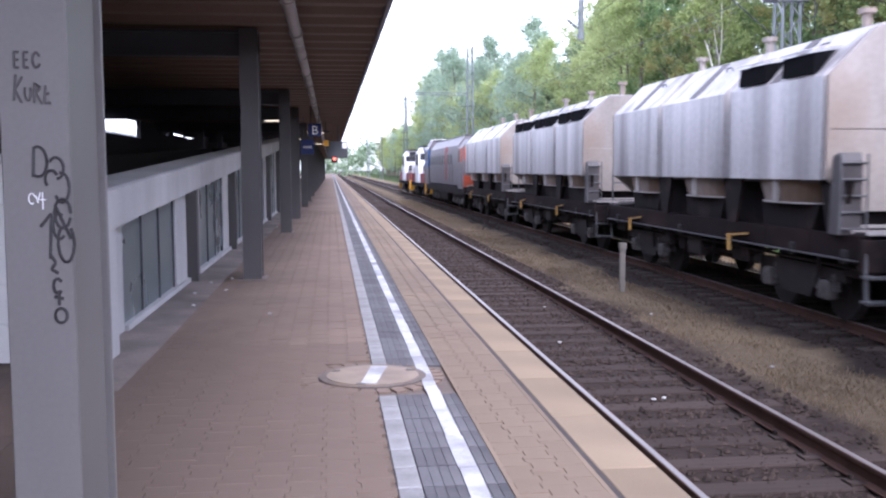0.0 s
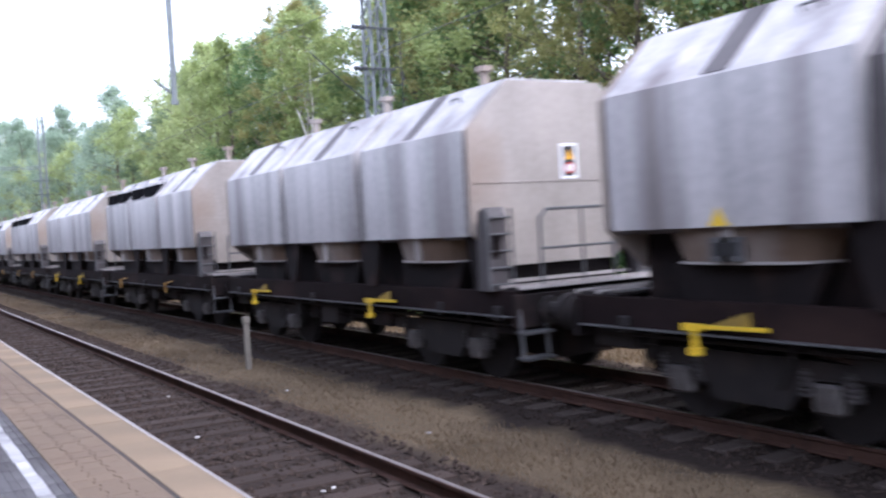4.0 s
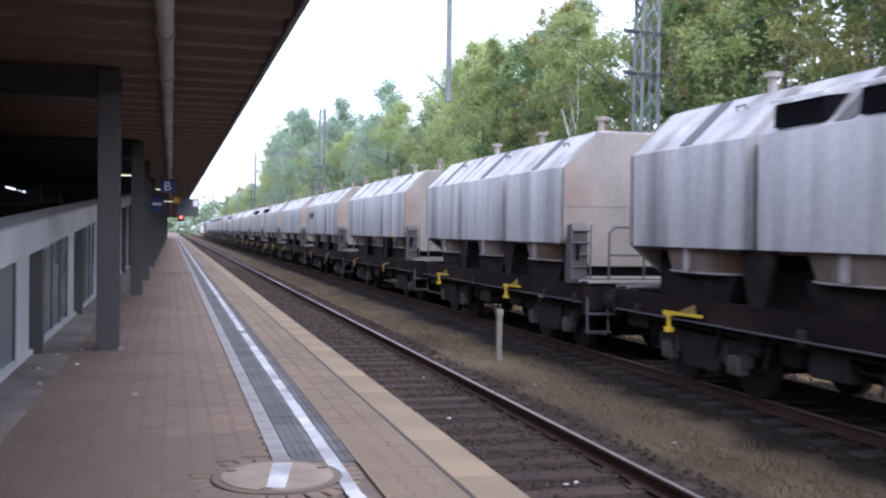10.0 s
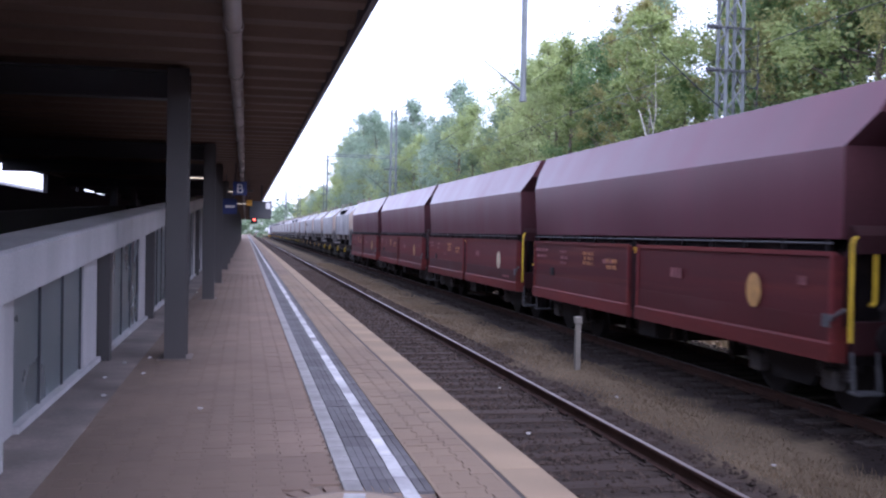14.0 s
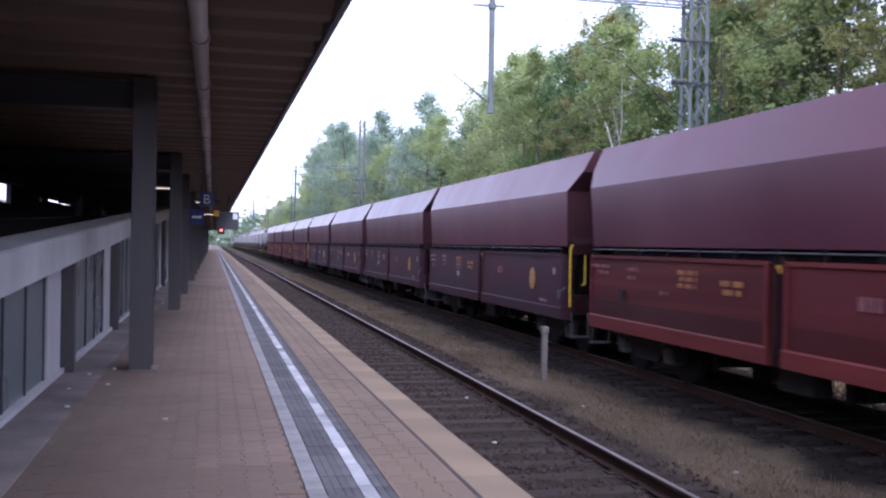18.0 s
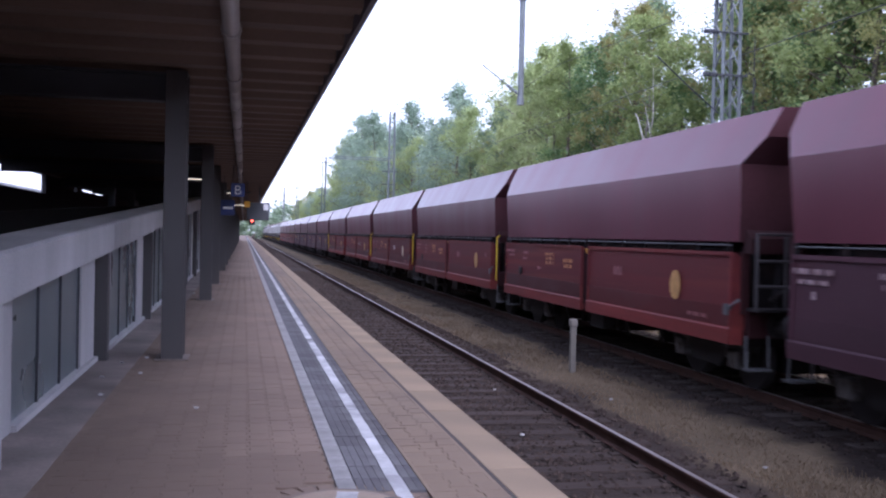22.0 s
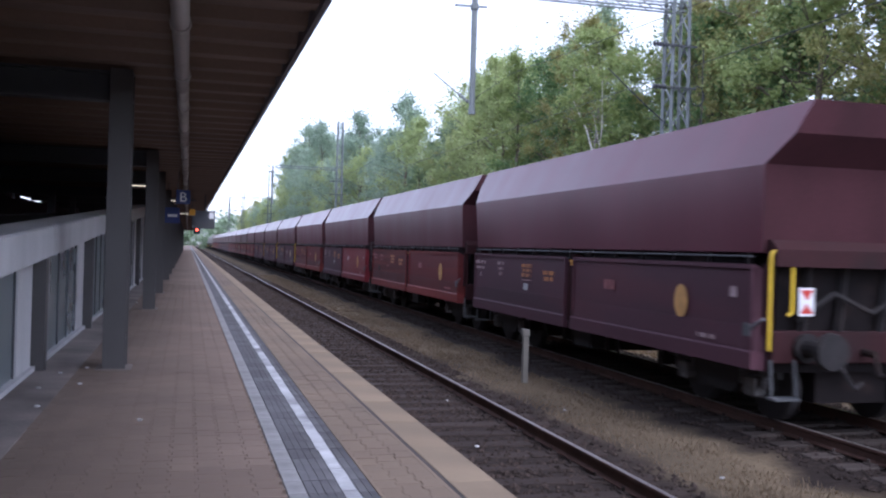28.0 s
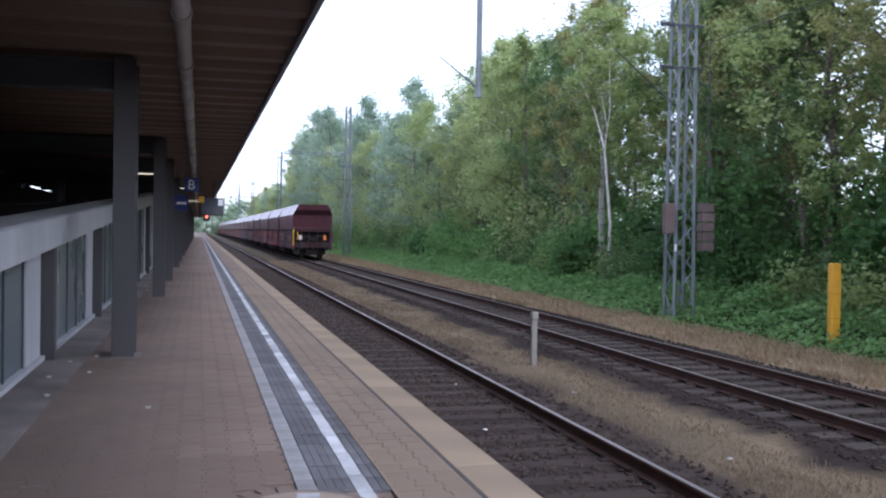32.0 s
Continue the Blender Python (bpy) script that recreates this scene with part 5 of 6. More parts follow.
        bm = bmesh.new()
        tube(bm, [(s * 1.35, -5.72, 1.1), (s * 1.35, -5.78, 0.45), (s * 0.95, -5.78, 0.45), (s * 0.95, -5.72, 1.0)], 0.025, 6)
        for z in (0.45, 0.78):
            box(bm, min(s * 0.93, s * 1.37), max(s * 0.93, s * 1.37), -5.9, -5.66, z, z + 0.03)
        part("step", bm, STEP, w)
    bm = bmesh.new()
    tube(bm, [(-0.9, -5.66, 1.35), (-0.9, -5.66, 2.25), (-0.78, -5.66, 2.36), (0.35, -5.66, 2.36), (0.35, -5.66, 1.35)], 0.022, 6)
    tube(bm, [(-0.9, -5.66, 1.85), (0.35, -5.66, 1.85)], 0.018, 6)
    tube(bm, [(-0.2, -5.66, 1.35), (-0.2, -5.66, 2.36)], 0.018, 6)
    tube(bm, [(0.35, -5.66, 2.36), (1.3, -5.5, 2.36)], 0.022, 6)
    part("end_railing", bm, STEP, w, "grey tubular end railing")
    if levers:
        for y in (-2.35, 3.1):
            bm = bmesh.new()
            beam(bm, (-1.43, y - 0.2, 1.09), (-1.43, y + 0.8, 1.07), 0.03, 0.04)
            box(bm, -1.46, -1.4, y + 0.6, y + 0.84, 1.03, 1.1)
            rod(bm, (-1.43, y + 0.7, 1.05), (-1.43, y + 0.7, 0.86), 0.035)
            rod(bm, (-1.43, y + 0.7, 0.86), (-1.43, y + 0.7, 0.79), 0.075)
            lv = part("discharge_lever", bm, LEVER, w, "bright yellow discharge lever")
            bm = bmesh.new()
            prism(bm, [(y, 1.1), (y + 0.55, 1.08), (y + 0.03, 1.24)], -1.424, -1.404, "x")
            part("lever_plate", bm, LEVER_DULL, lv, "grimy ochre lever plate")
    else:
        for y in (-2.35, 3.1):
            bm = bmesh.new()
            beam(bm, (-1.42, y + 0.8, 1.07), (-1.42, y, 1.15), 0.05, 0.03)
            rod(bm, (-1.43, y + 0.7, 1.1), (-1.43, y + 0.7, 0.82), 0.04)
            part("discharge_lever", bm, mat("faded_ochre", (0.42, 0.24, 0.06), 0.6, vary=0.3, scale=5), w, "faded ochre discharge lever")
    stencil(w, -1.335, [(-5.2, 1.1, 0.32, 0.12), (-4.7, 1.12, 0.12, 0.1), (-0.8, 1.15, 0.9, 0.07), (-0.8, 1.06, 0.7, 0.05), (1.2, 1.1, 0.3, 0.1), (2.0, 1.15, 0.7, 0.07), (2.0, 1.06, 0.5, 0.05), (4.1, 1.1, 0.35, 0.12)], PAPER)
    return w


DULL_RED = mat("dull_red_paint", (0.24, 0.04, 0.034), 0.55, vary=0.2, scale=2, dirt=(0.12, 0.05, 0.05), dirt_amt=0.5)
PALE_GREY = mat("pale_grey_engine_paint", (0.42, 0.41, 0.42), 0.5, vary=0.15, scale=2, dirt=(0.22, 0.2, 0.2), dirt_amt=0.5)


def shunter():
    w = thing("diesel_locomotive", "small white and red diesel locomotive", "locomotive", "engines of the train")
    for y0, y1, z1, m, lab in ((-6.0, -2.0, 2.7, PALE_GREY, "pale grey hood"), (0.8, 6.0, 2.7, PALE_GREY, "pale grey hood")):
        bm = bmesh.new()
        prism(bm, [(-1.1, 1.9), (1.1, 1.9), (1.1, z1 - 0.3), (0.8, z1), (-0.8, z1), (-1.1, z1 - 0.3)], y0, y1)
        hd = part("hood", bm, m, w, lab)
        for k in range(4):
            boxpart("grille", BLACK, hd, -1.12, -1.1, y0 + 0.4 + k * 0.8, y0 + 0.9 + k * 0.8, 2.1, 2.6)
        bm = bmesh.new()
        prism(bm, [(-1.3, 1.2), (1.3, 1.2), (1.3, 1.9), (-1.3, 1.9)], y0, y1)
        part("lower_body", bm, DULL_RED, w, "dull red lower body")
    bm = bmesh.new()
    prism(bm, [(-1.45, 1.2), (1.45, 1.2), (1.45, 3.4), (1.1, 3.95), (-1.1, 3.95), (-1.45, 3.4)], -2.0, 0.8)
    cab = part("cab", bm, WHITE, w, "white driver's cab")
    boxpart("cab_roof", BLACK, cab, -1.15, 1.15, -2.2, 1.0, 3.94, 4.05)
    boxpart("cab_window", BLACK, cab, -1.47, -1.44, -1.8, -0.65, 2.5, 3.5)
    boxpart("cab_window", BLACK, cab, -1.47, -1.44, -0.5, 0.5, 2.6, 3.4)
    boxpart("cab_window", BLACK, cab, -1.3, 1.3, -2.03, -2.0, 2.95, 3.45)
    boxpart("cab_window", BLACK, cab, -1.0, 1.0, -2.03, -2.0, 3.46, 3.85)
    boxpart("underframe", CHASSIS, w, -1.35, 1.35, -6.2, 6.2, 0.9, 1.2)
    for e in (-1, 1):
        bs = boxpart("buffer_beam", YELLOW, w, -1.35, 1.35, min(e * 6.2, e * 6.3), max(e * 6.2, e * 6.3), 0.4, 1.3)
        for k in range(5):
            bm = bmesh.new()
            prism(bm, [(-1.3 + k * 0.55, 0.42), (-1.05 + k * 0.55, 0.42), (-0.8 + k * 0.55, 1.28), (-1.05 + k * 0.55, 1.28)], e * 6.301, e * 6.306)
            part("hazard_stripe", bm, BLACK, bs)
        for s in (-1, 1):
            bm = bmesh.new()
            tube(bm, [(s * 1.35, e * 6.15, 1.2), (s * 1.35, e * 6.15, 2.2), (s * 0.7, e * 6.15, 2.2)], 0.02, 6)
            part("handrail", bm, STEP, w)
    for yy in (-3.6, 3.6):
        bogie(w, yy, CHASSIS)
    buffers(w, 6.9, 6.3)
    return w


def grey_engine():
    w = thing("diesel_locomotive", "large grey diesel locomotive with red stripe and orange end", "locomotive", "engines of the train")
    bm = bmesh.new()
    prism(bm, [(-1.45, 1.35), (1.45, 1.35), (1.45, 3.5), (1.05, 4.0), (-1.05, 4.0), (-1.45, 3.5)], -8.0, 6.2)
    hood = part("engine_hood", bm, GREY_LOCO, w, "grey engine hood")
    for k in range(9):
        boxpart("hood_door", GREY_LOCO, hood, -1.475, -1.45, -5.6 + k * 1.35, -4.4 + k * 1.35, 1.5, 3.2, 0.01)
        boxpart("grille", BLACK, hood, -1.48, -1.474, -5.4 + k * 1.35, -4.6 + k * 1.35, 2.5, 3.05)
    # solid black block stands for the shade in the gap behind the cab
    boxpart("engine_room_gap", BLACK, w, -1.3, 1.3, 6.2, 7.4, 1.35, 3.7)
    boxpart("hood_roof", BLACK, hood, -1.08, 1.08, -7.9, 6.1, 4.0, 4.06)
    boxpart("red_panel", DULL_RED, hood, -1.482, -1.45, -3.3, -2.3, 1.6, 3.5)
    bm = bmesh.new()
    prism(bm, [(-1.48, 1.2), (1.48, 1.2), (1.48, 3.6), (1.1, 4.25), (-1.1, 4.25), (-1.48, 3.6)], 7.4, 9.7)
    cab = part("cab", bm, GREY_LOCO, w, "grey driver's cab with blue band")
    boxpart("blue_band", mat("engine_blue", (0.035, 0.085, 0.2), 0.45, vary=0.2, scale=2), cab, -1.494, 1.494, 7.38, 9.72, 2.35, 3.55)
    boxpart("cab_roof", WHITE, cab, -1.1, 1.1, 7.3, 9.75, 4.25, 4.3)
    boxpart("cab_window", BLACK, cab, -1.505, -1.47, 7.7, 9.3, 2.85, 3.45)
    boxpart("cab_stripe", WHITE, cab, -1.5, -1.47, 7.5, 9.6, 3.6, 3.75)
    bm = bmesh.new()
    prism(bm, [(-1.48, 1.2), (1.48, 1.2), (1.48, 3.3), (1.1, 3.8), (-1.1, 3.8), (-1.48, 3.3)], -9.7, -8.0)
    c2 = part("rear_cab", bm, GREY_LOCO, w, "grey rear hood with orange end panels")
    for x0, x1, z0, z1 in ((-1.4, 1.4, 2.7, 3.35), (-1.4, 1.4, 1.3, 1.9)):
        boxpart("end_panel", ORANGE, c2, x0, x1, -9.725, -9.7, z0, z1, label="orange end panel")
    boxpart("side_panel", ORANGE, c2, -1.505, -1.48, -9.65, -9.0, 2.6, 3.3)
    for s in (-1, 1):
        boxpart("cab_skirt", GREY_LOCO, c2, min(s * 1.48, s * 1.5), max(s * 1.48, s * 1.5), -9.6, -8.1, 1.3, 2.5)
    boxpart("cab_window", BLACK, c2, -1.5, -1.47, -9.3, -8.3, 2.6, 3.2)
    boxpart("cab_stripe", WHITE, c2, -1.1, 1.1, -9.73, -9.7, 3.25, 3.7)
    boxpart("underframe", CHASSIS, w, -1.4, 1.4, -9.8, 9.8, 0.85, 1.3)
    boxpart("fuel_tank", CHASSIS, w, -1.3, 1.3, -2.2, 2.2, 0.35, 0.95, 0.08)
    for yy in (-6.6, -4.6, 4.6, 6.6):
        bogie(w, yy, CHASSIS)
    bm = bmesh.new()
    tube(bm, [(-1.45, -6.2, 2.4), (-1.55, -6.2, 2.4), (-1.55, 7.2, 2.4), (-1.45, 7.2, 2.4)], 0.02, 6)
    part("handrail", bm, STEP, w)
    buffers(w, 10.35, 9.8)
    return w


V = 15.64
TRAIN = []      # each vehicle with the place of its middle along the track at the start
# hopper wagons, from the last one forward
P = 13.65
protos = {}
for i in range(20):
    yc = -425.9 + 6.12 + i * P
    style = 3 if i == 2 else 0 if i in (0, 4, 5, 6, 12, 13, 14, 15) else 1 + i % 2
    key = ((-1 if i == 0 else (-1 if i in (4, 5, 6, 8, 9, 10, 12, 16, 17) else (2 if i in (2, 7, 11, 15, 18) else 0))), style)
    if key not in protos:
        protos[key] = hopper_wagon(*key)
        ob = protos[key]
    else:
        ob = copy_thing(protos[key], pose(C2, yc, RAILZ))
    TRAIN.append((ob, yc))
# what is painted or hung on single wagons
for i, (ob, yc) in enumerate(TRAIN):
    bm = bmesh.new()
    bmesh.ops.create_cone(bm, cap_ends=True, segments=24, radius1=1, radius2=1, depth=0.006, matrix=Matrix.Translation((-1.556, -4.25, 1.53)) @ Matrix.Rotation(math.pi / 2, 4, "Y") @ Matrix.Diagonal((0.24, 0.19, 1, 1)))
    part("oval_mark", bm, OVAL_PALE if i in (4, 9, 15, 17) else OVAL, ob, "oval emblem without lettering")
    if i in FLEET:
        me = letters(FLEET[i], 0.27, TEXT_N)
        nb = new("fleet_number", me)
        nb.parent = ob
        nb.matrix_basis = pose(-1.559, -1.85, 1.56, 90, 0, -90)
    else:
        stencil(ob, -1.556, [(-2.15, 1.58, 0.58, 0.16)], TEXT_P, "number_stencil")
    if i == 0:
        tagged(ob, "last maroon hopper wagon with two tail boards")
        for s in (-1, 1):
            xx = -0.93 if s < 0 else 0.93
            tb = boxpart("tail_board", WHITE if s < 0 else ORANGE, ob, xx - 0.11, xx + 0.11, -6.3, -6.28, 1.46, 1.82, label="white and red tail board")
            bm = bmesh.new()
            prism(bm, [(xx - 0.09, 1.49), (xx + 0.09, 1.49), (xx, 1.62)], -6.306, -6.301)
            prism(bm, [(xx - 0.09, 1.79), (xx + 0.09, 1.79), (xx, 1.66)], -6.306, -6.301)
            part("board_pattern", bm, RED if s < 0 else YELLOW, tb)
# aluminium wagons, forward of them
Q = 12.6
tprotos = {}
OPEN = {-1: (-3.33, 0.0, 3.33), 0: (-3.33,), 1: (0.0, 3.33), 2: (0.0, 3.33), 4: (0.0, 3.33), 7: (0.0,), 8: (3.33,), 13: (0.0,)}      # bays with raised hatches
for k in range(-2, 14):
    yc = 11.9 - k * Q + 4.97
    key = (OPEN.get(k, ()), k in (5, 9), k in (6, 11), k in (3, 5, 6, 8, 12, 13))
    if key not in tprotos:
        tprotos[key] = tank_wagon(*key)
        ob = tprotos[key]
    else:
        ob = copy_thing(tprotos[key], pose(C2, yc, RAILZ))
    TRAIN.append((ob, yc))
    if k == 10:
        bm = bmesh.new()
        gr = random.Random(8)
        y = 2.3
        for c in range(8):
            pts = [(-1.53, y + 0.17 * c + gr.uniform(-0.06, 0.1), 2.95 + gr.uniform(-0.16, 0.2)) for _ in range(4)]
            tube(bm, pts, 0.016, 5)
        part("scribble", bm, MARKER, ob, "dark illegible scribble")
eng = grey_engine()
TRAIN.append((eng, 58.2))
sh = shunter()
TRAIN.append((sh, 75.6))
TRAIN.append((copy_thing(sh, pose(C2, 90, RAILZ)), 89.6))
for ob, yc in TRAIN:
    ob.location = (C2, yc, RAILZ)

# == masts and trackside things ==
def lattice_mast(y, far=False, weights=False):
    m = thing("catenary_mast", "grey lattice mast with a long bracket over the tracks", "mast", "masts along the line", loc=(11.6, y, -1.0))
    H, b0, b1 = 14.0, 0.3, 0.22
    wid = lambda z: b0 + (b1 - b0) * z / H
    for sx in (-1, 1):
        for sy in (-1, 1):
            bm = bmesh.new()
            beam(bm, (sx * b0, sy * b0, 0), (sx * b1, sy * b1, H), 0.085, 0.085)
            part("leg", bm, GALV, m)
    n = 21
    faces = [bmesh.new()] * 4
    for i in range(n):
        z0, z1 = i * H / n + 0.1, (i + 1) * H / n + 0.1
        a, b = wid(z0), wid(z1)
        for f in range(4):
            cs = [(-1, -1), (1, -1), (1, 1), (-1, 1)]
            p, q = cs[f], cs[(f + 1) % 4]
            if not far:
                faces[f] = bmesh.new()
            p, q = (p, q) if i % 2 else (q, p)
            beam(faces[f], (p[0] * a, p[1] * a, z0), (q[0] * b, q[1] * b, z1), 0.04, 0.04)
            if not far:
                part("bracing", faces[f], GALV, m)
    if far:
        tagged(part("bracing", faces[0], GALV, m), kind="stuff")
    boxpart("footing", CONCRETE, m, -0.55, 0.55, -0.55, 0.55, -0.4, 0.02, 0.03)
    bm = bmesh.new()
    zb = 9.55
    for dz in (-0.1, 0.1):
        beam(bm, (0.2, -0.15, zb + dz), (-6.9, -0.15, zb + dz), 0.045, 0.045)
        beam(bm, (0.2, 0.15, zb + dz), (-6.9, 0.15, zb + dz), 0.045, 0.045)
    for i in range(10):
        x = -0.2 - i * 0.68
        for yy in (-0.15, 0.15):
            beam(bm, (x, yy, zb - 0.1), (x - 0.34, yy, zb + 0.1), 0.022, 0.022)
    part("cross_beam", bm, GALV, m, "grey lattice cross beam")
    # drop tube with registration arm
    dx = 5.48 - 11.6
    bm = bmesh.new()
    rod(bm, (dx, 0, zb), (dx, 0, 6.25), 0.08, n=10)
    rod(bm, (dx, 0, 6.25), (dx, 0, 6.1), 0.1, n=10)
    rod(bm, (dx, 0, zb - 0.45), (dx, 0, zb - 0.6), 0.11, n=10)
    beam(bm, (dx - 0.55, 0, zb - 0.52), (dx + 0.35, 0, zb - 0.5), 0.05, 0.05)
    tb = part("drop_tube", bm, GALV, m, "grey hanging tube")
    bm = bmesh.new()
    tube(bm, [(dx, 0, 6.35), (dx - 1.1, 0, 7.15)], 0.02)
    for k in range(4):
        rod(bm, (dx - 0.12 - k * 0.07, 0, 6.44 + k * 0.052), (dx - 0.16 - k * 0.07, 0, 6.47 + k * 0.052), 0.05, n=10)
    part("registration_arm", bm, GALV, tb)
    # brackets and insulators near the leg
    for z in (7.2, 8.4):
        bm = bmesh.new()
        beam(bm, (-0.9, -0.35, z), (0.45, -0.35, z), 0.05, 0.05)
        for k in range(5):
            rod(bm, (-0.9 + k * 0.09, -0.35, z), (-0.86 + k * 0.09, -0.35, z), 0.07, n=10)
        part("bracket_arm", bm, STEEL_DARK, m, "dark bracket arm with insulator discs")
    bm = bmesh.new()
    rows_ = []
    for k in range(15):
        u = k * 0.5
        c = (0.5 + 0.22 * math.cos(u), 7.0 + 0.28 * math.sin(u))
        rows_.append([bm.verts.new((c[0] + math.cos(u) * 0.018 * math.cos(q), -0.35 + k * 0.002 + 0.018 * math.sin(q), c[1] + math.sin(u) * 0.018 * math.cos(q))) for q in (0, 1.57, 3.14, 4.71)])
    for p, q in zip(rows_, rows_[1:]):
        for k in range(4):
            bm.faces.new((p[k], p[(k + 1) % 4], q[(k + 1) % 4], q[k]))
    part("cable_loop", bm, STEEL_DARK, m)
    bm = bmesh.new()
    tube(bm, [(-0.4, -0.35, 6.1), (-1.2, -0.35, 6.7), (-2.3, -0.35, 7.6)], 0.02, 6)
    part("stay_wire", bm, STEEL_DARK, m)
    if weights:
        for k in range(5):
            boxpart("balance_weight", mat("weight_concrete", (0.15, 0.105, 0.095), 0.9, vary=0.2, scale=3, rnd=0.1), m, 0.3, 0.66, -0.75, -0.42, 2.02 + k * 0.275, 2.265 + k * 0.275, 0.015, "brown-grey balance weight")
        bm = bmesh.new()
        rod(bm, (0.52, -0.58, 3.3), (0.52, -0.58, 8.3), 0.012)
        part("weight_cable", bm, STEEL_DARK, m)
        boxpart("terminal_box", mat("weight_concrete", (0.15, 0.105, 0.095)), m, -0.76, -0.42, -0.5, -0.35, 2.5, 3.35, 0.015, "brown-grey terminal box")
        boxpart("number_label", WHITE, m, -0.42, -0.36, -0.48, -0.47, 2.0, 2.2)
    return m


mast = lattice_mast(26.2, weights=True)
plain = lattice_mast(89.6, far=True)
for x, y in ((11.6, -36.0), (10.4, 153.0), (9.8, 217.0), (9.4, 281.0)):
    copy_thing(plain, pose(x, y, -1.0))

wires = thing("overhead_wire", "thin overhead contact and carrier wires", "cable", kind="structure")
for x in (5.4 + 1.2,):
    for zc, sag in ((4.75, 0.0), (6.3, 0.9)):
        for y0, y1 in ((-36, 26.2), (26.2, 89.6), (89.6, 153), (153, 217), (217, 281)):
            bm = bmesh.new()
            pts = []
            for i in range(9):
                f = i / 8
                pts.append((x, y0 + (y1 - y0) * f, zc - sag * 4 * f * (1 - f)))
            tube(bm, pts, 0.007, 4)
            part("wire_span", bm, STEEL_DARK, wires)

post = thing("marker_post", "short grey concrete marker post with a square cap", "post", loc=(4.12, 17.75, ground_z(4.1)))
bm = bmesh.new()
prism(bm, [(-0.048, -0.045), (0.048, -0.045), (0.048, 0.045), (-0.048, 0.045)], -0.1, 0.86, "z")
part("shaft", bm, mat("post_concrete", (0.2, 0.18, 0.15), 0.9, vary=0.2, scale=5, dirt=(0.2, 0.18, 0.15), dirt_amt=0.6), post)
boxpart("cap", mat("post_concrete", (0.2, 0.18, 0.15)), post, -0.065, 0.065, -0.065, 0.065, 0.86, 0.99, 0.012)

ypost = thing("marker_post", "tall yellow gas marker post on the verge", "post", loc=(11.9, 19.7, ground_z(11.9)))
bm = bmesh.new()
box(bm, -0.115, 0.115, -0.09, 0.09, -0.2, 1.78, 0.02)
part("shaft", bm, YELLOW, ypost)
for z in (0.55, 1.1):
    boxpart("band", mat("ochre_band", (0.5, 0.25, 0.02), 0.6), ypost, -0.118, 0.118, -0.093, 0.093, z, z + 0.02)

# platform signs and lamps under the roof
signb = thing("platform_sign", "square blue section sign with a white letter B", "sign", loc=(-2.03, 28.0, 2.43))
boxpart("board", BLUE, signb, -0.19, 0.19, 0, 0.05, 0, 0.38, 0.006)
me = letters("B", 0.36, WHITE)
lt = new("letter", me)
lt.parent = signb
lt.matrix_basis = pose(0, -0.006, 0.065, 90, 0, 0)
bm = bmesh.new()
for x in (-0.12, 0.12):
    rod(bm, (x, 0.025, 0.37), (x, 0.025, 0.96), 0.012)
part("hanger", bm, STEEL_DARK, signb)
sg2 = thing("platform_sign", "blue platform name board hung under the roof", "sign", loc=(-2.3, 33.0, 2.0))
boxpart("board", BLUE, sg2, -0.3, 0.15, 0, 0.06, 0, 0.5, 0.006)
boxpart("lettering_bar", WHITE, sg2, -0.22, 0.08, -0.004, -0.001, 0.2, 0.28)
bm = bmesh.new()
for x in (-0.2, 0.05):
    rod(bm, (x, 0.03, 0.48), (x, 0.03, 1.4), 0.012)
part("hanger", bm, STEEL_DARK, sg2)
sg3 = thing("platform_sign", "yellow notice board hung under the roof", "sign", loc=(-1.75, 36.0, 2.25))
boxpart("board", YELLOW, sg3, -0.1, 0.1, 0, 0.05, 0.1, 0.32, 0.006)
bm = bmesh.new()
rod(bm, (0, 0.03, 0.3), (0, 0.03, 1.15), 0.012)
part("hanger", bm, STEEL_DARK, sg3)
mon = thing("train_display", "white boxed display hung at the roof edge", "display", loc=(-1.25, 40.0, 2.25))
boxpart("housing", STEEL_DARK, mon, -0.5, 0.38, 0, 0.3, -0.3, 0.4, 0.02)
boxpart("screen", WHITE, mon, 0.16, 0.34, -0.012, -0.002, 0.1, 0.34)
bm = bmesh.new()
rod(bm, (0, 0.15, 0.38), (0, 0.15, 1.1), 0.03)
part("hanger", bm, STEEL_DARK, mon)
sig = thing("signal_light", "red platform signal light", "signal", loc=(-1.35, 62.0, 2.15))
boxpart("housing", BLACK, sig, -0.2, 0.2, 0, 0.25, -0.25, 0.3, 0.02)
bm = bmesh.new()
rod(bm, (0, -0.01, 0.02), (0, -0.04, 0.02), 0.085, n=16)
part("lens", bm, glow_mat("red_lens", (1.0, 0.1, 0.05), 2.0), sig, "glowing red lens")
bm = bmesh.new()
rod(bm, (0, 0.12, 0.28), (0, 0.12, 1.2), 0.03)
part("hanger", bm, STEEL_DARK, sig)
GLOW = glow_mat("lamp_tube", (1.0, 0.85, 0.55), 0.5)


def roof_lamp(x, y):
    l = thing("roof_lamp", "slim tube lamp under the roof", "lamp", "lamps under the roof", loc=(x, y, 3.0))
    boxpart("housing", STEEL_DARK, l, -0.6, 0.6, -0.06, 0.06, 0.03, 0.1)
    boxpart("tube", GLOW, l, -0.35, 0.35, -0.02, 0.02, 0.0, 0.028)
    bm = bmesh.new()
    for k in (-0.4, 0.4):
        rod(bm, (k, 0, 0.09), (k, 0, 0.4), 0.01)
    part("hanger", bm, STEEL_DARK, l)
    return l


l0 = roof_lamp(-3.3, 30.6)
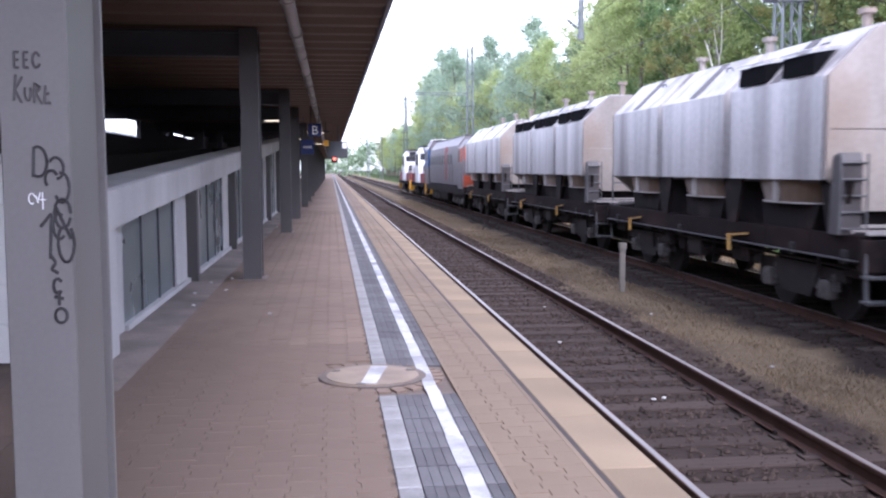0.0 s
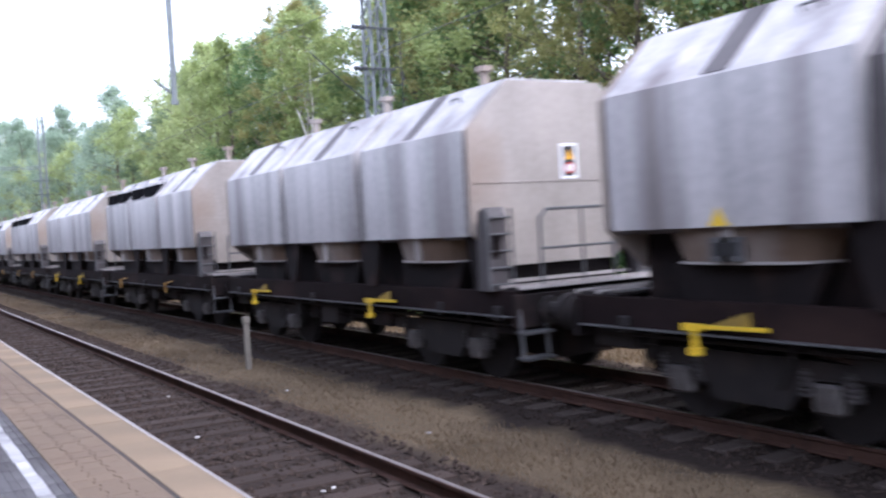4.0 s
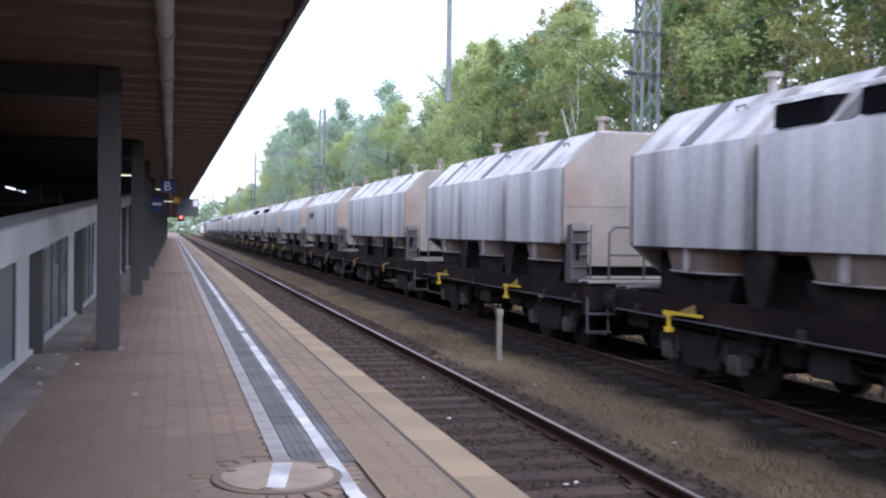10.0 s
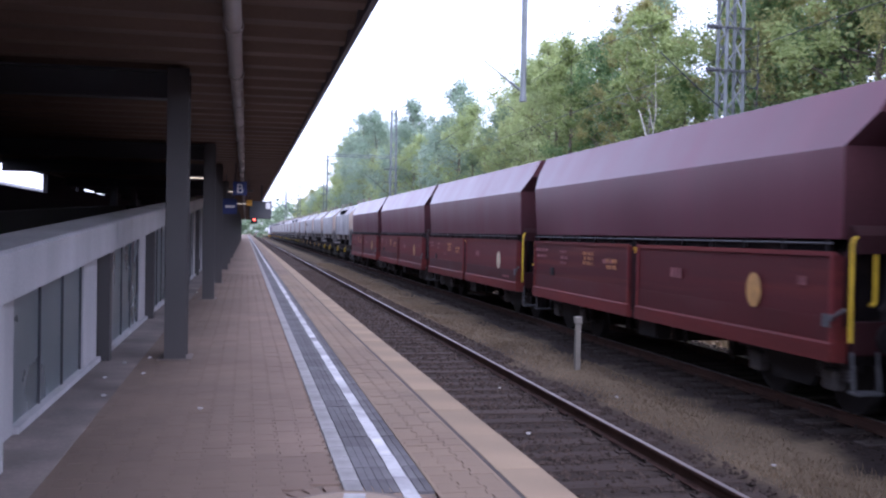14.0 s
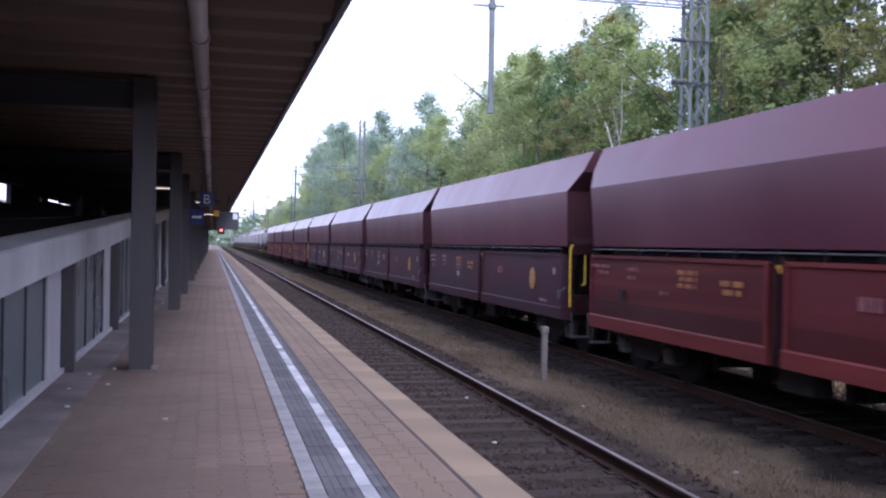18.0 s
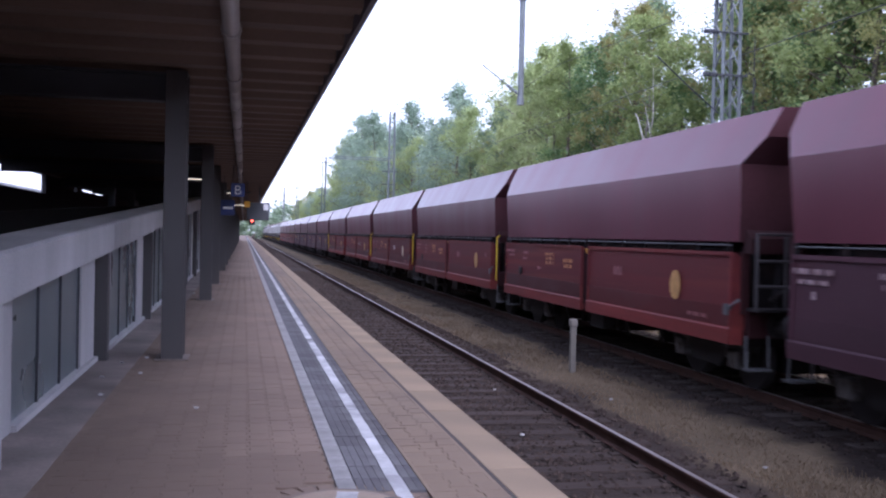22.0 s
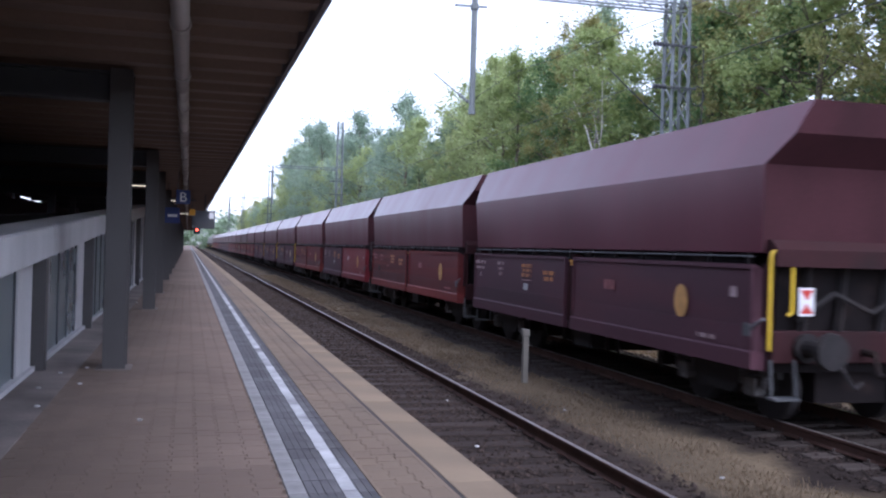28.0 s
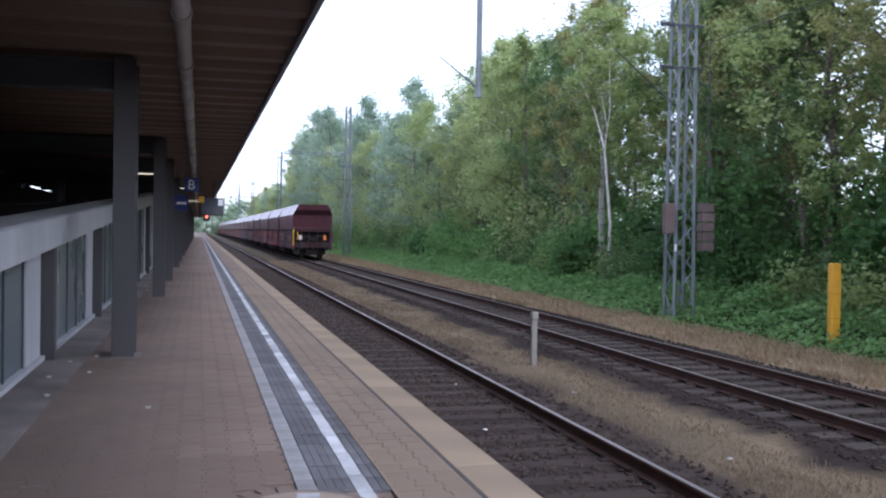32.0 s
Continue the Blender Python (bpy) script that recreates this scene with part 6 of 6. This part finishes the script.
for x, y in ((-2.2, 40.5), (-3.3, 49.5), (-2.2, 58), (-3.3, 67)):
    copy_thing(l0, pose(x, y, 3.0))

# marker scrawls on the near pillar
p1 = near_pillar


def scrawl(pts_list, parent, material, r=0.006):
    bm = bmesh.new()
    for pts in pts_list:
        tube(bm, [(-0.205 + 0.22 * u, -0.002, 1.875 - (2.0 - z) * 0.78) for u, z in pts], r, 5)
    part("scrawl", bm, material, parent, "hand-drawn marker scrawl")


loops = lambda cx, cz, rx, rz, a0, a1, n=10: [(cx + rx * math.cos(a0 + (a1 - a0) * i / n), cz + rz * math.sin(a0 + (a1 - a0) * i / n)) for i in range(n + 1)]
scrawl([[(0.1, 2.0), (0.1, 1.93)], [(0.1, 2.0), (0.18, 2.0)], [(0.1, 1.965), (0.17, 1.965)], [(0.1, 1.93), (0.18, 1.93)], [(0.25, 2.0), (0.25, 1.93)], [(0.25, 2.0), (0.33, 2.0)], [(0.25, 1.965), (0.32, 1.965)], [(0.25, 1.93), (0.33, 1.93)], loops(0.45, 1.965, 0.06, 0.035, 0.5, 5.8)], p1, MARKER_PALE, 0.005)
scrawl([[(0.12, 1.9), (0.08, 1.78)], [(0.22, 1.89), (0.1, 1.83), (0.2, 1.77)], loops(0.3, 1.82, 0.05, 0.04, 2.6, 6.8), [(0.42, 1.86), (0.4, 1.77)], [(0.4, 1.86), (0.5, 1.84), (0.42, 1.815), (0.52, 1.765)], [(0.58, 1.85), (0.56, 1.77), (0.66, 1.77)], [(0.56, 1.81), (0.64, 1.815)]], p1, MARKER_PALE, 0.005)
scrawl([loops(0.42, 1.5, 0.14, 0.07, 1.9, -2.2), [(0.36, 1.57), (0.34, 1.43)], loops(0.7, 1.47, 0.12, 0.05, 2.5, -1.5), loops(0.78, 1.38, 0.12, 0.07, 1.8, -2.6), loops(0.62, 1.42, 0.1, 0.04, 0.5, 4.0)], p1, MARKER)
scrawl([loops(0.78, 1.26, 0.13, 0.07, 0, 6.0), loops(0.72, 1.2, 0.1, 0.06, 1, 5.5), loops(0.82, 1.12, 0.13, 0.09, 2.2, 7.2), [(0.66, 1.3), (0.9, 1.14)]], p1, MARKER)
scrawl([[(0.42, 1.2), (0.6, 1.26), (0.56, 1.05)], [(0.56, 1.07), (0.64, 1.03), (0.57, 1.0), (0.68, 0.98)], loops(0.66, 0.92, 0.07, 0.035, 0.6, 5.6), [(0.6, 0.87), (0.75, 0.86)], [(0.67, 0.9), (0.67, 0.83)], loops(0.7, 0.78, 0.1, 0.035, 0, 6.28)], p1, MARKER)
scrawl([loops(0.3, 1.33, 0.05, 0.025, 0.4, 5.4), [(0.36, 1.345), (0.4, 1.31)], [(0.44, 1.36), (0.4, 1.325), (0.52, 1.325)], [(0.47, 1.36), (0.47, 1.28)]], p1, mat("white_chalk", (0.8, 0.8, 0.8), 0.9, vary=0.05), 0.0025)


# litter on the platform and in the track
def litter(name, label, cat, x, y, z, pts, material):
    t = thing(name, label, cat, loc=(x, y, z))
    bm = bmesh.new()
    bmesh.ops.create_icosphere(bm, subdivisions=1, radius=1, matrix=Matrix.Diagonal((*pts, 1)))
    lr = random.Random(int(x * 100))
    for v in bm.verts:
        v.co *= lr.uniform(0.6, 1.2)
    part("crumple", bm, material, t)
    return t


for i, (x, y) in enumerate(((-3.18, 10.95), (-3.12, 12.0), (-2.9, 12.4), (-2.85, 11.2), (-3.05, 9.9), (-3.3, 26.5), (-2.95, 24.0), (-2.2, 9.2))):
    litter("paper_scrap", "small white crumpled paper scrap on the paving", "litter", x, y, 0.018, (0.03, 0.024, 0.014), PAPER)
for x, y in ((1.69, 8.9), (1.82, 8.95), (1.5, 12.2), (2.05, 15.5), (3.75, 10.5), (3.7, 14.8)):
    litter("paper_scrap", "small pale paper scrap lying on the ballast", "litter", x, y, ground_z(x) + 0.03, (0.035, 0.026, 0.016), PAPER)

# == plants ==
def leaf_quads(r, centres, n, size, flat=0.5):
    """n folded leaves strewn round the given clump centres (x, y, z, radius)."""
    cs = np.array(centres)
    rs = np.random.RandomState(r)
    idx = rs.randint(0, len(cs), n)
    d = rs.normal(size=(n, 3))
    d /= np.linalg.norm(d, axis=1)[:, None]
    rad = cs[idx, 3] * np.abs(rs.normal(size=n)) * 0.95
    p = cs[idx, :3] + d * rad[:, None]
    u = rs.normal(size=(n, 3))
    u[:, 2] *= flat
    u /= np.linalg.norm(u, axis=1)[:, None]
    w = np.cross(u, rs.normal(size=(n, 3)))
    w /= np.linalg.norm(w, axis=1)[:, None]
    s = size * (0.6 + 0.8 * rs.rand(n))[:, None]
    nrm = np.cross(u, w) * s * 0.18
    v = np.stack([p - u * s, p + w * s * 0.55 + nrm, p + u * s, p - w * s * 0.55 + nrm], 1).reshape(-1, 3)
    f = np.arange(4 * n).reshape(n, 4)
    return v, f


def leaf_mesh(name, v, f, material):
    me = bpy.data.meshes.new(name)
    me.vertices.add(len(v))
    me.vertices.foreach_set("co", v.ravel())
    me.loops.add(f.size)
    me.loops.foreach_set("vertex_index", f.ravel())
    me.polygons.add(len(f))
    me.polygons.foreach_set("loop_start", np.arange(0, f.size, 4))
    me.update(calc_edges=True)
    me.materials.append(material)
    return me


def make_tree(seed, height, spread, leaves, size, leaf, bark, start=0.25, label="", lean=0.0, fluff=1.0):
    """A trunk with limbs that fork, and clumps of leaves round the limbs' outer ends."""
    r = random.Random(seed)
    t = thing("tree", label, "tree", "trees behind the tracks")
    bm = bmesh.new()
    pts, x, y = [], 0.0, 0.0
    n = 9
    for i in range(n + 1):
        pts.append(Vector((x, y, height * 0.94 * i / n - 0.3)))
        x += r.uniform(-0.14, 0.14) + lean * 0.3
        y += r.uniform(-0.14, 0.14)
    r0 = height * 0.011 + 0.03
    for i in range(n):
        rod(bm, pts[i], pts[i + 1], r0 * (1 - i / n) + 0.015, r0 * (1 - (i + 1) / n) + 0.015, n=7)
    clumps = []
    for i in range(38):
        f = start + (1 - start) * (i + r.random()) / 38
        k = min(n - 1, int(f * n))
        base = pts[k].lerp(pts[k + 1], f * n - k)
        a = r.uniform(0, math.tau)
        prof = math.sin(math.pi * min(1, (f - start) / (1 - start) * 0.78 + 0.2)) ** 0.8
        ln = spread * prof * r.uniform(0.55, 1.15)
        tip = base + Vector((math.cos(a) * ln, math.sin(a) * ln, ln * r.uniform(0.25, 0.9)))
        mid = base.lerp(tip, 0.5) + Vector((r.uniform(-0.15, 0.15), r.uniform(-0.15, 0.15), r.uniform(0, 0.2)))
        rr = 0.015 + 0.03 * (1 - f)
        rod(bm, base, mid, rr, rr * 0.7, n=5)
        rod(bm, mid, tip, rr * 0.7, 0.006, n=5)
        clumps.append((*tip, r.uniform(0.4, 0.95) * spread * 0.22))
        clumps.append((*mid, r.uniform(0.3, 0.75) * spread * 0.2))
        if r.random() < 0.7:
            t2 = mid + Vector((r.uniform(-1, 1), r.uniform(-1, 1), r.uniform(0.1, 0.9))) * ln * 0.55
            rod(bm, mid, t2, rr * 0.5, 0.005, n=4)
            clumps.append((*t2, r.uniform(0.3, 0.7) * spread * 0.2))
    clumps.append((*pts[-1], spread * 0.22))
    part("trunk", bm, bark, t, "branching trunk")
    v, f = leaf_quads(seed, [(a, b, c, d * fluff) for a, b, c, d in clumps], leaves, size)
    cr = new("crown", leaf_mesh("crown", v, f, leaf))
    cr.parent = t
    return t


def make_shrub(seed, height, width, leaves, size, leaf, label):
    r = random.Random(seed)
    t = thing("shrub", label, "shrub", "shrubs behind the tracks")
    bm = bmesh.new()
    clumps = []
    for i in range(14):
        a, ln = r.uniform(0, math.tau), r.uniform(0.2, 1.0)
        tip = Vector((math.cos(a) * width * ln, math.sin(a) * width * ln, height * r.uniform(0.35, 1.0) * (1 - 0.45 * ln)))
        rod(bm, (0.1 * math.cos(a), 0.1 * math.sin(a), -0.2), tip, 0.025, 0.006, n=5)
        clumps.append((*tip, r.uniform(0.3, 0.6) * width))
        clumps.append((*(tip * 0.55), r.uniform(0.3, 0.6) * width))
    part("stem", bm, BARK, t)
    v, f = leaf_quads(seed + 50, clumps, leaves, size)
    cr = new("crown", leaf_mesh("crown", v, f, leaf))
    cr.parent = t
    return t


L1 = "slender birch with a white trunk and loose green leaves"
L2 = "tall leafy tree with a dense mid-green crown"
L3 = "tree with yellowing olive leaves and an open crown"
L4 = "tall bluish-green tree with a narrow crown"
kinds = [make_tree(11, 13.0, 2.3, 13000, 0.08, LEAF_A, BIRCH, 0.34, L1),
         make_tree(12, 12.0, 2.8, 22000, 0.068, LEAF_B, BARK, 0.2, L2),
         make_tree(13, 14.0, 2.7, 19000, 0.06, LEAF_C, BARK, 0.32, L3),
         make_tree(14, 13.5, 2.3, 14000, 0.08, LEAF_D, BARK, 0.15, L4, fluff=1.4),
         make_tree(15, 11.0, 2.6, 20000, 0.066, LEAF_A, BARK, 0.18, L2),
         make_tree(16, 14.5, 2.5, 13000, 0.08, LEAF_C, BIRCH, 0.3, L1, lean=0.15),
         make_tree(17, 14.0, 3.0, 16000, 0.085, LEAF_Y, BARK, 0.2, "slender tree with loose yellow-green leaves", fluff=1.5),
         make_tree(18, 13.0, 2.7, 16000, 0.085, LEAF_HAZE, BARK, 0.12, "narrow bluish-green tree with haze in its colour", fluff=1.6),
         make_tree(19, 13.5, 2.7, 19000, 0.062, LEAF_O, BARK, 0.22, "broad tree with olive-brown leaves")]
shrubs = [make_shrub(31, 3.0, 1.5, 4200, 0.1, LEAF_S, "dense green shrub darkened for shade at the wood's edge"),
          make_shrub(32, 3.6, 1.5, 4800, 0.09, LEAF_B, "fresh green shrub at the wood's edge"),
          make_shrub(33, 2.2, 1.4, 3200, 0.09, LEAF_A, "low olive-green shrub at the wood's edge"),
          make_shrub(34, 5.2, 1.9, 5200, 0.11, LEAF_S, "tall leafy shrub among the trees, darkened for shade"),
          make_shrub(35, 3.2, 1.6, 4200, 0.1, LEAF_G, "light green shrub at the wood's edge"),
          make_shrub(36, 5.0, 1.9, 4600, 0.11, LEAF_Y, "tall yellow-green shrub among the trees")]
tr = random.Random(77)
used = set()


def place(kind_list, i, x, y, s):
    m = Matrix.LocRotScale((x, y, ground_z(x) - 0.05), Euler((0, 0, tr.uniform(0, 6.28))), None)
    if i not in used and kind_list is kinds or (kind_list is shrubs and ("s", i) not in used):
        used.add(i if kind_list is kinds else ("s", i))
        ob = kind_list[i]
        ob.scale = (s, s, s)
        ob.matrix_basis = m @ Matrix.Diagonal((s, s, s, 1))
    else:
        ob = copy_thing(kind_list[i], m)
        ob.scale = (s, s, s)
    return ob


KIND_H = [13.0, 12.0, 14.0, 13.5, 11.0, 14.5, 14.0, 13.0, 13.5]
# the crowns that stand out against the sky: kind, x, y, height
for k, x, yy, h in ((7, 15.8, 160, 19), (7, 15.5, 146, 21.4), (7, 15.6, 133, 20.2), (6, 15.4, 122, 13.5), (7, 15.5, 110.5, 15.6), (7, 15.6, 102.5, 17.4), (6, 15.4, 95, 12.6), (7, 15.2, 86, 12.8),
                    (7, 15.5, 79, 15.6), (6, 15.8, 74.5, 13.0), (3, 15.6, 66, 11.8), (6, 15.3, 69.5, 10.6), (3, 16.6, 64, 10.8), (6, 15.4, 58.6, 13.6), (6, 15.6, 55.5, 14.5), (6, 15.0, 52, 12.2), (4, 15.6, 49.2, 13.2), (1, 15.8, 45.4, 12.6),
                    (8, 15.6, 42.2, 13.6), (0, 14.6, 38.3, 12.2), (4, 16.2, 34.4, 12.2), (2, 15.4, 31.0, 14.0), (8, 16.0, 27.5, 14.5), (4, 15.2, 24.6, 13.0), (2, 15.8, 22.0, 14.0), (8, 15.3, 18.8, 13.0), (2, 15.6, 15.6, 14.5), (1, 15.0, 12.6, 13.0), (5, 15.6, 9.0, 14.0), (1, 15.2, 5.0, 13.0)):
    place(kinds, k, x, yy, h / KIND_H[k])
fork = thing("tree", "slim birch with a forked bright white trunk", "tree", "trees behind the tracks", loc=(13.9, 36.2, ground_z(13.9)))
bm = bmesh.new()
for a, b, r0, r1 in (((0, 0, -0.2), (0.1, 0.1, 2.6), 0.1, 0.085), ((0.1, 0.1, 2.6), (0, 0.55, 5.6), 0.085, 0.065), ((0, 0.55, 5.6), (0, 1.6, 7.2), 0.06, 0.045), ((0, 1.6, 7.2), (0, 3.1, 8.6), 0.045, 0.03), ((0, 3.1, 8.6), (0.2, 3.6, 10.6), 0.03, 0.012),
                     ((0, 0.55, 5.6), (0, 0.1, 7.1), 0.05, 0.035), ((0, 0.1, 7.1), (-0.1, 0.0, 9.4), 0.035, 0.012), ((0, 0.3, 6.4), (0.1, 1.2, 7.8), 0.03, 0.012)):
    rod(bm, a, b, r0 * 0.7, r1 * 0.7, n=7)
part("trunk", bm, BIRCH_PALE, fork, "forked white trunk")
v, f = leaf_quads(61, [(0.2, 3.6, 10.4, 0.9), (0.1, 2.6, 9.2, 0.6), (-0.1, 0.0, 9.3, 0.7), (0.5, 1.6, 8.6, 0.7), (0.6, 2.2, 10.2, 0.9)], 2600, 0.06)
cr = new("crown", leaf_mesh("crown", v, f, LEAF_A))
cr.parent = fork
# lower trees behind them, which close the wood
SKYLINE = [(0, 13.0), (44, 13.0), (56, 13.6), (64, 10.6), (70, 10.8), (79, 14.0), (92, 12.2), (103, 16.0), (115, 14.0), (133, 19.0), (160, 18.5), (172, 10.5), (330, 17.0)]


def wood_height(y):
    for (a, za), (b, zb) in zip(SKYLINE, SKYLINE[1:]):
        if y <= b:
            return za + (zb - za) * (y - a) / (b - a)
    return SKYLINE[-1][1]


y = 5.0
while y < 330:
    near_side = y < 44
    for x, lo, hi in ((16.6, 0.62, 0.84), (19.2, 0.8, 1.0)) + (((23.0, 0.8, 1.0),) if y > 170 else ()):
        # farther trees draw mostly on kinds with haze painted into the leaves
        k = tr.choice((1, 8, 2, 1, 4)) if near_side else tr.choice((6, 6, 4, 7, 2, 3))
        yy = y + tr.uniform(-1.2, 1.2)
        place(kinds, k, x + tr.uniform(-1.0, 1.0), yy, wood_height(yy * 15.5 / x) * x / 15.5 * tr.uniform(lo, hi) / KIND_H[k])
    y += 4.2 if near_side else (4.4 if y < 100 else 6.0)
y = 5.0
while y < 200:
    place(shrubs, tr.choice((0, 1, 0, 2, 3)) if y < 36 else tr.choice((1, 2, 4, 4, 0)), tr.uniform(14.0, 15.6), y, tr.uniform(0.6, 1.0))
    place(shrubs, tr.choice((0, 3, 3)) if y < 36 else tr.choice((4, 5, 5, 1)), tr.uniform(15.4, 18.0), y + 0.6, tr.uniform(0.9, 1.3))
    y += 1.7 if y < 70 else 4.0


def ground_leaves(name, label, n, area, hgt, size, seed, material):
    rs = np.random.RandomState(seed)
    x = area[0] + (area[1] - area[0]) * rs.rand(n) ** 0.8
    yy = area[2] + (area[3] - area[2]) * rs.rand(n) ** 1.7
    hump = np.array([0.5 + 0.5 * noise.noise((a * 0.8, b * 0.8, 3.3)) for a, b in zip(x, yy)])
    edge = np.clip((x - area[0]) / 1.6, 0.08, 1)
    z = np.array([ground_z(a) for a in x]) + rs.rand(n) ** 0.6 * hgt * (0.25 + hump) * edge
    p = np.stack([x, yy, z], 1)
    u = rs.normal(size=(n, 3))
    u[:, 2] *= 0.4
    u /= np.linalg.norm(u, axis=1)[:, None]
    w = np.cross(u, np.array([0.0, 0.0, 1.0]) + rs.normal(size=(n, 3)) * 0.5)
    w /= np.linalg.norm(w, axis=1)[:, None]
    s = (size * (0.6 + 0.8 * rs.rand(n)) * (1 + (yy - area[2]) / 60))[:, None]
    nrm = np.cross(u, w) * s * 0.2
    v = np.stack([p - u * s, p + w * s * 0.6 + nrm, p + u * s, p - w * s * 0.6 + nrm], 1).reshape(-1, 3)
    ob = new(name, leaf_mesh(name, v, np.arange(4 * n).reshape(n, 4), material))
    return tagged(ob, label, "undergrowth", kind="stuff")


ground_leaves("undergrowth", "fresh green nettles and brambles on the verge", 60000, (11.0, 15.8, 5, 110), 0.85, 0.06, 5, LEAF_G)
ground_leaves("undergrowth", "low darker weeds along the wood's edge", 16000, (10.6, 16, 6, 120), 0.5, 0.05, 6, LEAF_B)
ground_leaves("white_flowers", "tiny white flower heads among the nettles", 500, (11.4, 15.0, 8, 60), 0.85, 0.022, 7, WHITE)
wood = thing("far_wood", "distant wooded hillside beyond the end of the line", "wood", kind="stuff")
cl = []
fr = random.Random(3)
for i in range(170):
    cl.append((fr.uniform(-90, 60), 360 + fr.uniform(-10, 40), fr.uniform(1, 11), fr.uniform(2, 4)))
v, f = leaf_quads(90, cl, 16000, 0.7)
fw = new("canopy_leaves", leaf_mesh("canopy_leaves", v, f, LEAF_D))
fw.parent = wood


# == moving things ==
def motions():
    for ob, yc in TRAIN:
        walk(ob, [(t, pose(C2, yc + V * t, RAILZ)) for t in (0, 8, 16, 24, 32)])


motions()
